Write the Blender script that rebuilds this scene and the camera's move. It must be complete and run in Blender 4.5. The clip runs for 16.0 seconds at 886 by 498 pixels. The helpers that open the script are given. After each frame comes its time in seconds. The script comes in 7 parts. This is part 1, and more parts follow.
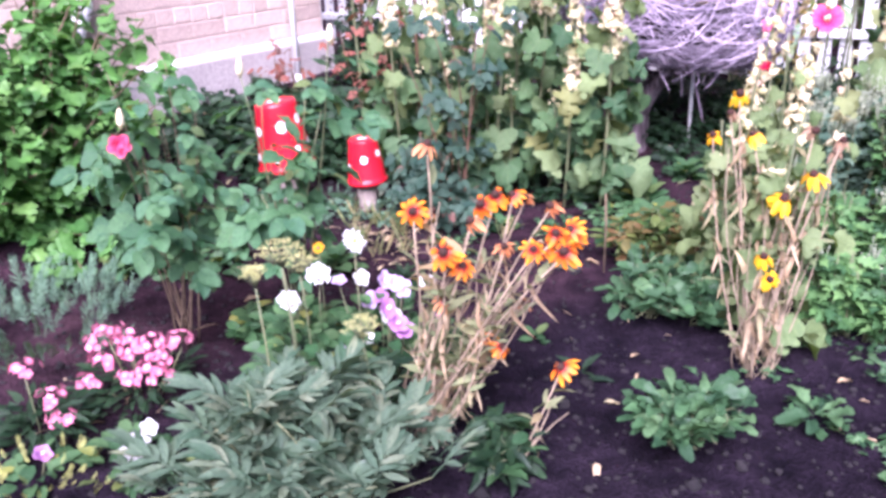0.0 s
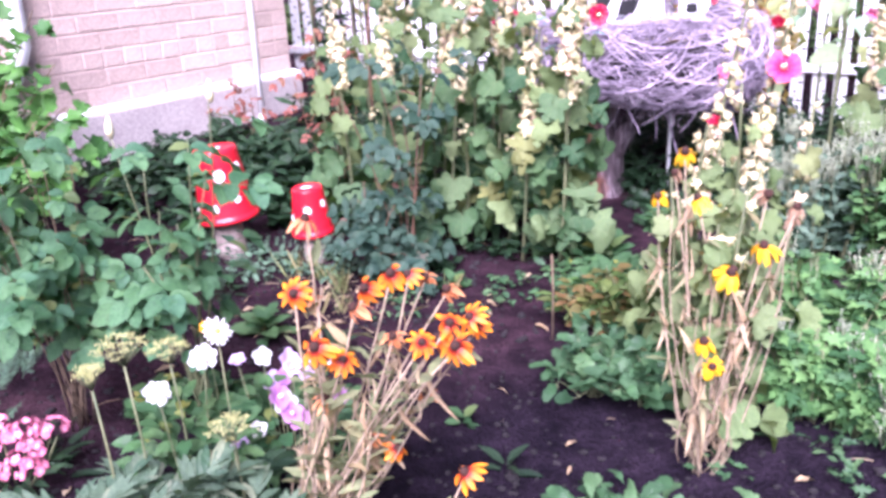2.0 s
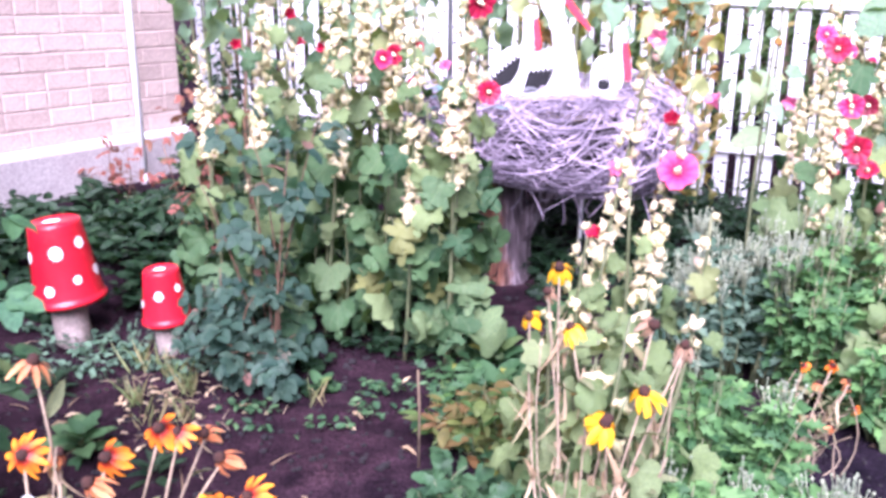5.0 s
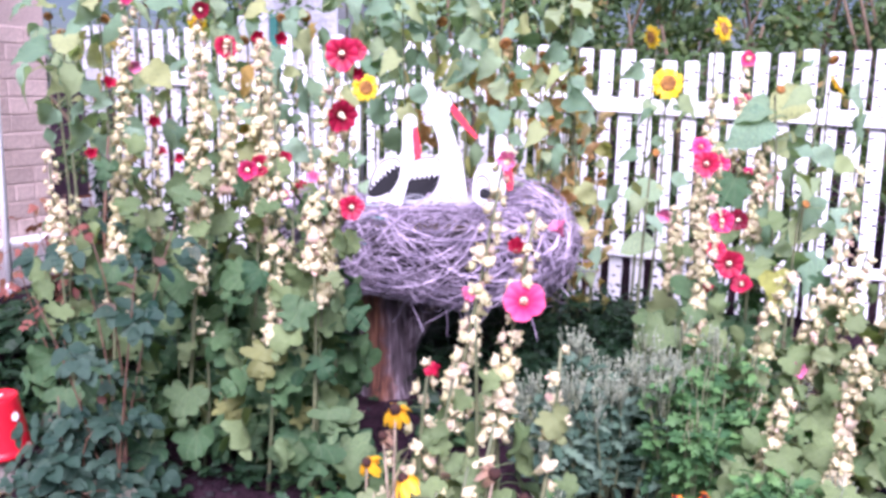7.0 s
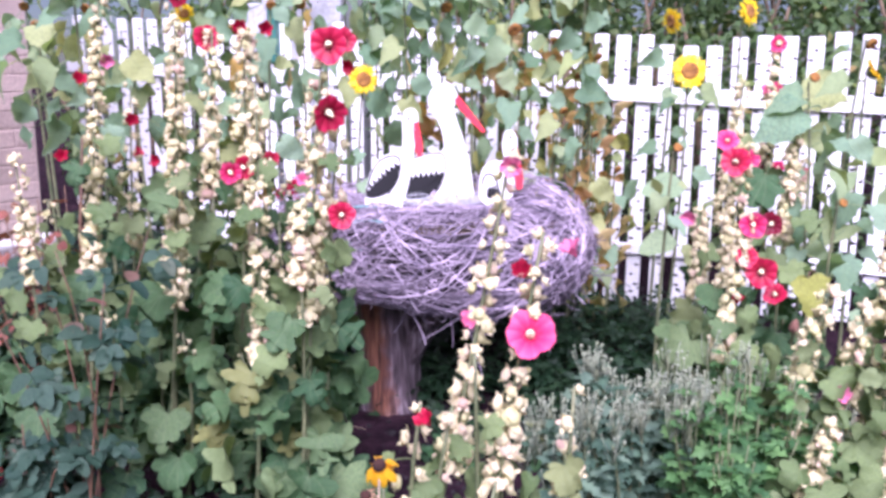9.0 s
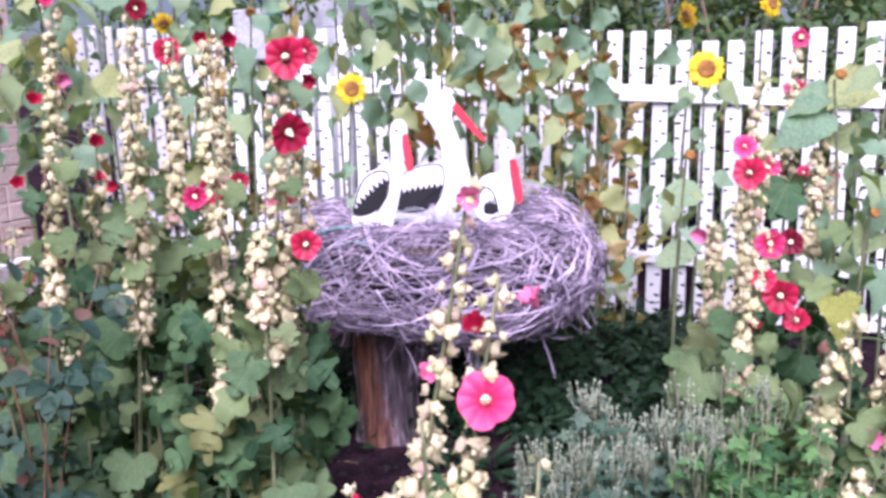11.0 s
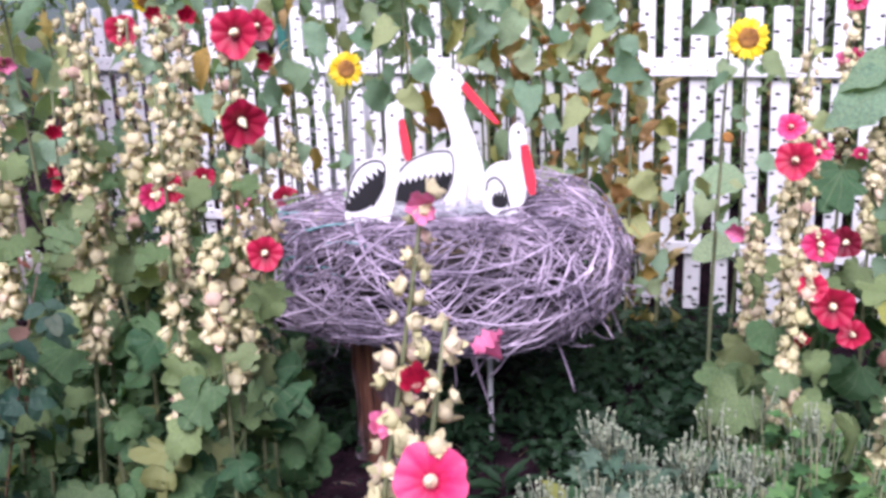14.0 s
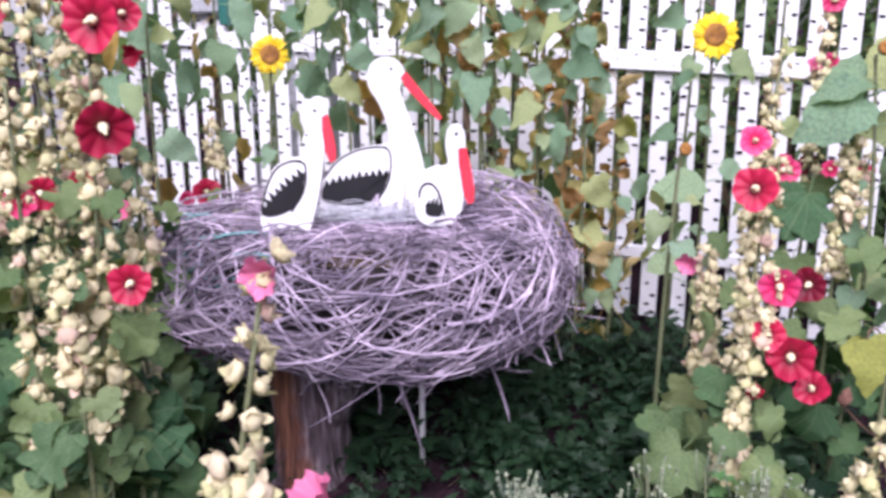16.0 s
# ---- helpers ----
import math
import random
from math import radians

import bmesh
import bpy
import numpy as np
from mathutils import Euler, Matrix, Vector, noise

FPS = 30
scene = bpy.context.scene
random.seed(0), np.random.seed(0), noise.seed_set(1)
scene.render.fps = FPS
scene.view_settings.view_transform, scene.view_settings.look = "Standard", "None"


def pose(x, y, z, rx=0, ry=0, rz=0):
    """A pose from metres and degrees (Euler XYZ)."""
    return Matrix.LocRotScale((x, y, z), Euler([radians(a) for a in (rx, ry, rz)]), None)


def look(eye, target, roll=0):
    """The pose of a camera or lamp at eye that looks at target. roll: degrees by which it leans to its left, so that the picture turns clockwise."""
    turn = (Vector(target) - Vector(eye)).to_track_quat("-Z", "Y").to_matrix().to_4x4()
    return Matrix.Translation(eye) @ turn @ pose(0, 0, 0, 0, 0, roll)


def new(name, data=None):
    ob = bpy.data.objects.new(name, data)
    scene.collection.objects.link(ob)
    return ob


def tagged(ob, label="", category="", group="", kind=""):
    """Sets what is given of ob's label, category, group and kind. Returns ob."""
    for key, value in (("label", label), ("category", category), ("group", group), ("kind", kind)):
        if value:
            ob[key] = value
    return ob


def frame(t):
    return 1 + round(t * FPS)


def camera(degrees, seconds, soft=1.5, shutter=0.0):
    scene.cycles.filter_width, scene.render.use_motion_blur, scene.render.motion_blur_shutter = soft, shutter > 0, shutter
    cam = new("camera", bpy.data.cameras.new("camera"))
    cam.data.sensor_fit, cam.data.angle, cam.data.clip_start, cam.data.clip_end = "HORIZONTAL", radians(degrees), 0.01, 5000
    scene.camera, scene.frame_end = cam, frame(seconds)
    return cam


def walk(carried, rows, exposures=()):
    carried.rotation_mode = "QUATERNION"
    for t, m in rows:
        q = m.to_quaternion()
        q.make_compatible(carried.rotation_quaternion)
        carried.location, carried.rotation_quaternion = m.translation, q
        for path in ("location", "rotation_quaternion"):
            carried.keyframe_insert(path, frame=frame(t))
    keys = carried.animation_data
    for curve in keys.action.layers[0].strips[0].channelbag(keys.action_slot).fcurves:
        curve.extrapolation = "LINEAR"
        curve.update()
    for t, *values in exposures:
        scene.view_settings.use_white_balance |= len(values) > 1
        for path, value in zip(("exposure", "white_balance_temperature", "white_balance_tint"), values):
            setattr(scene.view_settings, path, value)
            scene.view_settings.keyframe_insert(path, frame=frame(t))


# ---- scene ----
cam = camera(55.1, 16.0, 3.4, 0.4)
PATH = [
    (0, (0.027, -0.094, 1.438), (0.017, 1.768, 0.709), -2.4),
    (0.5, (0.142, 0.064, 1.437), (0.106, 1.906, 0.659), -1.5),
    (1, (0.238, 0.161, 1.448), (0.194, 2.006, 0.677), -3.0),
    (1.5, (0.319, 0.21, 1.474), (0.327, 2.083, 0.772), -1.7),
    (2, (0.357, 0.237, 1.461), (0.304, 2.119, 0.786), -2.8),
    (2.5, (0.39, 0.331, 1.452), (0.225, 2.214, 0.8), -1.0),
    (3, (0.441, 0.433, 1.47), (0.198, 2.303, 0.804), -0.4),
    (3.5, (0.501, 0.517, 1.478), (0.297, 2.403, 0.843), 0.5),
    (3.7, (0.521, 0.537, 1.483), (0.375, 2.431, 0.859), 0.6),
    (5.8, (0.757, 0.815, 1.492), (0.85, 2.747, 0.984), 0.3),
    (6, (0.788, 0.827, 1.496), (0.884, 2.765, 1.012), 0.5),
    (6.5, (0.853, 0.853, 1.533), (1.033, 2.807, 1.146), 1.6),
    (7, (0.89, 0.886, 1.556), (1.135, 2.837, 1.195), 1.0),
    (7.5, (0.919, 0.936, 1.555), (1.171, 2.882, 1.167), 0.3),
    (8, (0.946, 1.009, 1.561), (1.205, 2.952, 1.164), 0.3),
    (8.5, (0.965, 1.111, 1.568), (1.184, 3.06, 1.176), -0.0),
    (9, (0.972, 1.181, 1.581), (1.182, 3.131, 1.188), 0.4),
    (9.2, (0.978, 1.204, 1.581), (1.19, 3.151, 1.175), 0.1),
    (11.3, (1.213, 1.475, 1.623), (1.322, 3.433, 1.23), -0.9),
    (11.5, (1.235, 1.489, 1.621), (1.347, 3.448, 1.237), -0.4),
    (12, (1.261, 1.491, 1.621), (1.359, 3.448, 1.22), -0.7),
    (12.5, (1.276, 1.509, 1.614), (1.382, 3.458, 1.18), -1.0),
    (13, (1.29, 1.601, 1.606), (1.382, 3.547, 1.154), -1.5),
    (13.5, (1.313, 1.715, 1.606), (1.371, 3.664, 1.16), -1.9),
    (14, (1.352, 1.813, 1.608), (1.367, 3.763, 1.166), -2.4),
    (14.5, (1.384, 1.913, 1.617), (1.438, 3.859, 1.159), -1.5),
    (15, (1.416, 1.999, 1.641), (1.448, 3.942, 1.167), -1.5),
    (15.5, (1.459, 2.084, 1.655), (1.488, 4.022, 1.161), -1.7),
    (16, (1.51, 2.135, 1.667), (1.587, 4.068, 1.16), -0.3),
]
EXPOSURES = [(0, 2.0, 5520, 40), (1.2, 2.02, 5520, 41), (2.5, 2.12, 5520, 40), (3.5, 2.08, 5480, 40), (6, 1.84, 5440, 39), (6.6, 1.5, 5450, 41), (9, 1.38, 5450, 40), (12.5, 1.02, 5570, 34), (16, 0.86, 5670, 28)]
walk(cam, [(t, look(eye, target, roll)) for t, eye, target, roll in PATH], EXPOSURES)
SKY_STRENGTH, SUN_STRENGTH = 0.026, 4.6

# ---- light ----
world = bpy.data.worlds.new("sky_world")
scene.world = world
world.use_nodes = True
wn = world.node_tree.nodes
sky = wn.new("ShaderNodeTexSky")
sky.sky_type = "NISHITA"
sky.sun_disc = False
sky.sun_elevation = radians(47)
sky.sun_rotation = radians(189)
sky.air_density = 1.0
sky.dust_density = 1.2
sky.ozone_density = 1.0
wn["Background"].inputs["Strength"].default_value = SKY_STRENGTH
world.node_tree.links.new(sky.outputs["Color"], wn["Background"].inputs["Color"])
sun = new("sun", bpy.data.lights.new("sun", "SUN"))
sun.data.energy = SUN_STRENGTH
sun.data.angle = radians(48)
sun.data.color = (1.0, 0.93, 0.86)
sun.matrix_world = look((-1.6, -10.0, 11.0), (0, 0, 0))


# ---- materials ----
def material(name, rough=0.6, metal=0.0):
    m = bpy.data.materials.new(name)
    m.use_nodes = True
    b = m.node_tree.nodes["Principled BSDF"]
    b.inputs["Roughness"].default_value = rough
    b.inputs["Metallic"].default_value = metal
    return m, m.node_tree.nodes, m.node_tree.links, b


def noise_node(nodes, links, scale, detail=3, coord="Object"):
    tc = nodes.new("ShaderNodeTexCoord")
    n = nodes.new("ShaderNodeTexNoise")
    n.inputs["Scale"].default_value = scale
    n.inputs["Detail"].default_value = detail
    links.new(tc.outputs[coord], n.inputs["Vector"])
    return n


def ramp_node(nodes, stops):
    r = nodes.new("ShaderNodeValToRGB")
    e = r.color_ramp.elements
    while len(e) < len(stops):
        e.new(0.5)
    for k, (p, c) in enumerate(stops):
        e[k].position = p
        e[k].color = (*c, 1)
    return r


def mix_node(nodes, links, fac, a, b, mode="MIX"):
    n = nodes.new("ShaderNodeMix")
    n.data_type = "RGBA"
    n.blend_type = mode
    for socket, value in ((n.inputs[0], fac), (n.inputs[6], a), (n.inputs[7], b)):
        if isinstance(value, (int, float)):
            socket.default_value = value
        elif isinstance(value, tuple):
            socket.default_value = (*value, 1)
        else:
            links.new(value, socket)
    return n.outputs[2]


def bump(nodes, links, b, height, strength, distance=0.01):
    n = nodes.new("ShaderNodeBump")
    n.inputs["Strength"].default_value = strength
    n.inputs["Distance"].default_value = distance
    links.new(height, n.inputs["Height"])
    links.new(n.outputs["Normal"], b.inputs["Normal"])


def surface(name, dark, light, scale=8.0, fine=60.0, rough=0.7, relief=0.3, metal=0.0, vary=0.0, distance=0.01, grainy=0.28, island=False):
    """A plain surface with broad stains, fine grain and some relief."""
    m, nodes, links, b = material(name, rough, metal)
    broad = noise_node(nodes, links, scale, 4)
    grain = noise_node(nodes, links, fine, 3)
    r = ramp_node(nodes, ((0.3, dark), (0.7, light)))
    links.new(broad.outputs["Fac"], r.inputs["Fac"])
    g = ramp_node(nodes, ((0.3, (1 - grainy,) * 3), (0.7, (1 + 0.4 * grainy,) * 3)))
    links.new(grain.outputs["Fac"], g.inputs["Fac"])
    c = mix_node(nodes, links, 1.0, r.outputs["Color"], g.outputs["Color"], "MULTIPLY")
    if vary:
        info = nodes.new("ShaderNodeObjectInfo")
        v = ramp_node(nodes, ((0.0, (1 - vary,) * 3), (1.0, (1 + vary,) * 3)))
        if island:
            geo = nodes.new("ShaderNodeNewGeometry")
            both = math_node(nodes, links, "FRACT", math_node(nodes, links, "ADD", geo.outputs["Random Per Island"], info.outputs["Random"]))
            links.new(both, v.inputs["Fac"])
        else:
            links.new(info.outputs["Random"], v.inputs["Fac"])
        c = mix_node(nodes, links, 1.0, c, v.outputs["Color"], "MULTIPLY")
    links.new(c, b.inputs["Base Color"])
    bump(nodes, links, b, grain.outputs["Fac"], relief, distance)
    return m


def math_node(nodes, links, op, a, b=None, c=None):
    n = nodes.new("ShaderNodeMath")
    n.operation = op
    for k, v in enumerate((a, b, c)):
        if v is None:
            continue
        if isinstance(v, (int, float)):
            n.inputs[k].default_value = v
        else:
            links.new(v, n.inputs[k])
    return n.outputs[0]


def leaf_material(name, colors, yellow=(0.25, 0.2, 0.05), yellowed=0.0, rough=0.5, translucent=0.28, spots=0.0, veins=False):
    """Leaves: each piece its own shade, veins as relief, light passing within."""
    m, nodes, links, b = material(name, rough)
    b.inputs["Specular IOR Level"].default_value = 0.28
    geo = nodes.new("ShaderNodeNewGeometry")
    info = nodes.new("ShaderNodeObjectInfo")
    add = nodes.new("ShaderNodeMath")
    add.operation = "ADD"
    links.new(geo.outputs["Random Per Island"], add.inputs[0])
    links.new(info.outputs["Random"], add.inputs[1])
    frac = nodes.new("ShaderNodeMath")
    frac.operation = "FRACT"
    links.new(add.outputs[0], frac.inputs[0])
    n = len(colors)
    r = ramp_node(nodes, [(k / max(n - 1, 1), c) for k, c in enumerate(colors)])
    links.new(frac.outputs[0], r.inputs["Fac"])
    big = noise_node(nodes, links, 22, 3)
    g = ramp_node(nodes, ((0.3, (0.7, 0.72, 0.75)), (0.72, (1.3, 1.25, 1.15))))
    links.new(big.outputs["Fac"], g.inputs["Fac"])
    c = mix_node(nodes, links, 1.0, r.outputs["Color"], g.outputs["Color"], "MULTIPLY")
    if yellowed:
        y = ramp_node(nodes, ((1 - yellowed, (0, 0, 0)), (min(1.0, 1.04 - yellowed * 0.5), (1, 1, 1))))
        links.new(frac.outputs[0], y.inputs["Fac"])
        c = mix_node(nodes, links, y.outputs["Color"], c, yellow)
    if spots:
        s = noise_node(nodes, links, 70, 2)
        sr = ramp_node(nodes, ((0.66, (0, 0, 0)), (0.74, (spots,) * 3)))
        links.new(s.outputs["Fac"], sr.inputs["Fac"])
        c = mix_node(nodes, links, sr.outputs["Color"], c, (0.22, 0.15, 0.06))
    fine = noise_node(nodes, links, 40, 3)
    height = fine.outputs["Fac"]
    if veins:
        tc = nodes.new("ShaderNodeTexCoord")
        xyz = nodes.new("ShaderNodeSeparateXYZ")
        links.new(tc.outputs["Object"], xyz.inputs[0])
        ax = math_node(nodes, links, "ABSOLUTE", xyz.outputs["X"])
        if veins == "palm":
            y = math_node(nodes, links, "ADD", xyz.outputs["Y"], 0.04)
            turn = math_node(nodes, links, "PINGPONG", math_node(nodes, links, "ADD", math_node(nodes, links, "ARCTAN2", ax, y), 0.3), 0.3)
            side = math_node(nodes, links, "MULTIPLY", turn, math_node(nodes, links, "ADD", math_node(nodes, links, "ABSOLUTE", y), ax))
        else:
            side = math_node(nodes, links, "PINGPONG", math_node(nodes, links, "MULTIPLY_ADD", ax, -0.9, xyz.outputs["Y"]), 0.075)
        near = math_node(nodes, links, "MINIMUM", math_node(nodes, links, "MULTIPLY", ax, 0.7), side)
        vr = ramp_node(nodes, ((0.0, (0.3, 0.3, 0.3)), (0.018, (0, 0, 0))))
        links.new(near, vr.inputs["Fac"])
        c = mix_node(nodes, links, vr.outputs["Color"], c, (0.24, 0.3, 0.16))
        height = math_node(nodes, links, "MULTIPLY_ADD", side, 4.0, height)
    links.new(c, b.inputs["Base Color"])
    bump(nodes, links, b, height, 0.35, 0.03)
    t = nodes.new("ShaderNodeBsdfTranslucent")
    warm = mix_node(nodes, links, 1.0, c, (1.25, 1.3, 0.6), "MULTIPLY")
    links.new(warm, t.inputs["Color"])
    mx = nodes.new("ShaderNodeMixShader")
    mx.inputs[0].default_value = translucent
    links.new(b.outputs[0], mx.inputs[1])
    links.new(t.outputs[0], mx.inputs[2])
    links.new(mx.outputs[0], nodes["Material Output"].inputs["Surface"])
    return m


def petal_material(name, stops, reach, vary=0.15, rough=0.55, translucent=0.3):
    """Petals whose colour runs from the flower's middle (stop 0) outwards over reach metres."""
    m, nodes, links, b = material(name, rough)
    tc = nodes.new("ShaderNodeTexCoord")
    ln = nodes.new("ShaderNodeVectorMath")
    ln.operation = "LENGTH"
    links.new(tc.outputs["Object"], ln.inputs[0])
    dv = nodes.new("ShaderNodeMath")
    dv.operation = "DIVIDE"
    dv.inputs[1].default_value = reach
    links.new(ln.outputs["Value"], dv.inputs[0])
    jit = noise_node(nodes, links, 160, 2)
    ad = nodes.new("ShaderNodeMath")
    ad.operation = "MULTIPLY_ADD"
    ad.inputs[1].default_value = 0.3
    links.new(jit.outputs["Fac"], ad.inputs[0])
    links.new(dv.outputs[0], ad.inputs[2])
    sb = nodes.new("ShaderNodeMath")
    sb.operation = "SUBTRACT"
    sb.inputs[1].default_value = 0.15
    links.new(ad.outputs[0], sb.inputs[0])
    r = ramp_node(nodes, stops)
    links.new(sb.outputs[0], r.inputs["Fac"])
    info = nodes.new("ShaderNodeObjectInfo")
    v = ramp_node(nodes, ((0.0, (1 - vary,) * 3), (1.0, (1 + vary,) * 3)))
    links.new(info.outputs["Random"], v.inputs["Fac"])
    c = mix_node(nodes, links, 1.0, r.outputs["Color"], v.outputs["Color"], "MULTIPLY")
    links.new(c, b.inputs["Base Color"])
    bump(nodes, links, b, jit.outputs["Fac"], 0.2, 0.003)
    t = nodes.new("ShaderNodeBsdfTranslucent")
    links.new(c, t.inputs["Color"])
    mx = nodes.new("ShaderNodeMixShader")
    mx.inputs[0].default_value = translucent
    links.new(b.outputs[0], mx.inputs[1])
    links.new(t.outputs[0], mx.inputs[2])
    links.new(mx.outputs[0], nodes["Material Output"].inputs["Surface"])
    return m


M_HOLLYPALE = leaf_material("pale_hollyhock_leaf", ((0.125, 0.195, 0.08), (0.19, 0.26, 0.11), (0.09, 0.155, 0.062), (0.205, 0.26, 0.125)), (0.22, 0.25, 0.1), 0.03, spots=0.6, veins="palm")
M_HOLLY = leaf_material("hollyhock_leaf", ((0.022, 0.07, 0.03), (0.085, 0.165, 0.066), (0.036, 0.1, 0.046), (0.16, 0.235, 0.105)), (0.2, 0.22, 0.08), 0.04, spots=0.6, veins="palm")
M_SUNLEAF = leaf_material("sunflower_leaf", ((0.13, 0.24, 0.15), (0.29, 0.43, 0.31), (0.18, 0.31, 0.2), (0.4, 0.44, 0.2), (0.22, 0.38, 0.29)), (0.34, 0.4, 0.16), 0.05, translucent=0.4, spots=0.6, veins=True)
M_DRYLEAF = leaf_material("withered_leaf", ((0.5, 0.35, 0.13), (0.4, 0.22, 0.1), (0.55, 0.44, 0.24), (0.36, 0.38, 0.14), (0.6, 0.36, 0.11)), rough=0.8, translucent=0.4)
M_STRAW = leaf_material("straw", ((0.36, 0.27, 0.17), (0.28, 0.2, 0.12), (0.46, 0.37, 0.25), (0.27, 0.25, 0.14)), rough=0.85, translucent=0.15)
M_ROSE = leaf_material("rose_leaf", ((0.036, 0.11, 0.052), (0.08, 0.18, 0.078), (0.05, 0.135, 0.078)), (0.2, 0.22, 0.06), 0.05, rough=0.42)
M_BLUEROSE = leaf_material("bluish_rose_leaf", ((0.018, 0.052, 0.038), (0.05, 0.098, 0.07), (0.028, 0.068, 0.046), (0.078, 0.128, 0.09)), (0.2, 0.1, 0.08), 0.06, rough=0.5)
M_REDSHOOT = leaf_material("red_shoot_leaf", ((0.2, 0.07, 0.06), (0.28, 0.1, 0.08), (0.16, 0.09, 0.05)), rough=0.5)
M_CURRANT = leaf_material("currant_leaf", ((0.039, 0.13, 0.0325), (0.078, 0.208, 0.0455), (0.0585, 0.163, 0.039), (0.117, 0.247, 0.065)), rough=0.5)
M_PEONY = leaf_material("peony_leaf", ((0.038, 0.085, 0.05), (0.095, 0.15, 0.1), (0.06, 0.11, 0.068), (0.17, 0.21, 0.14)), (0.2, 0.22, 0.13), 0.02, rough=0.5)
M_MUM = leaf_material("chrysanthemum_leaf", ((0.034, 0.1, 0.04), (0.075, 0.18, 0.06), (0.13, 0.26, 0.09)), rough=0.6)
M_MUMGREY = leaf_material("grey_chrysanthemum_leaf", ((0.04, 0.09, 0.06), (0.08, 0.145, 0.1), (0.12, 0.19, 0.135)), rough=0.65)
M_MUMTOP = leaf_material("grey_green_bud", ((0.22, 0.27, 0.18), (0.31, 0.35, 0.26), (0.15, 0.2, 0.13)), rough=0.75, translucent=0.1)
M_GREEN = leaf_material("fresh_green_leaf", ((0.026, 0.078, 0.032), (0.048, 0.118, 0.046), (0.075, 0.15, 0.06)), (0.3, 0.3, 0.06), 0.05, rough=0.5)
M_CLUMP = leaf_material("lobed_green_leaf", ((0.02, 0.058, 0.028), (0.055, 0.13, 0.056), (0.034, 0.088, 0.04), (0.1, 0.195, 0.085)), rough=0.5)
# green cut to near black: shade of the low growth is put into it
M_SHADEGREEN = leaf_material("shade_darkened_leaf", ((0.008, 0.026, 0.013), (0.021, 0.052, 0.022), (0.013, 0.038, 0.018)), rough=0.5)
M_FEATHER = leaf_material("feathery_leaf", ((0.075, 0.15, 0.1), (0.12, 0.21, 0.14), (0.06, 0.125, 0.078)), rough=0.7)
M_FAR = leaf_material("far_foliage", ((0.035, 0.075, 0.028), (0.08, 0.14, 0.045), (0.05, 0.1, 0.035), (0.13, 0.18, 0.06)), (0.25, 0.18, 0.06), 0.06, rough=0.6)
M_BROWNISH = leaf_material("browning_leaf", ((0.06, 0.11, 0.03), (0.16, 0.09, 0.035), (0.05, 0.12, 0.03), (0.12, 0.14, 0.04)), rough=0.6)
M_POD = leaf_material("seed_pod", ((0.67, 0.62, 0.38), (0.8, 0.73, 0.51), (0.58, 0.57, 0.31), (0.8, 0.67, 0.54)), (0.54, 0.37, 0.3), 0.09, rough=0.8, translucent=0.2)
M_STEM = surface("green_stem", (0.08, 0.11, 0.05), (0.19, 0.2, 0.1), 12, 80, 0.6, 0.3)
M_DRYSTEM = surface("dry_stem", (0.2, 0.155, 0.1), (0.4, 0.31, 0.215), 14, 90, 0.8, 0.4)
M_REDSTEM = surface("reddish_cane", (0.1, 0.05, 0.035), (0.2, 0.11, 0.06), 12, 90, 0.6, 0.3)
M_WOODY = surface("woody_stem", (0.1, 0.07, 0.045), (0.18, 0.13, 0.08), 15, 80, 0.9, 0.6)


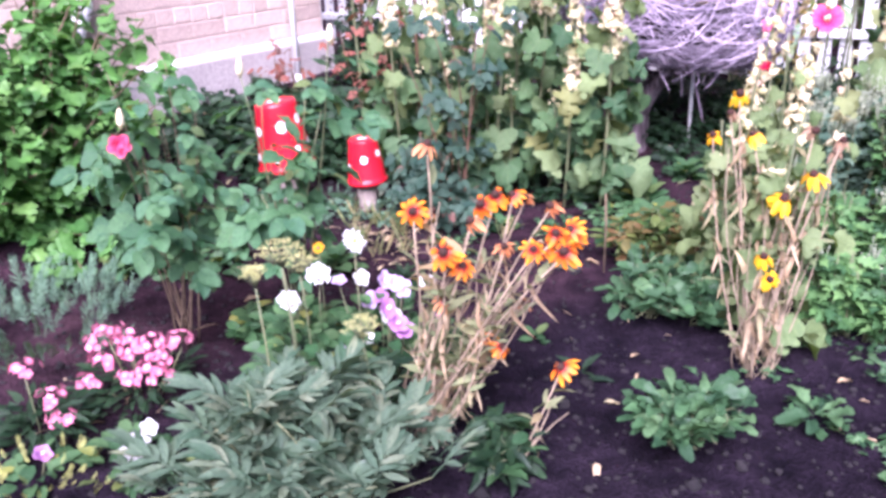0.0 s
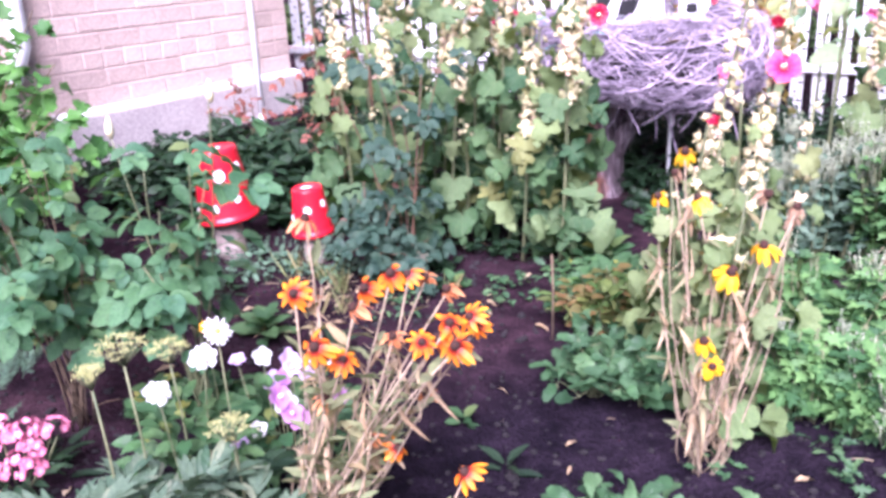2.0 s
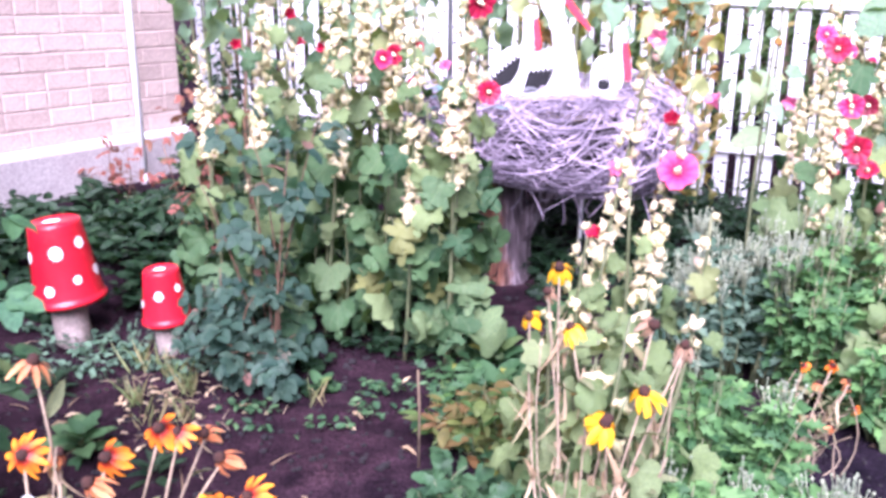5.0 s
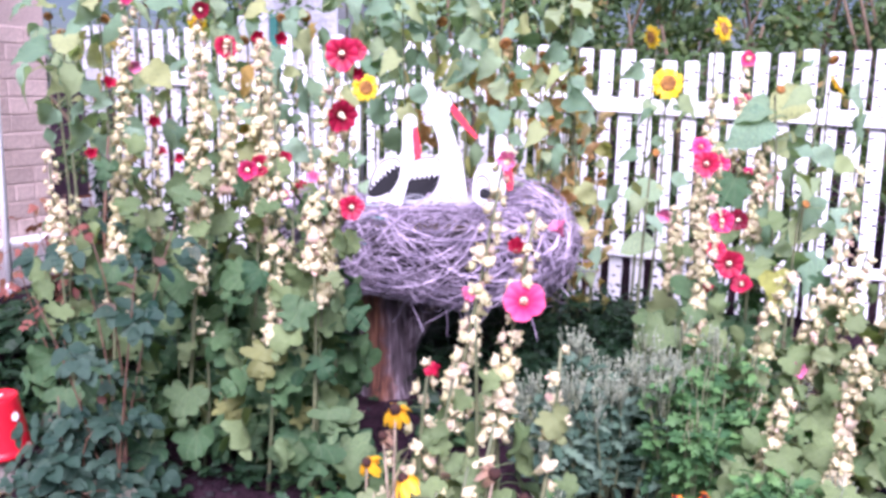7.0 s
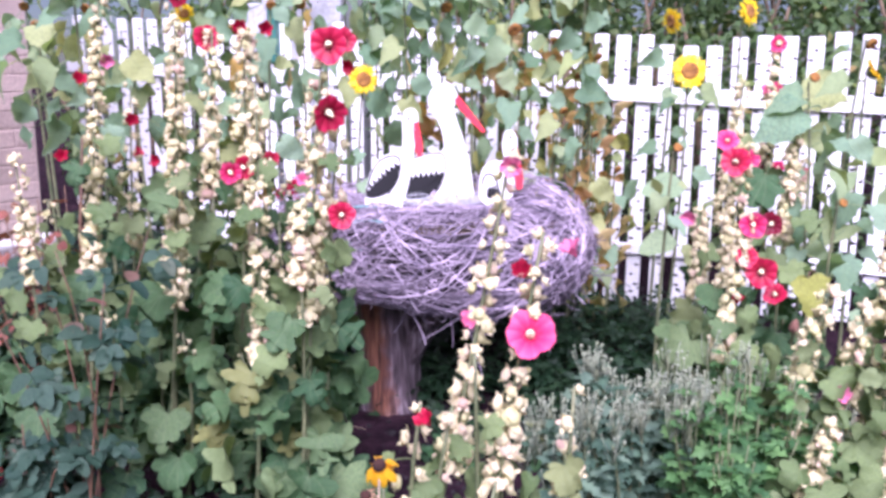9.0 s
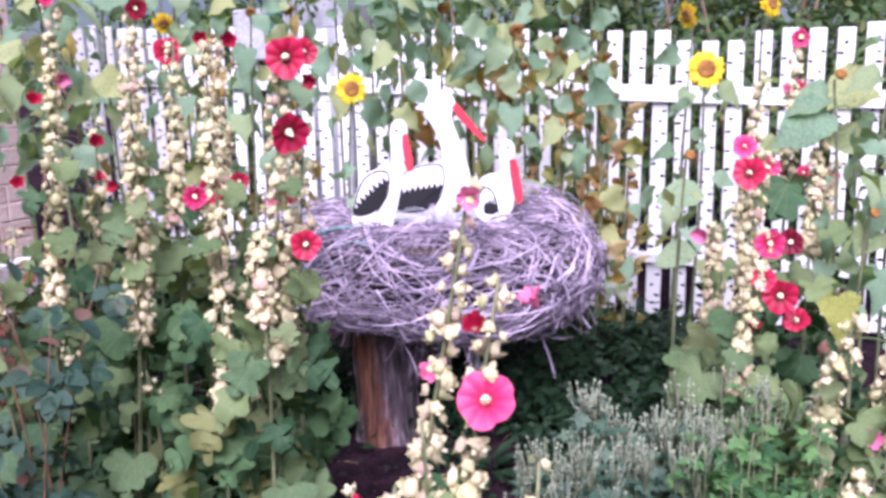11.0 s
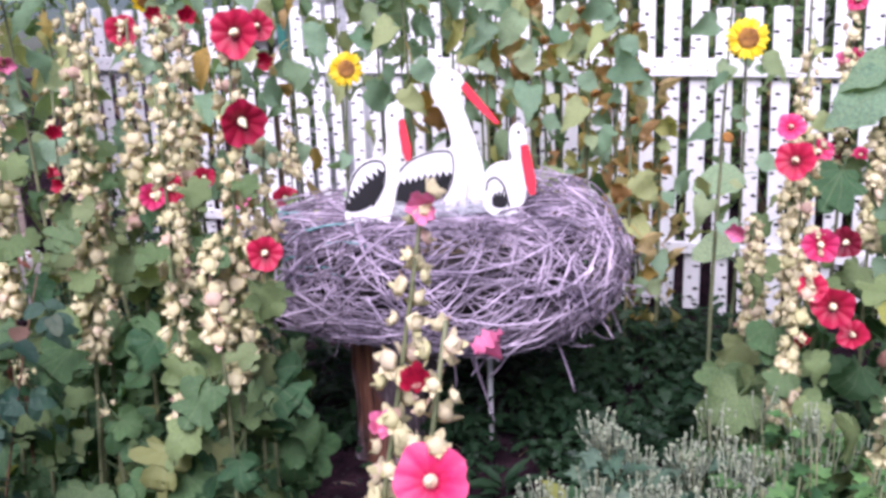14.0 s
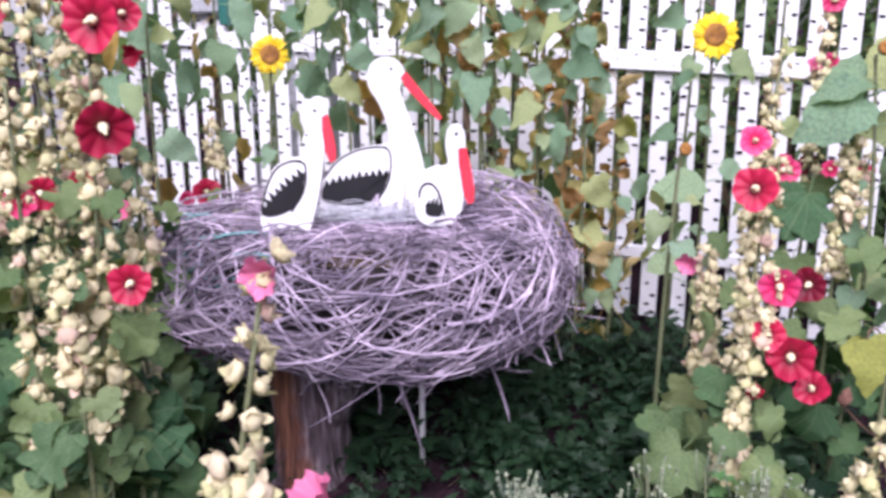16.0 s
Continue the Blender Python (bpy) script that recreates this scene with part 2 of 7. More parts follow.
def soil_material():
    m, nodes, links, b = material("garden_soil", 0.95)
    b.inputs["Specular IOR Level"].default_value = 0.06
    broad = noise_node(nodes, links, 0.9, 5)
    mid = noise_node(nodes, links, 9, 5)
    fine = noise_node(nodes, links, 90, 4)
    r = ramp_node(nodes, ((0.3, (0.0062, 0.0046, 0.0092)), (0.58, (0.0125, 0.0094, 0.017)), (0.78, (0.03, 0.0236, 0.036))))
    links.new(broad.outputs["Fac"], r.inputs["Fac"])
    tc = nodes.new("ShaderNodeTexCoord")
    xyz = nodes.new("ShaderNodeSeparateXYZ")
    links.new(tc.outputs["Object"], xyz.inputs[0])
    inland = math_node(nodes, links, "MULTIPLY_ADD", xyz.outputs["X"], -0.45, xyz.outputs["Y"])
    dry = math_node(nodes, links, "MULTIPLY_ADD", broad.outputs["Fac"], 1.2, inland)
    dr = ramp_node(nodes, ((0.58, (0, 0, 0)), (0.74, (1, 1, 1))))
    links.new(math_node(nodes, links, "MULTIPLY", dry, 0.2), dr.inputs["Fac"])
    dried = mix_node(nodes, links, 1.0, r.outputs["Color"], (1.9, 1.4, 1.2), "MULTIPLY")
    damp = mix_node(nodes, links, dr.outputs["Color"], r.outputs["Color"], dried)
    r2 = ramp_node(nodes, ((0.32, (0.5, 0.5, 0.54)), (0.7, (1.75, 1.65, 1.55))))
    links.new(mid.outputs["Fac"], r2.inputs["Fac"])
    c = mix_node(nodes, links, 1.0, damp, r2.outputs["Color"], "MULTIPLY")
    r3 = ramp_node(nodes, ((0.35, (0.5, 0.5, 0.5)), (0.72, (1.7, 1.62, 1.55))))
    links.new(fine.outputs["Fac"], r3.inputs["Fac"])
    c = mix_node(nodes, links, 1.0, c, r3.outputs["Color"], "MULTIPLY")
    links.new(c, b.inputs["Base Color"])
    ad = nodes.new("ShaderNodeMath")
    ad.operation = "MULTIPLY_ADD"
    ad.inputs[1].default_value = 0.35
    links.new(fine.outputs["Fac"], ad.inputs[0])
    links.new(mid.outputs["Fac"], ad.inputs[2])
    bump(nodes, links, b, ad.outputs[0], 1.0, 0.035)
    return m


M_SOIL = soil_material()
M_CLOD = surface("soil_clod", (0.004, 0.003, 0.0045), (0.016, 0.012, 0.015), 14, 120, 0.95, 0.8)
M_WHITEPAINT = surface("white_paint", (0.68, 0.68, 0.7), (0.78, 0.78, 0.8), 4, 70, 0.6, 0.08, vary=0.05, grainy=0.05)
M_BLACKPAINT = surface("black_paint", (0.002, 0.002, 0.004), (0.006, 0.006, 0.009), 8, 60, 0.75, 0.1)
M_REDPAINT = surface("red_paint", (0.42, 0.008, 0.018), (0.56, 0.015, 0.03), 5, 60, 0.32, 0.05, grainy=0.1)
M_BEAK = surface("beak_red_paint", (0.68, 0.025, 0.05), (0.78, 0.045, 0.07), 6, 60, 0.5, 0.1, grainy=0.08)
M_WHITEDOT = surface("white_dot_paint", (0.76, 0.74, 0.73), (0.84, 0.83, 0.82), 8, 60, 0.5, 0.1, grainy=0.05)
M_BRICK = surface("pale_brick", (0.5, 0.38, 0.34), (0.62, 0.49, 0.44), 6, 90, 0.9, 0.4, vary=0.14)
M_MORTAR = surface("mortar", (0.52, 0.4, 0.36), (0.6, 0.475, 0.43), 7, 110, 0.95, 0.6)
M_PLINTH = surface("plinth_render", (0.4, 0.355, 0.36), (0.5, 0.455, 0.45), 3, 60, 0.9, 0.4)
M_TWIG = surface("weathered_twig", (0.1, 0.08, 0.12), (0.52, 0.43, 0.54), 7, 70, 0.85, 0.4, vary=0.6, distance=0.003, island=True)
M_THREAD = surface("pale_fibre", (0.36, 0.37, 0.42), (0.6, 0.61, 0.66), 20, 90, 0.8, 0.2, vary=0.2)
# near-black filler colour, stands in for shade in the nest's gaps
M_CORE = surface("gap_shade_filler", (0.01, 0.007, 0.008), (0.035, 0.026, 0.028), 20, 90, 0.95, 0.8)
M_POST = surface("mushroom_stem_wood", (0.24, 0.19, 0.17), (0.4, 0.34, 0.31), 9, 70, 0.85, 0.5)
M_PIPE = surface("white_pipe", (0.8, 0.8, 0.82), (0.87, 0.87, 0.88), 4, 50, 0.4, 0.1, grainy=0.08)
M_GREYBOX = surface("grey_painted_metal", (0.34, 0.35, 0.37), (0.46, 0.47, 0.5), 5, 40, 0.5, 0.15)
M_GREENPAINT = surface("green_paint", (0.02, 0.11, 0.09), (0.035, 0.16, 0.13), 5, 60, 0.5, 0.1)
M_TWINE = surface("green_twine", (0.08, 0.3, 0.3), (0.2, 0.45, 0.45), 20, 80, 0.8, 0.2)
M_CONE = surface("dark_flower_cone", (0.02, 0.008, 0.006), (0.06, 0.02, 0.012), 60, 300, 0.95, 0.8, distance=0.002)
M_DISC = surface("sunflower_disc", (0.14, 0.05, 0.012), (0.36, 0.17, 0.03), 40, 220, 0.9, 0.8, distance=0.003)
M_POLLEN = surface("cream_pollen", (0.75, 0.66, 0.35), (0.85, 0.8, 0.6), 60, 200, 0.8, 0.3)
M_YPOLLEN = surface("yellow_pollen", (0.7, 0.48, 0.05), (0.8, 0.6, 0.1), 60, 200, 0.8, 0.3)


def bark_material():
    m, nodes, links, b = material("weathered_stump_wood", 0.9)
    tc = nodes.new("ShaderNodeTexCoord")
    mp = nodes.new("ShaderNodeMapping")
    mp.inputs["Scale"].default_value = (14, 14, 1.8)
    links.new(tc.outputs["Object"], mp.inputs["Vector"])
    n = nodes.new("ShaderNodeTexNoise")
    n.inputs["Scale"].default_value = 3.0
    n.inputs["Detail"].default_value = 6
    links.new(mp.outputs["Vector"], n.inputs["Vector"])
    r = ramp_node(nodes, ((0.3, (0.025, 0.018, 0.021)), (0.5, (0.11, 0.08, 0.094)), (0.72, (0.33, 0.275, 0.31))))
    links.new(n.outputs["Fac"], r.inputs["Fac"])
    p = noise_node(nodes, links, 9, 4)
    xyz = nodes.new("ShaderNodeSeparateXYZ")
    links.new(tc.outputs["Object"], xyz.inputs[0])
    band = math_node(nodes, links, "ABSOLUTE", math_node(nodes, links, "MULTIPLY_ADD", xyz.outputs["Z"], 0.12, math_node(nodes, links, "ADD", xyz.outputs["X"], 0.035)))
    edge = math_node(nodes, links, "MULTIPLY_ADD", p.outputs["Fac"], 0.16, math_node(nodes, links, "MULTIPLY", band, -1.0))
    pr = ramp_node(nodes, ((0.0, (0, 0, 0)), (0.05, (1, 1, 1))))
    links.new(edge, pr.inputs["Fac"])
    red = ramp_node(nodes, ((0.3, (0.035, 0.014, 0.011)), (0.5, (0.13, 0.05, 0.032)), (0.7, (0.3, 0.135, 0.075))))
    links.new(n.outputs["Fac"], red.inputs["Fac"])
    c = mix_node(nodes, links, pr.outputs["Color"], r.outputs["Color"], red.outputs["Color"])
    links.new(c, b.inputs["Base Color"])
    bump(nodes, links, b, n.outputs["Fac"], 0.9, 0.02)
    return m


M_BARK = bark_material()
P_RED = petal_material("crimson_petal", ((0.0, (0.05, 0.0, 0.008)), (0.3, (0.12, 0.0, 0.015)), (0.5, (0.38, 0.004, 0.035)), (1.0, (0.54, 0.016, 0.075))), 0.054)
P_PINK = petal_material("magenta_pink_petal", ((0.0, (0.2, 0.0, 0.03)), (0.3, (0.45, 0.005, 0.06)), (0.55, (0.7, 0.025, 0.14)), (1.0, (0.77, 0.08, 0.22))), 0.054)
P_PINKBUD = petal_material("pale_pink_petal", ((0.0, (0.66, 0.2, 0.34)), (0.6, (0.8, 0.2, 0.38)), (1.0, (0.82, 0.36, 0.5))), 0.06)
P_MAROON = petal_material("maroon_petal", ((0.0, (0.08, 0.0, 0.01)), (1.0, (0.24, 0.004, 0.03))), 0.06)
P_SUN = petal_material("sunflower_petal", ((0.0, (0.86, 0.5, 0.0)), (0.55, (0.93, 0.68, 0.0)), (1.0, (0.95, 0.76, 0.01))), 0.11)
P_YEL = petal_material("golden_petal", ((0.0, (0.6, 0.22, 0.0)), (0.35, (0.88, 0.46, 0.003)), (1.0, (0.92, 0.58, 0.006))), 0.05)
P_ORG = petal_material("orange_petal", ((0.0, (0.1, 0.004, 0.002)), (0.3, (0.24, 0.012, 0.004)), (0.5, (0.78, 0.16, 0.008)), (0.8, (0.88, 0.29, 0.008)), (1.0, (0.9, 0.38, 0.01))), 0.055)
P_FADE = petal_material("faded_orange_petal", ((0.0, (0.25, 0.05, 0.02)), (0.5, (0.66, 0.26, 0.1)), (1.0, (0.76, 0.42, 0.2))), 0.055)
P_PALE = petal_material("dried_pale_petal", ((0.0, (0.3, 0.16, 0.08)), (1.0, (0.66, 0.48, 0.36))), 0.05)
P_WHITE = petal_material("white_petal", ((0.0, (0.5, 0.55, 0.3)), (0.3, (0.66, 0.67, 0.66)), (1.0, (0.74, 0.74, 0.75))), 0.05, vary=0.03)
P_LILAC = petal_material("lilac_petal", ((0.0, (0.3, 0.16, 0.42)), (0.35, (0.55, 0.4, 0.68)), (1.0, (0.66, 0.52, 0.76))), 0.045)
P_VIOLET = petal_material("violet_pink_petal", ((0.0, (0.35, 0.14, 0.4)), (1.0, (0.62, 0.3, 0.6))), 0.045)
P_PHLOX = petal_material("phlox_petal", ((0.0, (0.74, 0.56, 0.58)), (0.35, (0.68, 0.26, 0.38)), (1.0, (0.5, 0.08, 0.19))), 0.018, vary=0.4)
P_ROSE = petal_material("rose_bloom_petal", ((0.0, (0.7, 0.02, 0.12)), (1.0, (0.8, 0.16, 0.3))), 0.05)


# ---- building helpers ----
rnd = random.Random(7)


CORNER = Vector((-0.82, 6.27, 0))
WALL = Vector((-0.57, -0.82, 0)).normalized()
OUT = Vector((-WALL.y, WALL.x, 0))


def ground_z(x, y):
    """Nearly level, with a bank of earth along the foot of the house."""
    z = 0.025 * (min(max(y, -2.0), 9.0) - 2.0)
    far = OUT.x * (x - CORNER.x) + OUT.y * (y - CORNER.y)
    f = min(max((1.5 - far) / 1.4, 0.0), 1.0) * min(max((1.2 - x) / 1.2, 0.0), 1.0) * min(max((8.5 - y) / 1.5, 0.0), 1.0)
    z += 0.31 * f * f * (3 - 2 * f)
    z += 0.03 * noise.noise(Vector((x * 0.9, y * 0.9, 0.3))) + 0.016 * noise.noise(Vector((x * 3.1, y * 3.1, 1.7)))
    return z + 0.007 * noise.noise(Vector((x * 11, y * 11, 4.0)))


class Soup:
    """Gathers pieces into one mesh."""

    def __init__(self):
        self.verts, self.faces, self.mats, self.count = [], [], [], 0

    def add(self, verts, faces, slot=0):
        self.verts.append(np.asarray(verts, float).reshape(-1, 3))
        self.faces += [tuple(i + self.count for i in f) for f in faces]
        self.mats += [slot] * len(faces)
        self.count += len(self.verts[-1])

    def put(self, shape, m, slot=0):
        a = np.array(m)
        self.add(shape[0] @ a[:3, :3].T + a[:3, 3], shape[1], slot)

    def mesh(self, name, *materials, smooth=True):
        me = bpy.data.meshes.new(name)
        me.from_pydata(np.concatenate(self.verts).tolist() if self.verts else [], [], self.faces)
        for mt in materials:
            me.materials.append(mt)
        if len(materials) > 1:
            me.polygons.foreach_set("material_index", self.mats)
        if smooth:
            me.polygons.foreach_set("use_smooth", [True] * len(me.polygons))
        me.update()
        return me


def shape_mesh(name, shape, mat, smooth=True):
    s = Soup()
    s.add(*shape)
    return s.mesh(name, mat, smooth=smooth)


def part(name, data, parent, m=None, label="", kind=""):
    """One mesh object under a thing or a part; data is a mesh."""
    ob = new(name, data)
    ob.parent = parent
    if m is not None:
        ob.matrix_local = m
    return tagged(ob, label, "", "", kind)


def thing(name, x, y, z, label, category, group="", kind="", turn=0.0):
    ob = new(name)
    ob.empty_display_size = 0.1
    ob.matrix_world = pose(x, y, z, 0, 0, turn)
    return tagged(ob, label, category, group, kind)


def tube(points, radii, sides=5, cap=True):
    pts = [Vector(p) for p in points]
    n = len(pts)
    if not hasattr(radii, "__len__"):
        radii = [radii] * n
    vs, fs = [], []
    ref = Vector((0.31, 0.87, 0.2))
    for k in range(n):
        d = (pts[min(k + 1, n - 1)] - pts[max(k - 1, 0)])
        d = d.normalized() if d.length > 1e-9 else Vector((0, 0, 1))
        a = d.cross(ref)
        if a.length < 0.05:
            a = d.cross(Vector((1, 0, 0.1)))
        a.normalize()
        b = d.cross(a)
        for s in range(sides):
            u = 2 * math.pi * s / sides
            vs.append(pts[k] + (a * math.cos(u) + b * math.sin(u)) * radii[k])
    for k in range(n - 1):
        for s in range(sides):
            t = (s + 1) % sides
            fs.append((k * sides + s, k * sides + t, (k + 1) * sides + t, (k + 1) * sides + s))
    if cap:
        fs.append(tuple(range(sides - 1, -1, -1)))
        fs.append(tuple((n - 1) * sides + s for s in range(sides)))
    return np.array(vs), fs


def lathe(profile, sides=16, wobble=0.0, seed=0):
    """Rings of (radius, z), closed top and bottom."""
    vs, fs = [], []
    for k, (r, z) in enumerate(profile):
        for s in range(sides):
            u = 2 * math.pi * s / sides
            w = 1 + wobble * noise.noise(Vector((math.cos(u) * 1.7 + seed, math.sin(u) * 1.7, z * 4)))
            vs.append((r * w * math.cos(u), r * w * math.sin(u), z))
    for k in range(len(profile) - 1):
        for s in range(sides):
            t = (s + 1) % sides
            fs.append((k * sides + s, k * sides + t, (k + 1) * sides + t, (k + 1) * sides + s))
    fs.append(tuple(range(sides - 1, -1, -1)))
    fs.append(tuple((len(profile) - 1) * sides + s for s in range(sides)))
    return np.array(vs), fs


def slab(lx, ly, lz, edge=0.003):
    """A box centred on the origin with broken edges."""
    bm = bmesh.new()
    bmesh.ops.create_cube(bm, size=1.0)
    bmesh.ops.scale(bm, vec=(lx, ly, lz), verts=bm.verts)
    if edge:
        bmesh.ops.bevel(bm, geom=bm.edges[:], offset=edge, segments=1, affect="EDGES")
    bm.verts.index_update()
    out = (np.array([v.co[:] for v in bm.verts]), [tuple(v.index for v in f.verts) for f in bm.faces])
    bm.free()
    return out


HALF = {
    "holly": ((0, 0.06), (0.09, -0.1), (0.25, -0.17), (0.4, -0.11), (0.4, 0.03), (0.5, 0.04), (0.59, 0.15), (0.6, 0.3), (0.5, 0.39), (0.39, 0.42), (0.47, 0.58), (0.41, 0.72), (0.28, 0.74), (0.19, 0.7), (0.16, 0.86), (0.07, 0.94), (0, 0.9)),
    "fig": ((0, 0.05), (0.1, -0.1), (0.26, -0.15), (0.36, -0.06), (0.3, 0.06), (0.44, 0.06), (0.6, 0.16), (0.62, 0.3), (0.5, 0.38), (0.3, 0.33), (0.2, 0.36), (0.34, 0.5), (0.45, 0.66), (0.36, 0.76), (0.22, 0.7), (0.13, 0.58), (0.15, 0.78), (0.1, 0.94), (0, 0.98)),
    "heart": ((0, 0.02), (0.12, -0.09), (0.27, -0.09), (0.36, 0.02), (0.44, 0.06), (0.42, 0.2), (0.45, 0.3), (0.37, 0.42), (0.37, 0.52), (0.27, 0.62), (0.24, 0.74), (0.14, 0.82), (0.09, 0.93), (0, 1.02)),
    "lance": ((0, 0), (0.09, 0.14), (0.15, 0.36), (0.14, 0.6), (0.07, 0.86), (0, 1)),
    "peony": ((0, 0), (0.06, 0.12), (0.13, 0.36), (0.135, 0.58), (0.07, 0.84), (0, 1)),
    "round": ((0, 0), (0.2, 0.06), (0.34, 0.28), (0.34, 0.55), (0.2, 0.86), (0, 1)),
    "strap": ((0, 0), (0.03, 0.14), (0.05, 0.4), (0.042, 0.7), (0, 1)),
    "oval": ((0, 0), (0.15, 0.08), (0.27, 0.3), (0.28, 0.56), (0.17, 0.85), (0, 1)),
    "currant": ((0, 0.02), (0.16, -0.1), (0.4, -0.02), (0.37, 0.16), (0.5, 0.4), (0.34, 0.43), (0.31, 0.62), (0.2, 0.6), (0.14, 0.84), (0, 0.98)),
    "mum": ((0, 0), (0.05, 0.18), (0.2, 0.26), (0.1, 0.36), (0.28, 0.52), (0.12, 0.58), (0.2, 0.78), (0.08, 0.8), (0, 1)),
    "spoon": ((0, 0), (0.04, 0.22), (0.1, 0.36), (0.15, 0.42), (0.15, 0.5), (0.23, 0.58), (0.2, 0.68), (0.25, 0.76), (0.19, 0.86), (0.12, 0.97), (0, 1)),
    "petal": ((0, 0), (0.1, 0.1), (0.17, 0.4), (0.16, 0.72), (0.07, 0.93), (0, 1)),
    "blade": ((0, 0), (0.03, 0.2), (0.035, 0.5), (0.02, 0.8), (0, 1)),
}


def leaf(kind, fold=0.25, droop=0.3, ripple=0.03, seed=0):
    """A leaf one unit long along y, its face up: two halves either side of the midrib."""
    half = HALF[kind]
    r = random.Random(seed)
    ph = r.uniform(0, 6)
    n = len(half)

    def lift(x, y):
        return fold * abs(x) - droop * y * y + ripple * math.sin(9 * y + ph + (2 if x > 0 else 0)) * min(1.0, abs(x) * 5)

    vs, fs = [], []
    for x, y in half:
        yy = min(max(y, 0.0), 1.0)
        vs.append((0, yy, lift(0, yy)))
    for side in (1, -1):
        base = len(vs)
        for x, y in half:
            x2 = side * x * (1 + 0.12 * math.sin(ph + 5 * y * side))
            vs.append((x2, y, lift(x2, y)))
        for k in range(n - 1):
            q = (k, base + k, base + k + 1, k + 1)
            fs.append(q if side == 1 else q[::-1])
    return np.array(vs), fs


def merged(pieces):
    s = Soup()
    for sh, m in pieces:
        s.put(sh, m)
    return np.concatenate(s.verts), s.faces


def facing(p, along, up=(0, 0, 1), size=1.0, roll=0.0):
    """A pose at p whose y axis runs along a direction and whose z axis leans to up."""
    y = Vector(along).normalized()
    x = y.cross(Vector(up))
    if x.length < 1e-4:
        x = y.cross(Vector((1, 0.2, 0)))
    x.normalize()
    z = x.cross(y)
    m = Matrix((x, y, z)).transposed().to_4x4()
    return Matrix.Translation(p) @ m @ Matrix.Rotation(roll, 4, "Y") @ Matrix.Scale(size, 4)


def aimed(p, normal, size=1.0, spin=0.0):
    """A pose at p whose z axis runs along normal."""
    q = Vector(normal).to_track_quat("Z", "Y").to_matrix().to_4x4()
    return Matrix.Translation(p) @ q @ Matrix.Rotation(spin, 4, "Z") @ Matrix.Scale(size, 4)


def bow(p0, p1, sag=(0, 0, 0), n=6):
    a, b, s = Vector(p0), Vector(p1), Vector(sag)
    return [a.lerp(b, k / (n - 1)) + s * (4 * (k / (n - 1)) * (1 - k / (n - 1))) for k in range(n)]


def along(points, t):
    f = t * (len(points) - 1)
    k = min(int(f), len(points) - 2)
    return points[k].lerp(points[k + 1], f - k), (points[k + 1] - points[k]).normalized()


def variants(name, make, mat, n=5):
    return [shape_mesh(name, make(k), mat) for k in range(n)]


def compound(kind, count, spread, size, seed):
    """A stalked leaf of several leaflets, one unit long."""
    r = random.Random(seed)
    out = []
    pairs = count // 2
    for k in range(pairs):
        y = 0.35 + 0.4 * k / max(pairs - 1, 1)
        for s in (1, -1):
            lf = leaf(kind, 0.3, 0.25, 0.04, r.randint(0, 999))
            ang = -s * (spread - 12 * k + r.uniform(-8, 8))
            out.append((lf, pose(0, y, 0, r.uniform(-12, 8), s * -12, ang) @ Matrix.Scale(size * r.uniform(0.85, 1.1), 4)))
    out.append((leaf(kind, 0.3, 0.3, 0.04, seed), pose(0, 0.72, 0) @ Matrix.Scale(size * 1.1, 4)))
    out.append((tube([(0, 0, 0), (0, 0.4, 0.01), (0, 0.75, 0)], 0.012, 3, False), Matrix.Identity(4)))
    return merged(out)


def stalked(kind, fold, droop, ripple, seed):
    """A leaf on its own stalk, which ends at STALK_END."""
    stalk = tube([(0, 0.02, 0), (0, -0.25, -0.06), (0, -0.48, -0.22), STALK_END], 0.017, 4, False)
    return merged([(leaf(kind, fold, droop, ripple, seed), Matrix.Identity(4)), (stalk, Matrix.Identity(4))])


STALK_END = (0.0, -0.62, -0.46)


def on_stem(p, m):
    """Moves a stalked leaf's pose so that its stalk ends at p."""
    end = m.to_3x3() @ Vector(STALK_END)
    return Matrix.Translation(Vector(p) - end - m.translation) @ m


LEAF_HOLLY = variants("leaf", lambda k: stalked("fig" if k in (1, 4) else "holly", 0.1 + 0.12 * k, 0.15 + 0.12 * k, 0.15, k), M_HOLLY, 6)
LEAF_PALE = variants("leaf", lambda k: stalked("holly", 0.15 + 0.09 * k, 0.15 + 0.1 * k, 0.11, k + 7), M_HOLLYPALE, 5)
M_TATTER = leaf_material("yellowing_hollyhock_leaf", ((0.2, 0.21, 0.07), (0.17, 0.21, 0.08), (0.27, 0.22, 0.1), (0.13, 0.18, 0.07)), rough=0.7, spots=1.0, veins="palm")
LEAF_TATTER = variants("leaf", lambda k: stalked("fig" if k else "holly", 0.5 + 0.2 * k, 0.5, 0.25, k + 3), M_TATTER, 3)
LEAF_SUN = variants("leaf", lambda k: stalked("heart", 0.12 + 0.14 * k, 0.3 + 0.14 * k, 0.1, k), M_SUNLEAF, 5)
LEAF_OVATE = shape_mesh("leaf", merged([(leaf("round", 0.12, 0.25, 0.06, 4), Matrix.Identity(4)), (tube([(0, 0.02, 0), (0, -0.2, 0.02), (0, -0.35, -0.08)], 0.012, 4, False), Matrix.Identity(4))]), M_SUNLEAF)
LEAF_DRY = variants("withered_leaf", lambda k: stalked(("lance", "heart", "mum", "oval")[k], 1.1, 0.8, 0.3, k), M_DRYLEAF, 4)
LEAF_ROSE = variants("leaf", lambda k: compound("round", 5, 72, 0.44, k), M_ROSE, 4)
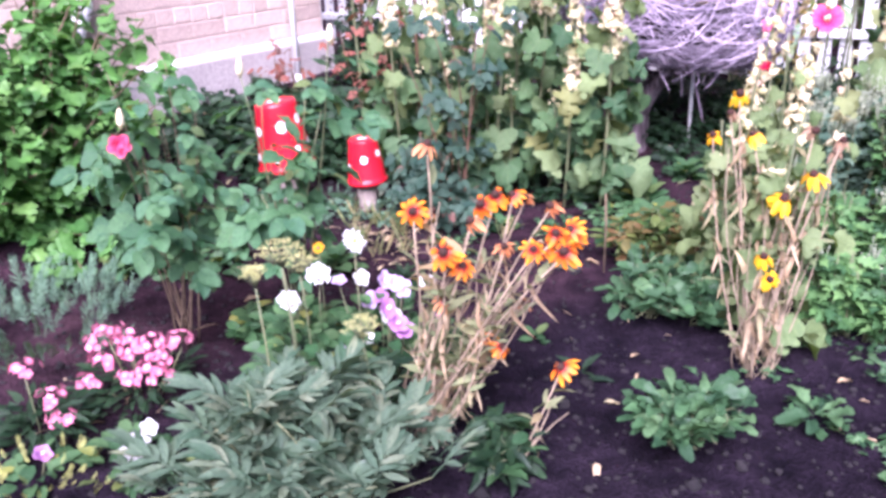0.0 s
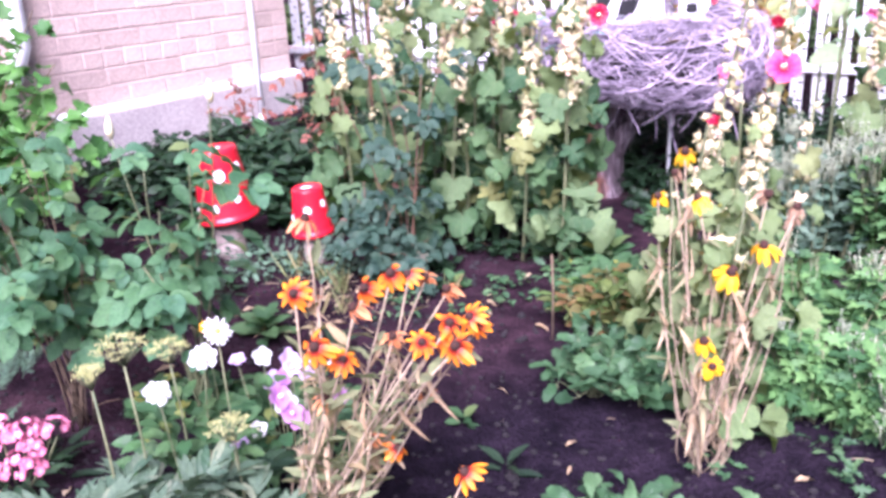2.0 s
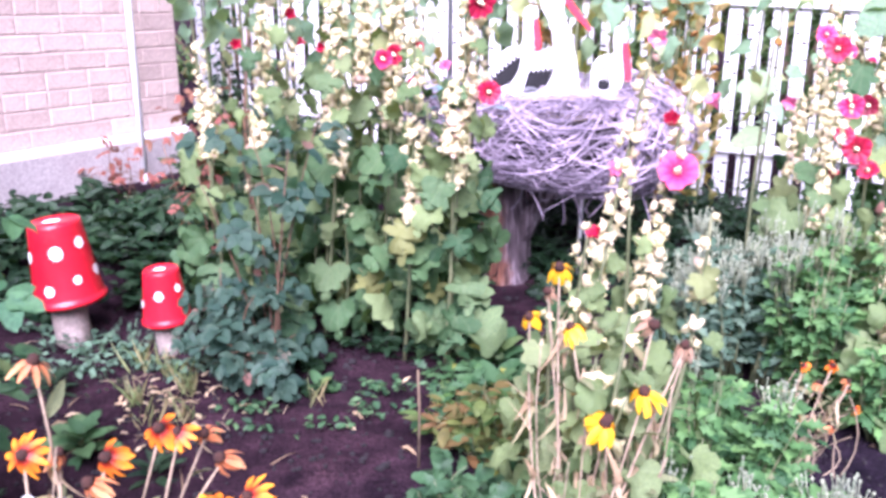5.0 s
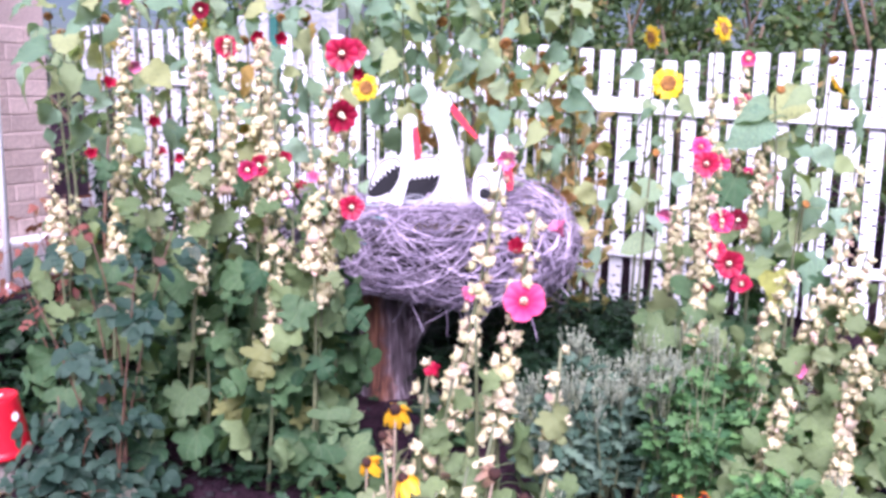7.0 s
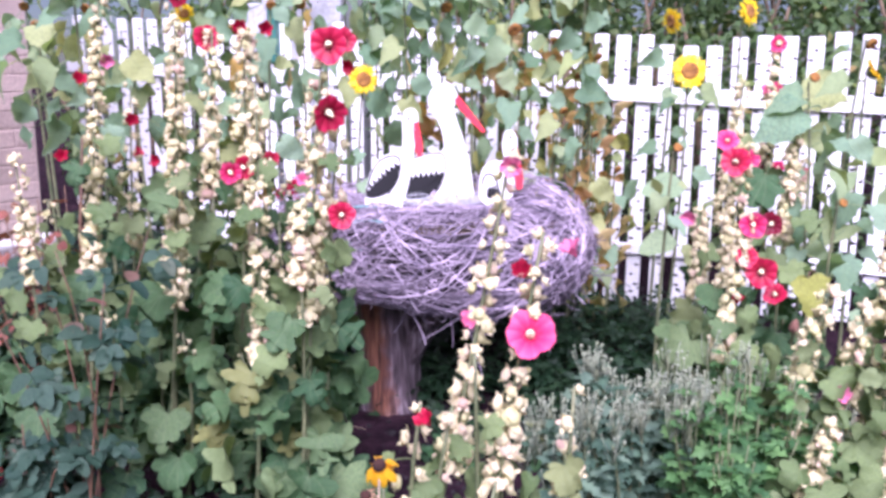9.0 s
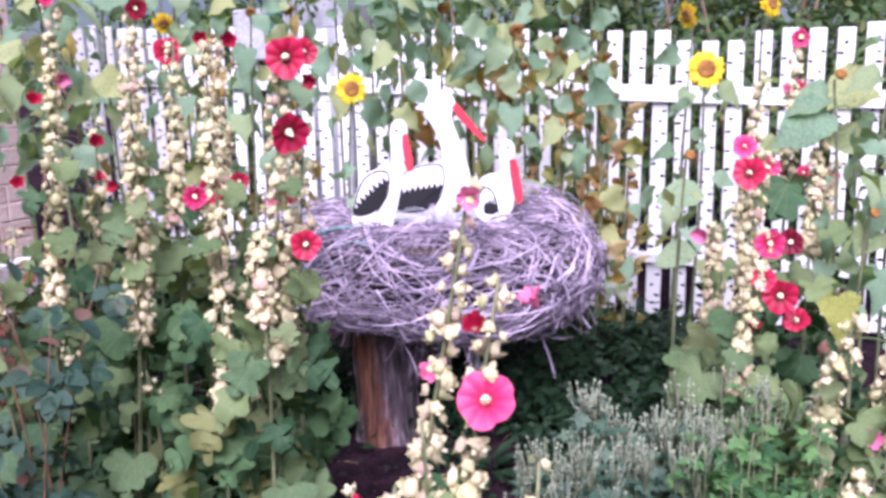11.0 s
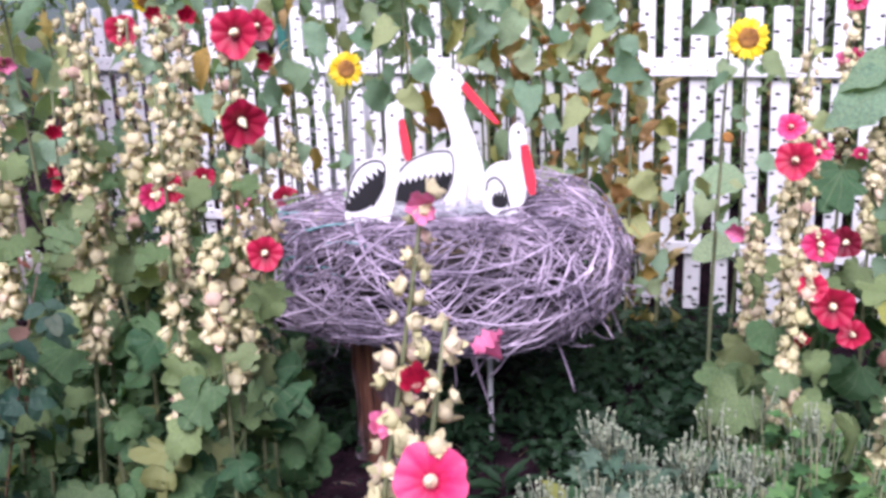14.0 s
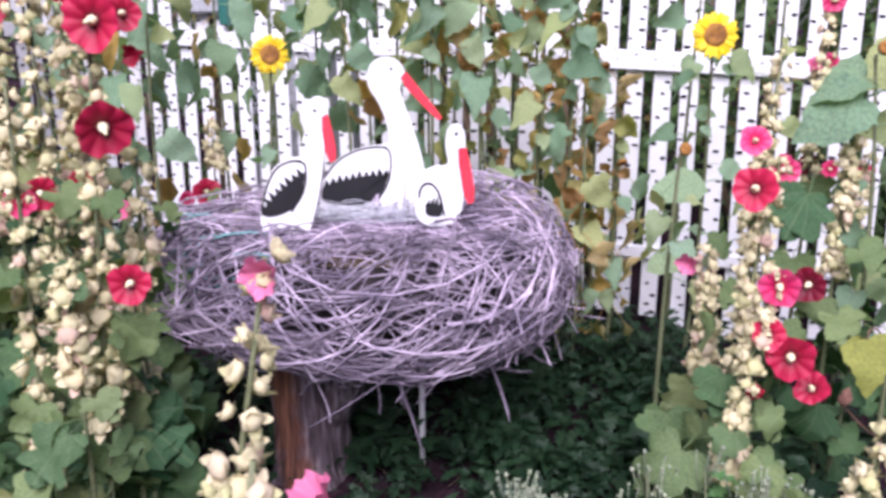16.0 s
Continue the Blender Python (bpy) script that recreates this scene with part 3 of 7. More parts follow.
LEAF_BLUE = variants("leaf", lambda k: compound("round", 5, 72, 0.42, k + 10), M_BLUEROSE, 4)
LEAF_RED = variants("leaf", lambda k: compound("oval", 5, 60, 0.36, k + 20), M_REDSHOOT, 3)
LEAF_CURRANT = variants("leaf", lambda k: leaf("currant", 0.25, 0.25, 0.06, k), M_CURRANT, 6)
LEAF_PEONY = variants("leaf", lambda k: compound("peony", 9, 50, 0.52, k + 30), M_PEONY, 5)
LEAF_ROSETTE = variants("leaf", lambda k: leaf("spoon", 0.45, 0.1 + 0.15 * k, 0.09, k), M_CLUMP, 5)
LEAF_OVAL = variants("leaf", lambda k: leaf("oval", 0.3, 0.3, 0.05, k), M_GREEN, 4)
LEAF_DARK = variants("leaf", lambda k: leaf("lance", 0.3, 0.4, 0.05, k), M_SHADEGREEN, 4)


# flowers
def ring_petals(kind, n, length, width, tilt, jitter, seed, curl=0.25, start=0.008):
    r = random.Random(seed)
    out = []
    for k in range(n):
        lf = leaf(kind, 0.25, curl, 0.03, r.randint(0, 999))
        m = pose(0, 0, 0, 0, 0, 360 * k / n + r.uniform(-8, 8)) @ pose(0, start, 0.001 * (k % 3), tilt + r.uniform(-jitter, jitter), r.uniform(-15, 15), 0)
        out.append((lf, m @ Matrix.Diagonal((length * width, length * r.uniform(0.85, 1.08), length, 1))))
    return merged(out)


def dome(r, h, sides=10, rings=4):
    return lathe([(r * math.cos(k / rings * 1.45), h * math.sin(k / rings * 1.45)) for k in range(rings + 1)], sides, 0.06)


def lobed_cup(radius, lobes, depth, seed, rings=4, sides=30, frill=0.08, notch=0.3):
    """A funnel-shaped flower of broad overlapping lobes, opening along z."""
    r = random.Random(seed)
    ph = r.uniform(0, 6)
    vs, fs = [(0, 0, -depth)], []
    for k in range(1, rings + 1):
        f = k / rings
        for s in range(sides):
            u = 2 * math.pi * s / sides
            lob = 1 - notch * f * f * (1 - abs(math.sin(lobes * u / 2 + ph))) ** 1.5
            rr = radius * f * lob * (1 + 0.05 * f * math.sin(3 * u + ph))
            z = -depth * (1 - f) ** 1.6 + radius * frill * f * f * math.sin(lobes * 2 * u + ph * 2) + radius * 0.12 * f * f * math.sin(u + ph)
            vs.append((rr * math.cos(u), rr * math.sin(u), z))
    for s in range(sides):
        fs.append((0, 1 + s, 1 + (s + 1) % sides))
    for k in range(rings - 1):
        for s in range(sides):
            a, b = 1 + k * sides, 1 + (k + 1) * sides
            t = (s + 1) % sides
            fs.append((a + s, b + s, b + t, a + t))
    return np.array(vs), fs


CUP = {mt.name: [shape_mesh("flower", lobed_cup(0.055, 5, 0.02, k, frill=0.13, notch=0.13), mt) for k in range(3)] for mt in (P_RED, P_PINK, P_MAROON)}
CUP_MID = shape_mesh("flower_center", merged([(dome(0.011, 0.022), pose(0, 0, -0.014)), (lathe([(0.005, 0), (0.004, 0.03)], 6), pose(0, 0, -0.01))]), M_POLLEN)
HALFCUP = {mt.name: shape_mesh("closed_flower", lobed_cup(0.034, 5, 0.06, 9, frill=0.2), P_PINKBUD if mt == P_PINK else mt) for mt in (P_RED, P_PINK, P_MAROON)}
PETUNIA = {mt.name: [shape_mesh("flower", lobed_cup(0.036, 5, 0.022, k + 20, sides=25), mt) for k in range(2)] for mt in (P_WHITE, P_LILAC, P_VIOLET)}
BIGWHITE = shape_mesh("flower", merged([(lobed_cup(0.046, 6, 0.02, 40, frill=0.22), pose(0, 0, 0)), (lobed_cup(0.036, 5, 0.018, 41, frill=0.25), pose(0, 0, 0.01, 10, 5, 30)), (lobed_cup(0.024, 5, 0.012, 42, frill=0.3), pose(0, 0, 0.018, -8, 8, 70))]), P_WHITE)
PET_MID = shape_mesh("flower_center", dome(0.007, 0.012, 8, 3), M_POLLEN)
DAISY = shape_mesh("petals", ring_petals("petal", 18, 0.038, 0.8, 6, 8, 3, 0.1), P_WHITE)
DAISY_MID = shape_mesh("flower_center", dome(0.011, 0.008, 10, 3), M_YPOLLEN)
FLORET = [shape_mesh("floret", lobed_cup(0.015, 5, 0.005, k + 60, rings=3, sides=20, notch=0.45), P_PHLOX) for k in range(3)]
RUD_ORG = [shape_mesh("petals", ring_petals("petal", 11, 0.046, 1.05, -14 - 14 * k, 24, k, 0.4), P_ORG) for k in range(3)]
RUD_FADE = [shape_mesh("petals", ring_petals("petal", 9, 0.044, 0.8, -38 - 10 * k, 20, k + 5, 0.5), P_FADE) for k in range(2)]
RUD_YEL = [shape_mesh("petals", ring_petals("petal", 13, 0.044, 1.0, -16 - 16 * k, 16, k + 9, 0.4), P_YEL) for k in range(3)]
RUD_PALE = [shape_mesh("petals", ring_petals("petal", 10, 0.04, 0.8, -45, 20, k + 15, 0.6), P_PALE) for k in range(2)]
RUD_CONE = shape_mesh("flower_cone", dome(0.0125, 0.017), M_CONE)
SUN_PETALS = [shape_mesh("petals", merged([(ring_petals("petal", 26, 0.046, 1.0, 8, 10, k, 0.12, 0.032), pose(0, 0, 0) @ Matrix.Diagonal((1, 1, 1, 1))), (ring_petals("petal", 22, 0.052, 1.0, -4, 8, k + 4, 0.12, 0.03), pose(0, 0, -0.006, 0, 0, 9))]), P_SUN) for k in range(2)]
SUN_DISC = shape_mesh("disc", lathe([(0.04, -0.012), (0.042, 0.0), (0.036, 0.008), (0.018, 0.008), (0.008, 0.003)], 18, 0.04), M_DISC)
SUN_BACK = shape_mesh("green_back", lathe([(0.008, -0.045), (0.03, -0.03), (0.043, -0.012), (0.04, -0.004)], 12, 0.1), M_STEM)


def pod(seed):
    """A ripe calyx: a creased, squat bud clasped by five pointed sepals."""
    r = random.Random(seed)
    n = 10
    vs, fs = [], []
    for k, (rr, z) in enumerate(((0.2, -0.1), (0.75, 0.1), (0.92, 0.42), (0.75, 0.75), (0.3, 0.92))):
        for s in range(n):
            u = 2 * math.pi * s / n
            w = 1 + (0.1 if s % 2 else -0.1) * (1 if 0 < k < 4 else 0) + r.uniform(-0.06, 0.06)
            vs.append((rr * w * math.cos(u), rr * w * math.sin(u), z + r.uniform(-0.05, 0.05)))
    for k in range(4):
        for s in range(n):
            t = (s + 1) % n
            fs.append((k * n + s, k * n + t, k * n + n + t, k * n + n + s))
    fs.append(tuple(4 * n + s for s in range(n)))
    pieces = [((np.array(vs), fs), Matrix.Identity(4))]
    for k in range(5):
        a = 72 * k + r.uniform(-12, 12)
        pieces.append((leaf("oval", 0.4, -0.3 + r.uniform(-0.2, 0.3), 0.05, k), pose(0, 0, 0, 0, 0, a) @ pose(0, 0.25, -0.05, r.uniform(0, 70), 0, 0) @ Matrix.Diagonal((1.6, 1.45, 1, 1))))
    return merged(pieces)


POD = [shape_mesh("seed_pod", pod(k), M_POD) for k in range(6)]


def flower(parent, petals, middle, m, name="flower", mid_name="flower_center", label=""):
    f = part(name, petals, parent, m, label)
    if middle:
        part(mid_name, middle, f, Matrix.Identity(4))
    return f


# a viewpoint on the camera's way, to which leaves and flowers are turned
VIEWPOINT = Vector((1.1, 1.0, 1.45))


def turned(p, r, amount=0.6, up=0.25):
    """A direction mostly towards the viewpoint, with scatter, for flowers to face."""
    d = (VIEWPOINT - Vector(p)).normalized()
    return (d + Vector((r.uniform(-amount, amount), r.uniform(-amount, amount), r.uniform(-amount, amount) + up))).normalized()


# ---- ground ----
def make_ground():
    xs = sorted(set([-300, -120, -60, -30, -15, -10, -8, -6] + [round(-5 + 0.06 * k, 3) for k in range(168)] + [6, 7, 9, 12, 20, 40, 90, 300]))
    ys = sorted(set([-300, -120, -50, -20, -10, -6, -4] + [round(-3 + 0.06 * k, 3) for k in range(201)] + [10, 12, 16, 24, 50, 120, 300]))
    vs = [(x, y, ground_z(x, y)) for y in ys for x in xs]
    w = len(xs)
    fs = [(j * w + i, j * w + i + 1, (j + 1) * w + i + 1, (j + 1) * w + i) for j in range(len(ys) - 1) for i in range(w - 1)]
    ob = new("ground", shape_mesh("ground", (np.array(vs), fs), M_SOIL))
    tagged(ob, "dark moist garden soil with clods and hollows", "ground", "", "structure")


make_ground()


# ---- house ----
def wall_point(s, z, out=0.0):
    return CORNER + WALL * s + OUT * out + Vector((0, 0, z))


def wall_pose(s, z, out=0.0):
    """x along the wall from the corner, y into the house, z up."""
    m = Matrix((WALL, -OUT, Vector((0, 0, 1)))).transposed().to_4x4()
    return Matrix.Translation(wall_point(s, z, out)) @ m


def make_house():
    base = thing("house", CORNER.x, CORNER.y, 0.0, "house wall of pale pinkish brick on a light rendered plinth", "house", "", "structure")
    inv = base.matrix_world.inverted()
    part("wall", shape_mesh("wall", slab(7.0, 4.0, 2.6, 0.0), M_MORTAR, False), base, inv @ wall_pose(3.5, 0.66 + 1.3, -2.0))
    part("plinth", shape_mesh("plinth", slab(7.1, 4.06, 1.0, 0.012), M_PLINTH, False), base, inv @ wall_pose(3.5, 0.155, -2.0 + 0.03), "light grey rendered plinth")
    part("ledge", shape_mesh("ledge", slab(7.1, 0.09, 0.035, 0.012), M_WHITEPAINT, False), base, inv @ wall_pose(3.5, 0.662, 0.012) @ pose(0, 0, 0, 14, 0, 0), "pale sloping mortar ledge on the plinth")
    course, length, gap = 0.1, 0.262, 0.01
    stretcher = shape_mesh("brick", slab(length - gap, 0.03, course - gap, 0.004), M_BRICK, False)
    header = shape_mesh("brick", slab(length / 2 - gap, 0.03, course - gap, 0.004), M_BRICK, False)
    for row in range(12):
        z = 0.69 + course * (row + 0.5)
        s = 0.0
        k = 0
        while s < 3.3:
            short = row % 5 == 2 or (k == 0 and row % 2)
            l = length / 2 if short else length
            if row < 11 or s < 1.5:
                part("brick", header if short else stretcher, base, inv @ wall_pose(s + l / 2, z + rnd.uniform(-0.002, 0.002), rnd.uniform(-0.0125, -0.0095)))
            s += l
            k += 1
    return base


# ---- fence ----
FENCE_A, FENCE_B = Vector((4.7, 5.465, 0)), Vector((-1.2, 8.214, 0))
FDIR = (FENCE_B - FENCE_A).normalized()
FOUT = Vector((FDIR.y, -FDIR.x, 0))
if FOUT.y > 0:
    FOUT = -FOUT


def fence_pose(s, z, out=0.0):
    m = Matrix((-FDIR, -FOUT, Vector((0, 0, 1)))).transposed().to_4x4()
    return Matrix.Translation(FENCE_A + FDIR * s + FOUT * out + Vector((0, 0, z))) @ m


def marks(height, seed, width=0.088):
    """Short black dashes as on birch bark, a little proud of the board."""
    r = random.Random(seed)
    s = Soup()
    z = 0.03
    side = 1
    while z < height - 0.05:
        l, h = r.uniform(0.022, 0.042), r.uniform(0.011, 0.018)
        x = side * (width / 2 - l / 2 - 0.002) if r.random() < 0.7 else r.uniform(-0.02, 0.02)
        t = r.uniform(-0.002, 0.002)
        vs = [(x - l / 2, -0.0105, z), (x - l / 5, -0.0105, z - h / 2), (x + l / 4, -0.0105, z - h / 2 + t), (x + l / 2, -0.0105, z + t), (x + l / 5, -0.0105, z + h / 2 + t), (x - l / 4, -0.0105, z + h / 2)]
        vs += [(a, -0.0085, c) for a, b, c in vs]
        s.add(vs, [(0, 1, 2, 3, 4, 5)] + [(k, k + 6, (k + 1) % 6 + 6, (k + 1) % 6) for k in range(6)])
        z += r.uniform(0.04, 0.075)
        side = -side
    return s.mesh("painted_dashes", M_BLACKPAINT, smooth=False)


def make_fence():
    base = thing("fence", FENCE_A.x, FENCE_A.y, 0.1, "white picket fence painted with black birch-bark dashes", "fence", "", "structure")
    inv = base.matrix_world.inverted()
    total = (FENCE_B - FENCE_A).length
    board = shape_mesh("picket", slab(0.088, 0.017, 1.68, 0.004), M_WHITEPAINT, False)
    dash = [marks(1.68, k) for k in range(9)]
    n = int(total / 0.138)
    for k in range(n):
        s = 0.06 + k * 0.138 + rnd.uniform(-0.006, 0.006)
        low = -0.06 if 11 < k < 15 else 0.0
        m = inv @ fence_pose(s, 0.165 + 0.84 + low + 0.045 * max(0.0, s - 2.0) + rnd.uniform(-0.015, 0.015), 0) @ pose(0, 0, 0, 0, rnd.uniform(-0.7, 0.7), 0)
        p = part("picket", board, base, m)
        part("painted_dashes", dash[k % 9], p, pose(0, 0, -0.84), "short black painted dashes")
    for z, h, tilt in ((1.54, 0.095, 2.2), (0.55, 0.065, 1.2)):
        rail = part("rail", shape_mesh("rail", slab(total, 0.03, h, 0.004), M_WHITEPAINT, False), base, inv @ fence_pose(total / 2, z, 0.026) @ pose(0, 0, 0, 0, tilt, 0))
        s = Soup()
        r = random.Random(3)
        x = -total / 2
        while x < total / 2:
            l, hh, zz = r.uniform(0.014, 0.03), r.uniform(0.006, 0.011), r.uniform(-0.35, 0.35) * h
            s.add([(x, -0.0175, zz), (x + l * 0.3, -0.0175, zz - hh / 2), (x + l, -0.0175, zz), (x + l * 0.6, -0.0175, zz + hh / 2)], [(0, 1, 2, 3)])
            x += r.uniform(0.05, 0.1)
        part("painted_dashes", s.mesh("painted_dashes", M_BLACKPAINT, smooth=False), rail, Matrix.Identity(4))
    post = shape_mesh("post", slab(0.07, 0.07, 1.7, 0.006), M_WOODY, False)
    for s in (0.3, 2.6, 4.9):
        part("post", post, base, inv @ fence_pose(s, 0.95, -0.05))
    return base


# ---- plants ----
def leaf_objects(parent, meshes, poses, limit=280, name="leaf"):
    """The first as parts of their own; what goes past the limit is joined."""
    inv = parent.matrix_world.inverted()
    for k, m in enumerate(poses[:limit]):
        part(name, meshes[k % len(meshes)], parent, inv @ m)
    if len(poses) > limit:
        s = Soup()
        shapes = []
        for me in meshes:
            co = np.empty(len(me.vertices) * 3)
            me.vertices.foreach_get("co", co)
            shapes.append((co.reshape(-1, 3), [tuple(p.vertices) for p in me.polygons]))
        for k, m in enumerate(poses[limit:]):
            s.put(shapes[k % len(shapes)], m)
        part("foliage", s.mesh("foliage", meshes[0].materials[0]), parent, inv, "", "stuff")


def add_stem(parent, points, r0, r1, mat, name="stem", sides=6):
    n = len(points)
    rad = [r0 + (r1 - r0) * k / (n - 1) for k in range(n)]
    return part(name, shape_mesh(name, tube(points, rad, sides), mat), parent, parent.matrix_world.inverted())


def hollyhock(base, top, pods_from, flowers, leaves, seed, label, pod_size=0.016, leaf_size=0.17, leaf_to=0.75, bend=0.05, pods=44, leaf_set=LEAF_HOLLY):
    """A tall stalk: big lobed leaves below, a spike of seed pods and open flowers above."""
    r = random.Random(seed)
    x, y = base
    z0 = ground_z(x, y) - 0.02
    h = thing("hollyhock", x, y, z0, label, "hollyhock", "hollyhocks")
    inv = h.matrix_world.inverted()
    pts = bow((x, y, z0), top, (r.uniform(-bend, bend), r.uniform(-bend, bend), 0), 9)
    add_stem(h, pts, 0.009, 0.0035, M_STEM)
    span = top[2] - z0
    t0 = (pods_from - z0) / span
    for k in range(pods):
        t = t0 + (1 - t0) * ((k + r.uniform(0, 0.8)) / pods) ** 1.3
        p, d = along(pts, min(t, 0.999))
        a = k * 2.4 + r.uniform(-0.5, 0.5)
        out = Vector((math.cos(a), math.sin(a), r.uniform(0.1, 0.7))).normalized()
        taper = 1.15 - 0.45 * (t - t0) / max(1 - t0, 0.01)
        part("seed_pod", POD[(k * 5 + seed) % 6], h, inv @ aimed(p + out * r.uniform(0.008, 0.024), out, pod_size * taper * r.uniform(0.6, 1.25), r.uniform(0, 6)))
    for k in range(leaves):
        t = 0.12 + (leaf_to - 0.12) * (k + r.random() * 0.7) / leaves
        p, d = along(pts, t)
        a = k * 2.4 + r.uniform(-0.6, 0.6)
        out = Vector((math.cos(a), math.sin(a), r.uniform(-0.1, 0.45)))
        q = p + out.normalized() * 0.05
        size = leaf_size * (1.15 - 0.75 * t) * r.uniform(0.75, 1.25)
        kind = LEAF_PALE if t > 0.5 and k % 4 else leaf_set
        part("leaf", kind[(k + seed) % len(kind)], h, inv @ on_stem(p, facing(q, Vector((out.x, out.y, -0.3 - r.random() * 0.9)), (VIEWPOINT - q) * 0.18 + Vector((r.uniform(-0.6, 0.6), r.uniform(-0.6, 0.4), 0.9)), size, r.uniform(-0.6, 0.6))))
    for (fx, fy, fz, colour, size) in flowers:
        p = Vector((fx, fy, fz))
        d = turned(p, r, 0.35, 0.05)
        if size < 0.6:
            part("closed_flower", HALFCUP[colour], h, inv @ aimed(p, turned(p, r, 0.8, 0.5), size * 1.6, r.uniform(0, 6)))
        else:
            flower(h, CUP[colour][r.randrange(3)], CUP_MID, inv @ aimed(p, d, size, r.uniform(0, 6)))
    return h


R, K, D = "crimson_petal", "magenta_pink_petal", "maroon_petal"


def sunflower(base, head, seed, label, leaves=10, leaf_size=0.24, face=None, head_size=1.0, withered=0, open_head=True, leaf_from=0.3, leaf_top=0.86):
    r = random.Random(seed)
    x, y = base
    z0 = ground_z(x, y) - 0.02
    s = thing("sunflower", x, y, z0, label, "sunflower", "sunflowers")
    inv = s.matrix_world.inverted()
    p1 = Vector(head)
    d = Vector(face).normalized() if face else turned(p1, r, 0.3, -0.05)
    neck = p1 - d * 0.045
    pts = bow((x, y, z0), neck + Vector((0, 0, -0.02)), (r.uniform(-0.04, 0.04), r.uniform(-0.04, 0.04), 0), 9) + [neck]
    add_stem(s, pts, 0.01, 0.0045, M_STEM)
    for k in range(leaves):
        t = leaf_from + (leaf_top - leaf_from) * (k + r.random() * 0.6) / leaves
        p, _ = along(pts, t)
        a = k * 2.4 + r.uniform(-0.5, 0.5)
        out = Vector((math.cos(a), math.sin(a), r.uniform(0.0, 0.4)))
        q = p + out.normalized() * 0.08
        size = leaf_size * r.uniform(0.4, 0.95) * (1.1 - 0.3 * t)
        dry = (k * 7) % leaves < withered
        part("withered_leaf" if dry else "leaf", LEAF_DRY[k % 4] if dry else LEAF_SUN[k % 5], s,
             inv @ on_stem(p, facing(q, Vector((out.x, out.y, -2.0 if dry else r.uniform(-1.3, 0.1))), (VIEWPOINT - q) * 0.2 + Vector((r.uniform(-0.5, 0.5), r.uniform(-0.5, 0.5), 0.8)), size * (1.05 if dry else 1), r.uniform(-0.7, 0.7))),
             "curled brown withered leaf" if dry else "")
    if open_head:
        f = part("flower_head", SUN_PETALS[seed % 2], s, inv @ aimed(p1, d, head_size, r.uniform(0, 6)), "bright yellow ray petals")
        part("disc", SUN_DISC, f, Matrix.Identity(4), "dark brown disc")
        part("green_back", SUN_BACK, f, Matrix.Identity(4))
    else:
        f = part("flower_head", SUN_DISC, s, inv @ aimed(p1, d, head_size * 1.1, r.uniform(0, 6)), "spent brown seed head")
        part("green_back", SUN_BACK, f, Matrix.Identity(4))
    return s


def shrub(name, label, category, base, tips, leaf_meshes, leaf_size, per_cane, cane_mat, seed, from_t=0.25, cane_r=0.006, limit=280, spread=0.1, droop=-0.3, sag=0.05, group=""):
    """Canes from one root to their tips, with leaves along them."""
    r = random.Random(seed)
    x, y = base
    z0 = ground_z(x, y) - 0.02
    b = thing(name, x, y, z0, label, category, group)
    poses = []
    for tip in tips:
        p0 = (x + r.uniform(-0.05, 0.05), y + r.uniform(-0.05, 0.05), z0)
        pts = bow(p0, tip, (r.uniform(-sag, sag), r.uniform(-sag, sag), sag * 0.6), 7)
        add_stem(b, pts, cane_r, cane_r * 0.4, cane_mat, "cane", 5)
        for k in range(per_cane):
            t = from_t + (1 - from_t) * (k + r.random()) / per_cane
            p, d = along(pts, min(t, 0.999))
            a = r.uniform(0, 2 * math.pi)
            out = Vector((math.cos(a), math.sin(a), r.uniform(-0.2, 0.6)))
            q = p + out.normalized() * r.uniform(0.0, spread)
            aim = Vector((out.x, out.y, droop + r.uniform(-0.4, 0.5)))
            poses.append(facing(q, aim, (VIEWPOINT - q).normalized() * 0.5 + Vector((r.uniform(-0.3, 0.3), r.uniform(-0.3, 0.3), 0.9)), leaf_size * r.uniform(0.65, 1.3), r.uniform(-0.5, 0.5)))
    r.shuffle(poses)
    leaf_objects(b, leaf_meshes, poses, limit)
    return b


def tip_cloud(cx, cy, rx, ry, z_low, z_high, n, seed, edge=0.35):
    """Tips spread over a rounded crown."""
    r = random.Random(seed)
    out = []
    while len(out) < n:
        u, v = r.uniform(-1, 1), r.uniform(-1, 1)
        q = u * u + v * v
        if q > 1:
            continue
        zz = z_high - (z_high - z_low) * q ** 0.8
        zz -= (zz - z_low) * edge * r.random()
        out.append((cx + u * rx, cy + v * ry, zz))
    return out


def rosette(name, label, x, y, n, size, meshes, seed, category="plant", rise=0.5, group=""):
    """A low clump of leaves rising from one root."""
    r = random.Random(seed)
    z0 = ground_z(x, y) - 0.01
    b = thing(name, x, y, z0, label, category, group)
    poses = []
    for k in range(n):
        a = k * 2.4 + r.uniform(-0.4, 0.4)
        f = (k + 1) / n
        up = rise * (1.6 - 1.4 * f) + r.uniform(-0.1, 0.15)
        p = Vector((x + 0.25 * size * f * math.cos(a), y + 0.25 * size * f * math.sin(a), z0 + 0.01 + 0.35 * size * (1 - f) * rise * 2))
        poses.append(facing(p, Vector((math.cos(a), math.sin(a), up)), (0, -0.15, 1), size * r.uniform(0.7, 1.15), r.uniform(-0.3, 0.3)))
    leaf_objects(b, meshes, poses, 280)
    return b


# ---- nest on its stump ----
NEST = Vector((1.37, 5.1, 0.0))


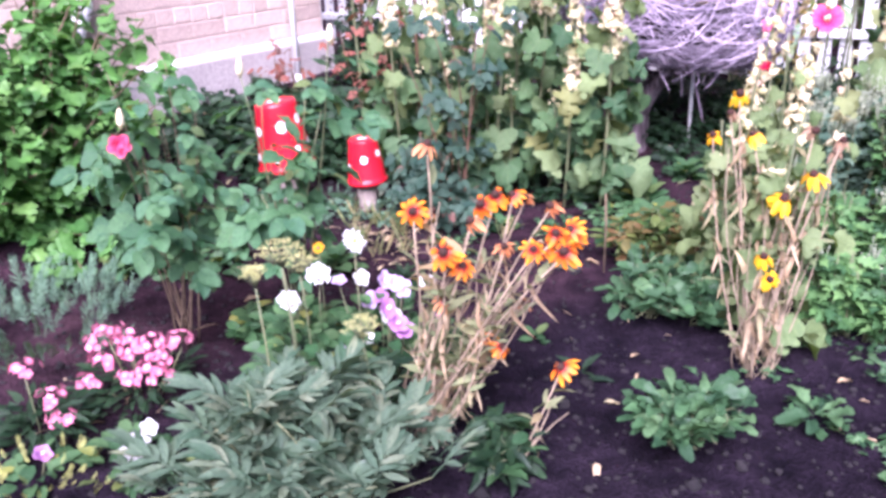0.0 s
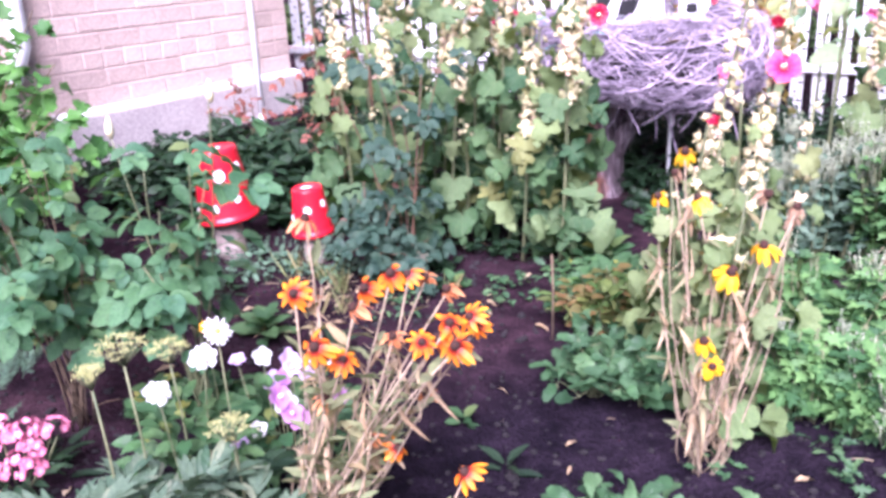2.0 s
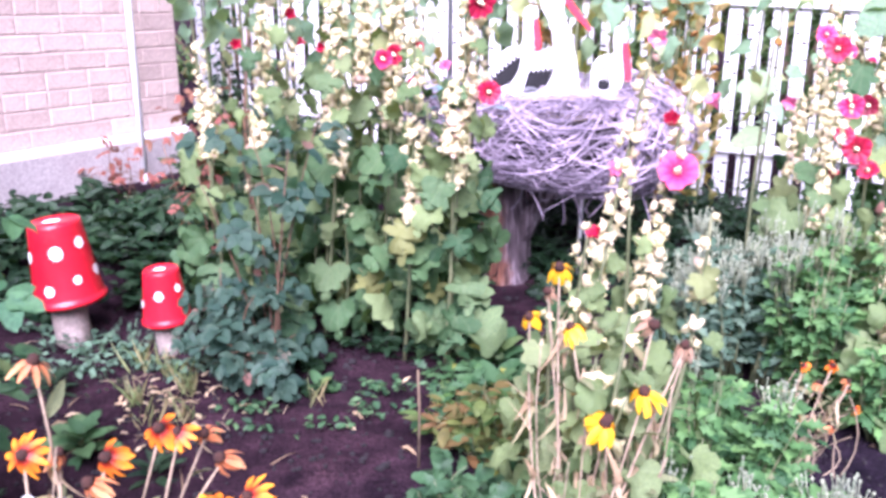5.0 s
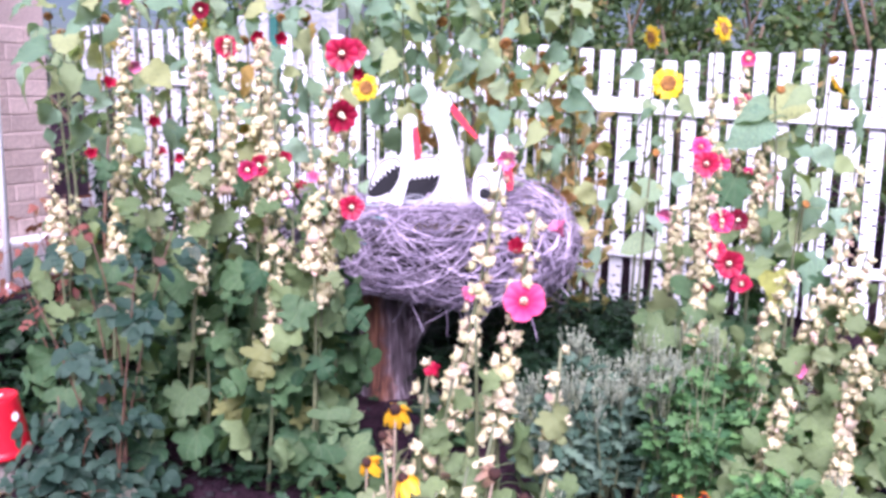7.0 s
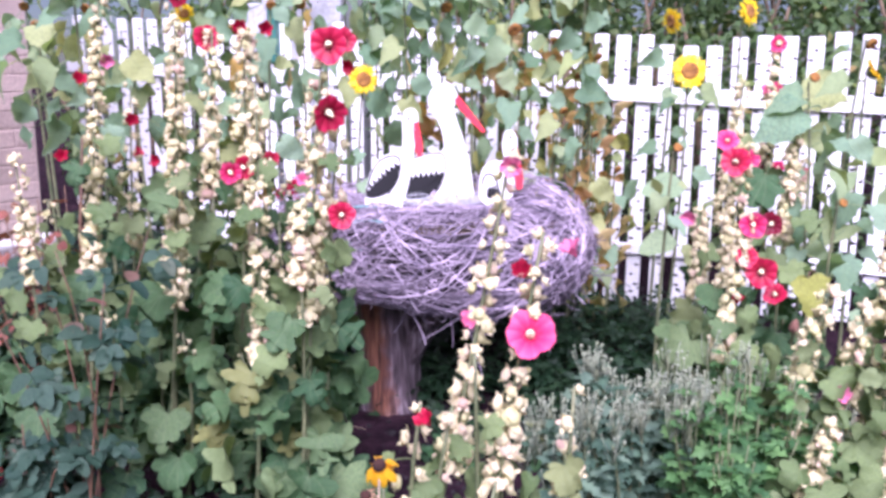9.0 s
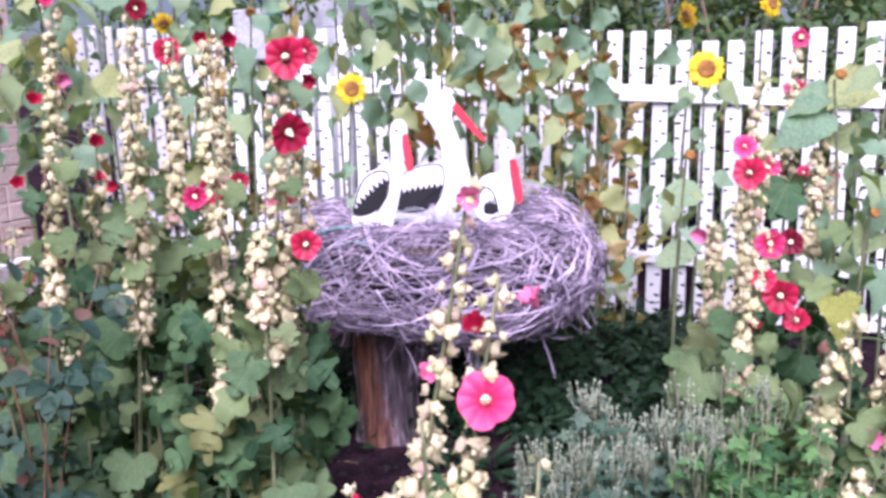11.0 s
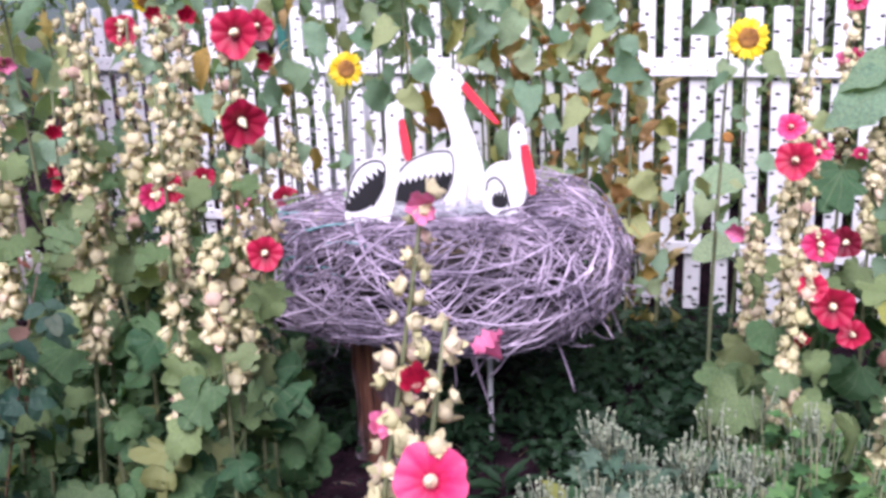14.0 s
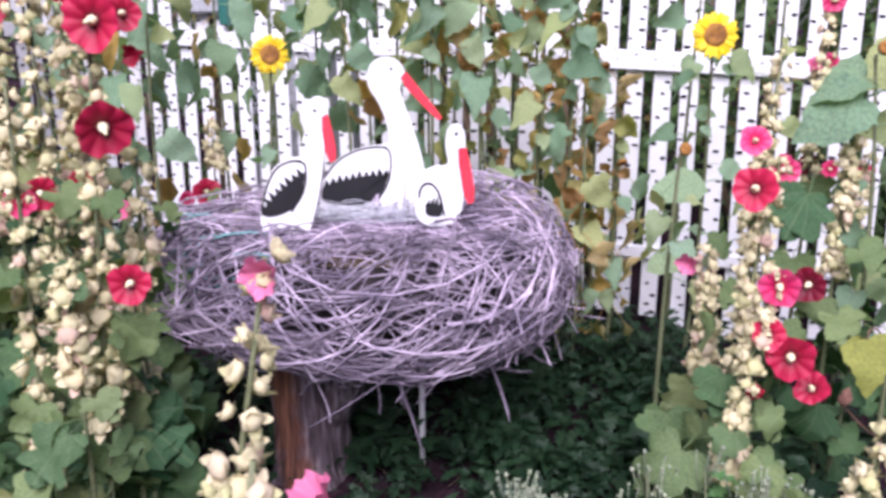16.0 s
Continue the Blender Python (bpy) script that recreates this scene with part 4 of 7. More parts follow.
def make_stump():
    x, y = 1.13, 4.97
    z0 = ground_z(x, y)
    st = thing("tree_stump", x, y, z0, "forked weathered grey stump with bare rusty wood, holding up a nest", "stump")

    def bole(points, radii, sides=24, flute=0.1, seed=0.0):
        """A gnarled bole along points, fluted and split, flat on top."""
        vs, fs = [], []
        n = len(points)
        for k, (p, rad) in enumerate(zip(points, radii)):
            for j in range(sides):
                u = 2 * math.pi * j / sides
                c, d = math.cos(u), math.sin(u)
                w = 1 + flute * math.sin(4 * u + 0.25 * k + seed) + 0.5 * flute * math.sin(9 * u + seed) + 0.16 * noise.noise(Vector((c * 2 + seed, d * 2, p[2] * 4)))
                vs.append((p[0] + rad * w * c, p[1] + rad * w * d * 0.9, p[2]))
        for k in range(n - 1):
            for j in range(sides):
                t = (j + 1) % sides
                fs.append((k * sides + j, k * sides + t, (k + 1) * sides + t, (k + 1) * sides + j))
        fs.append(tuple((n - 1) * sides + j for j in range(sides)))
        return np.array(vs), fs

    z = [-0.06, 0.0, 0.06, 0.12, 0.18, 0.24, 0.3, 0.36, 0.42, 0.48, 0.54, 0.6]
    trunk = bole([(0.01 - 0.06 * max(0.0, v - 0.25), 0, v) for v in z], [0.165, 0.145, 0.13, 0.122, 0.12, 0.122, 0.126, 0.124, 0.116, 0.11, 0.108, 0.11], 26, 0.09)
    part("trunk", shape_mesh("trunk", trunk, M_BARK), st, Matrix.Identity(4))
    limb = bole([(0.06, 0, 0.2), (0.09, -0.01, 0.28), (0.135, -0.015, 0.36), (0.2, -0.02, 0.43), (0.28, -0.02, 0.49), (0.36, -0.02, 0.55), (0.42, -0.02, 0.6)], [0.08, 0.085, 0.08, 0.07, 0.064, 0.06, 0.06], 18, 0.08, 2.0)
    part("limb", shape_mesh("limb", limb, M_BARK), st, Matrix.Identity(4), "grey side limb of the fork")
    return st


def clear_of_figures(x, y, z):
    """Keeps the hollow in which the figures stand free of twigs."""
    if 1.1 < x < 1.68 and 5.0 < y < 5.5:
        z = min(z, 0.935 + 0.02 * abs(x - 1.4))
    if x < 1.5:
        z = max(z, 0.7 - 0.2 * min(max(x - 0.85, 0.0), 0.6) + 0.02 * math.sin(40 * y))
    return (x, y, z)


def stick_path(r, outer=True, loop=False):
    """A bent twig lying round the nest's ring, or across its top."""
    phi = r.uniform(0, 2 * math.pi)
    n = 8
    pts = []
    if not outer:
        a = r.uniform(0, 2 * math.pi)
        mid = Vector((r.uniform(-0.38, 0.38), r.uniform(-0.38, 0.38)))
        d = Vector((math.cos(a), math.sin(a)))
        side = Vector((-d.y, d.x))
        l, c = r.uniform(0.3, 0.8), r.uniform(-0.22, 0.22)
        up = r.uniform(-0.02, 0.025)
        for k in range(n):
            f = k / (n - 1) - 0.5
            q = mid + d * (l * f) + side * (c * (0.25 - f * f))
            rr = q.length
            z = 1.02 - 0.04 * (1 - min(rr / 0.45, 1)) - 0.9 * max(0.0, rr - 0.42) ** 1.5 + up
            z += 0.1 * max(0.0, rr - 0.25) * max(0.0, (q.x * 0.6 + q.y * 0.8) / max(rr, 0.01)) - 0.05 * max(0.0, q.y)
            pts.append(clear_of_figures(NEST.x + q.x, NEST.y + q.y * 0.96, z))
        return pts
    psi = r.uniform(-2.2, 1.6)
    span = r.uniform(0.3, 1.25)
    drift = r.gauss(0, 1.7)
    curl = r.gauss(0, 1.9)
    lift = r.uniform(-0.06, 0.05)
    if loop:
        span, curl, lift = r.uniform(0.7, 1.7), r.choice((-1, 1)) * r.uniform(3.0, 6.0), r.uniform(0.03, 0.075)
    wob = r.uniform(-0.07, 0.07)
    for k in range(n):
        f = k / (n - 1) - 0.5
        a = phi + span * f
        b = psi + drift * f + curl * (0.25 - f * f)
        half_w, half_h = 0.25 + lift, (0.2 if math.sin(b) > 0 else 0.155 + 0.04 * math.cos(a)) + lift
        half_w *= 1 - 0.2 * max(0.0, -math.sin(b)) * (1 - 0.3 * math.cos(a))
        rad = 0.465 + half_w * math.cos(b) - 0.08 * (0.25 - f * f) + wob * f
        back = 0.06 * max(0.0, math.cos(a - 0.8))
        z = 0.8 + (half_h + back) * math.sin(b) + wob * 0.5 * math.sin(5 * f)
        pts.append(clear_of_figures(NEST.x + rad * math.cos(a) * (0.97 if math.cos(a) > 0 else 1.09), NEST.y + rad * math.sin(a) * 0.96, z))
    return pts


def make_nest():
    z0 = 0.56
    nest = thing("nest", NEST.x, NEST.y, z0, "large round nest woven of bare grey-brown twigs on a stump", "nest")
    inv = nest.matrix_world.inverted()
    # added solid ring, dark so that the gaps between twigs look shaded
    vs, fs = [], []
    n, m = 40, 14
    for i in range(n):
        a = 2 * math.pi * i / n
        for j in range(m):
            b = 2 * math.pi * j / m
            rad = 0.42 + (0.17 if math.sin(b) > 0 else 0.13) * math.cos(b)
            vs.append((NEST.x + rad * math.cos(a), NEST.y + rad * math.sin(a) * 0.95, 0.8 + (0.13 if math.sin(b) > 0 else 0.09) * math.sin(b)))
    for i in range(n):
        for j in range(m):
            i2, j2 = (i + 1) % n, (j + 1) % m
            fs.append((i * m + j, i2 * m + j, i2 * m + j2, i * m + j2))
    part("gap_shade_core", shape_mesh("gap_shade_core", (np.array(vs), fs), M_CORE), nest, inv, "added dark filler ring that gives the gaps between the twigs their shade")
    disc = lathe([(0.3, 0.72), (0.4, 0.79), (0.44, 0.9), (0.25, 0.925), (0.02, 0.92)], 24, 0.05)
    part("bedding", shape_mesh("bedding", (disc[0] + np.array((NEST.x, NEST.y, 0)), disc[1]), M_STRAW), nest, inv, "straw bedding inside the nest")
    r = random.Random(21)
    loose = Soup()
    for k in range(1200):
        pts = stick_path(r, k % 4 != 0, k % 5 in (1, 3))
        rad = r.uniform(0.0021, 0.0043) * (1.35 if r.random() < 0.12 else 1)
        sh = tube(pts, [rad, rad, rad, rad, rad * 0.9, rad * 0.8, rad * 0.65, rad * 0.5], 4)
        if k < 300:
            part("twig", shape_mesh("twig", sh, M_TWIG), nest, inv)
        else:
            loose.add(*sh)
    # straight twigs that stick out all round, and some that hang below
    for k in range(150):
        a = r.uniform(0, 2 * math.pi)
        rad, z = r.uniform(0.5, 0.68), r.uniform(0.74 if math.cos(a) < 0 else 0.66, 0.98)
        p = Vector((NEST.x + rad * math.cos(a), NEST.y + rad * math.sin(a), z))
        d = Vector((-math.sin(a), math.cos(a), 0)) * r.choice((-1, 1)) + Vector((math.cos(a), math.sin(a), 0)) * r.uniform(0.0, 0.6) + Vector((0, 0, r.uniform(-0.4, 0.3)))
        q = p + d.normalized() * r.uniform(0.15, 0.42)
        loose.add(*tube(bow(p, q, (0, 0, r.uniform(-0.05, 0.03)), 5), [0.004, 0.0036, 0.003, 0.0025, 0.0018], 4))
    for k in range(34):
        a = r.uniform(-1.9, 0.2)
        rad = r.uniform(0.25, 0.62)
        p = Vector((NEST.x + rad * math.cos(a), NEST.y + rad * math.sin(a), 0.63))
        q = p + Vector((r.uniform(-0.12, 0.16), r.uniform(-0.08, 0.05), -r.uniform(0.03, 0.14)))
        loose.add(*tube(bow(p, q, (r.uniform(-0.06, 0.06), 0, -0.02), 5), [0.004, 0.004, 0.0035, 0.003, 0.002], 4))
    for p, q in (((1.43, 4.75, 0.62), (1.54, 4.76, 0.27)), ((1.38, 4.74, 0.6), (1.4, 4.74, 0.42)), ((1.62, 4.7, 0.62), (1.52, 4.72, 0.46)), ((1.75, 4.72, 0.64), (1.83, 4.7, 0.4)), ((1.2, 4.72, 0.64), (1.14, 4.72, 0.5)), ((0.98, 4.78, 0.68), (0.96, 4.77, 0.55))):
        part("twig", shape_mesh("twig", tube(bow(p, q, (0.01, 0, -0.01), 6), [0.005, 0.005, 0.0045, 0.004, 0.0035, 0.003], 5), M_TWIG), nest, inv)
    # twigs that lie against the feet of the two front figures, and pale threads round the tall one
    for k in range(90):
        x = r.choice((1.1, 1.6)) + r.uniform(-0.17, 0.17)
        p = Vector((x - r.uniform(0.08, 0.26), r.uniform(4.68, 4.84), r.uniform(0.985, 1.04)))
        q = Vector((x + r.uniform(0.08, 0.26), r.uniform(4.68, 4.84), r.uniform(0.985, 1.045)))
        loose.add(*tube(bow(p, q, (0, r.uniform(-0.03, 0.0), r.uniform(-0.03, 0.02)), 6), [0.0028, 0.003, 0.003, 0.0028, 0.0024, 0.0018], 4))
    threads = Soup()
    for k in range(150):
        p = Vector((r.uniform(1.12, 1.62), r.uniform(5.24, 5.42), r.uniform(0.93, 1.0)))
        a = r.uniform(-0.5, 0.5)
        q = p + Vector((math.cos(a), 0.4 * math.sin(a), 0.25 * r.uniform(-0.5, 0.5))) * r.uniform(0.1, 0.25) * r.choice((-1, 1))
        threads.add(*tube(bow(p, q, (0, r.uniform(-0.03, 0.02), r.uniform(0.0, 0.03)), 5), 0.0018, 3))
    part("pale_thread", threads.mesh("pale_thread", M_THREAD), nest, inv, "pale bluish fibres lining the nest", "stuff")
    part("woven_twig", loose.mesh("woven_twig", M_TWIG), nest, inv, "mass of interwoven grey twigs", "stuff")
    for k in range(14):
        a = math.pi + r.uniform(-0.6, 1.0)
        p = Vector((NEST.x + 0.68 * math.cos(a), NEST.y - 0.1 + 0.68 * math.sin(a) * 0.6, 0.84 + 0.012 * k))
        part("twine", shape_mesh("twine", tube(bow(p, p + Vector((r.uniform(0.05, 0.3), -0.1, r.uniform(-0.05, 0.1))), (0, -0.02, 0.03), 6), 0.003, 4), M_TWINE), nest, inv, "green twine tied round the twigs")


def cutout(soup, outline, y, thick, slot):
    """A flat board cut to an outline in x and z."""
    bm = bmesh.new()
    front = [bm.verts.new((x, y, z)) for x, z in outline]
    f = bm.faces.new(front)
    f.normal_update()
    if f.normal.y > 0:
        f.normal_flip()
    out = bmesh.ops.extrude_face_region(bm, geom=[f])
    moved = [v for v in out["geom"] if isinstance(v, bmesh.types.BMVert)]
    bmesh.ops.translate(bm, vec=(0, thick, 0), verts=moved)
    bmesh.ops.recalc_face_normals(bm, faces=bm.faces)
    rim = [e for e in bm.edges if abs(e.verts[0].co.y - e.verts[1].co.y) < 1e-6]
    if thick > 0.008:
        bmesh.ops.bevel(bm, geom=rim, offset=0.002, segments=1, affect="EDGES")
    bmesh.ops.triangulate(bm, faces=[q for q in bm.faces if len(q.verts) > 4])
    bm.verts.index_update()
    soup.add([v.co[:] for v in bm.verts], [tuple(v.index for v in q.verts) for q in bm.faces], slot)
    bm.free()


def smooth_outline(points, rounds=2):
    pts = [Vector((a, b)) for a, b in points]
    for _ in range(rounds):
        nxt = []
        for k in range(len(pts)):
            a, b = pts[k], pts[(k + 1) % len(pts)]
            nxt += [a.lerp(b, 0.25), a.lerp(b, 0.75)]
        pts = nxt
    return [tuple(p) for p in pts]


def feathered(lower, left, right, teeth, height):
    """A wing patch: a smooth lower edge and a row of feather tips along the upper one."""
    a, b = Vector(left), Vector(right)
    n = Vector((-(b - a).y, (b - a).x)).normalized()
    top = []
    for k in range(teeth):
        f0, f1 = k / teeth, (k + 1) / teeth
        bulge = 0.25 * math.sin(math.pi * f0) * height
        top.append(a.lerp(b, f0 + 0.1 / teeth) + n * bulge)
        top.append(a.lerp(b, f0 + 0.75 / teeth) + n * (height * (0.75 + 0.25 * ((k * 7) % 3) / 2) + bulge))
    top.append(b)
    edge = smooth_open([Vector(p) for p in lower])
    return [tuple(p) for p in reversed(edge)] + [tuple(p) for p in top]


def smooth_open(pts, rounds=2):
    for _ in range(rounds):
        pts = [pts[0]] + [q for a, b in zip(pts, pts[1:]) for q in (a.lerp(b, 0.25), a.lerp(b, 0.75))] + [pts[-1]]
    return pts


def stork(label, y, body, beak, feathers, wing_line, eye, low, turn=0.0):
    s = Soup()
    cx = sum(p[0] for p in body) / len(body)
    base = Vector((cx, y, low))

    def local(pts):
        return [(a - base.x, b - base.z) for a, b in pts]

    cutout(s, smooth_outline(local(body)), -0.008, 0.016, 0)
    cutout(s, smooth_outline(local(beak), 1), -0.011, 0.022, 2)
    cutout(s, local(feathered(*feathers)), -0.0105, 0.004, 1)
    line = [Vector((a - base.x, -0.009, b - base.z)) for a, b in wing_line]
    for _ in range(2):
        line = [line[0]] + [q for a, b in zip(line, line[1:]) for q in (a.lerp(b, 0.25), a.lerp(b, 0.75))] + [line[-1]]
    s.add(*tube(line, 0.0036, 5), 1)
    s.put(dome(0.006, 0.004, 8, 3), pose(eye[0] - base.x, -0.008, eye[1] - base.z, 90, 0, 0), 1)
    ob = new("stork_figure", s.mesh("stork_figure", M_WHITEPAINT, M_BLACKPAINT, M_BEAK, smooth=False))
    ob.matrix_world = pose(base.x, base.y, base.z, 0, 0, turn)
    tagged(ob, label, "garden figure", "stork figures in the nest")


def make_storks():
    stork("tall white plywood stork with black wing feathers and red beak", 5.45,
          ((1.422, 1.559), (1.379, 1.545), (1.352, 1.496), (1.359, 1.437), (1.392, 1.393), (1.417, 1.335), (1.433, 1.269), (1.432, 1.222), (1.37, 1.222), (1.282, 1.2), (1.214, 1.156), (1.172, 1.088), (1.15, 0.96), (1.17, 0.9), (1.58, 0.9), (1.593, 0.98), (1.572, 1.123), (1.558, 1.191), (1.522, 1.312), (1.488, 1.399), (1.478, 1.45), (1.507, 1.49), (1.478, 1.546)),
          ((1.476, 1.468), (1.5, 1.502), (1.512, 1.492), (1.642, 1.328), (1.638, 1.318), (1.618, 1.318)),
          (((1.166, 1.05), (1.16, 1.0), (1.247, 0.984), (1.34, 0.986), (1.404, 1.028), (1.436, 1.12)), (1.17, 1.062), (1.432, 1.105), 10, 0.03),
          ((1.38, 0.999), (1.427, 1.065), (1.442, 1.146), (1.434, 1.214), (1.37, 1.216), (1.31, 1.204), (1.236, 1.17), (1.18, 1.1)), (1.447, 1.512), 0.9)
    stork("small white plywood stork with black feathers, beak pointing down", 4.86,
          ((1.224, 1.459), (1.196, 1.445), (1.187, 1.407), (1.191, 1.318), (1.183, 1.262), (1.135, 1.264), (1.08, 1.24), (1.046, 1.178), (1.02, 1.073), (1.035, 0.99), (1.17, 0.98), (1.209, 1.1), (1.231, 1.209), (1.244, 1.318), (1.26, 1.398), (1.253, 1.447)),
          ((1.231, 1.385), (1.25, 1.404), (1.26, 1.39), (1.284, 1.255), (1.248, 1.243)),
          (((1.026, 1.08), (1.06, 1.068), (1.126, 1.09), (1.165, 1.145), (1.178, 1.222)), (1.03, 1.085), (1.172, 1.212), 8, 0.03),
          ((1.126, 1.088), (1.173, 1.155), (1.181, 1.226), (1.172, 1.25), (1.135, 1.257), (1.084, 1.234), (1.05, 1.174), (1.03, 1.09)), (1.215, 1.412), 0.97)
    stork("little white plywood stork chick with a long red beak", 4.88,
          ((1.66, 1.368), (1.634, 1.352), (1.626, 1.289), (1.642, 1.226), (1.594, 1.23), (1.546, 1.206), (1.527, 1.146), (1.53, 1.03), (1.66, 1.02), (1.69, 1.1), (1.688, 1.219), (1.695, 1.292), (1.692, 1.348)),
          ((1.664, 1.28), (1.684, 1.29), (1.702, 1.28), (1.731, 1.108), (1.692, 1.098)),
          (((1.562, 1.1), (1.561, 1.066), (1.59, 1.06), (1.617, 1.061), (1.616, 1.095)), (1.562, 1.1), (1.615, 1.09), 4, 0.032),
          ((1.542, 1.125), (1.546, 1.158), (1.566, 1.174), (1.588, 1.168), (1.61, 1.136), (1.624, 1.062)), (1.664, 1.332), 1.0)


def make_rod():
    z = ground_z(1.545, 5.03)
    ob = new("metal_rod", shape_mesh("metal_rod", tube([(0, 0, -0.06), (0, 0, 0.3), (0.004, 0, 0.6)], 0.011, 10), M_PIPE))
    ob.matrix_world = pose(1.545, 5.03, z)
    tagged(ob, "thin pale metal rod standing under the nest", "rod")


# ---- bucket mushrooms ----
def mushroom(x, y, rim, top_r, height, z_rim, lean, dots, label):
    z0 = ground_z(x, y)
    mu = thing("bucket_mushroom", x, y, z0, label, "garden ornament", "bucket mushrooms")
    stem_r = rim * 0.52
    part("stem", shape_mesh("stem", lathe([(stem_r * 1.08, -0.05), (stem_r, 0.05), (stem_r * 0.95, z_rim - z0 + 0.06)], 14, 0.1), M_POST), mu, pose(0, 0, 0, 0, lean, 0), "short weathered wooden stem")
    prof = [(rim * 0.96, 0.004), (rim * 1.02, -0.006), (rim * 1.06, 0.0), (rim * 1.06, 0.014), (rim * 1.0, 0.02), (rim * 0.985, 0.03)]
    prof += [(rim * 0.985 + (top_r - rim * 0.985) * k / 5, 0.03 + (height - 0.05) * k / 5) for k in range(1, 6)]
    prof += [(top_r * 0.98, height - 0.008), (top_r * 0.9, height), (top_r * 0.88, height - 0.004), (top_r * 0.3, height - 0.005)]
    cap = part("bucket_cap", shape_mesh("bucket_cap", lathe(prof, 32), M_REDPAINT), mu, pose(0, 0, z_rim - z0, 0, lean, 0), "upturned red bucket")
    for ang, h, rad in dots:
        f = (h - 0.03) / (height - 0.05)
        r_at = rim * 0.985 + (top_r - rim * 0.985) * f + 0.0025
        s = Soup()
        vs, fs = [], []
        u0 = radians(ang)
        for k in range(20):
            v = 2 * math.pi * k / 20
            du, dz = rad * math.cos(v) / r_at, rad * 1.08 * math.sin(v)
            rr = r_at + (top_r - rim * 0.985) * dz / (height - 0.05)
            vs.append((rr * math.cos(u0 + du), rr * math.sin(u0 + du), h + dz))
        vs.append((r_at * math.cos(u0) * 1.004, r_at * math.sin(u0) * 1.004, h))
        fs = [(k, (k + 1) % 20, 20) for k in range(20)]
        part("white_dot", shape_mesh("white_dot", (np.array(vs), fs), M_WHITEDOT), cap, Matrix.Identity(4))
    top_dot = [(0.35 * top_r * math.cos(k * 0.45), 0.3 * top_r * math.sin(k * 0.45) - 0.2 * top_r, height + 0.001) for k in range(14)]
    part("white_dot", shape_mesh("white_dot", (np.array(top_dot), [tuple(range(14))]), M_WHITEDOT), cap, Matrix.Identity(4))


def make_mushrooms():
    mushroom(-0.775, 4.13, 0.14, 0.105, 0.34, 0.276, -5, ((-75, 0.225, 0.027), (-98, 0.075, 0.021), (-48, 0.105, 0.017), (-140, 0.21, 0.022), (-25, 0.25, 0.022), (-150, 0.08, 0.02), (0, 0.12, 0.022), (60, 0.2, 0.025), (120, 0.12, 0.024), (185, 0.2, 0.024)), "large toadstool made of a red bucket with white dots")
    mushroom(-0.365, 4.08, 0.098, 0.074, 0.225, 0.196, -3, ((-88, 0.13, 0.018), (-150, 0.09, 0.016), (-30, 0.15, 0.016), (40, 0.1, 0.018), (130, 0.13, 0.018)), "small toadstool made of a red bucket with white dots")


# ---- left hollyhock stand ----
def hanging(plant, mesh, p, direction, size, text="", name="leaf"):
    """One leaf more on a plant, where it hangs out from the rest."""
    part(name, mesh, plant, plant.matrix_world.inverted() @ facing(p, direction, (0, -0.8, 0.6), size), text)


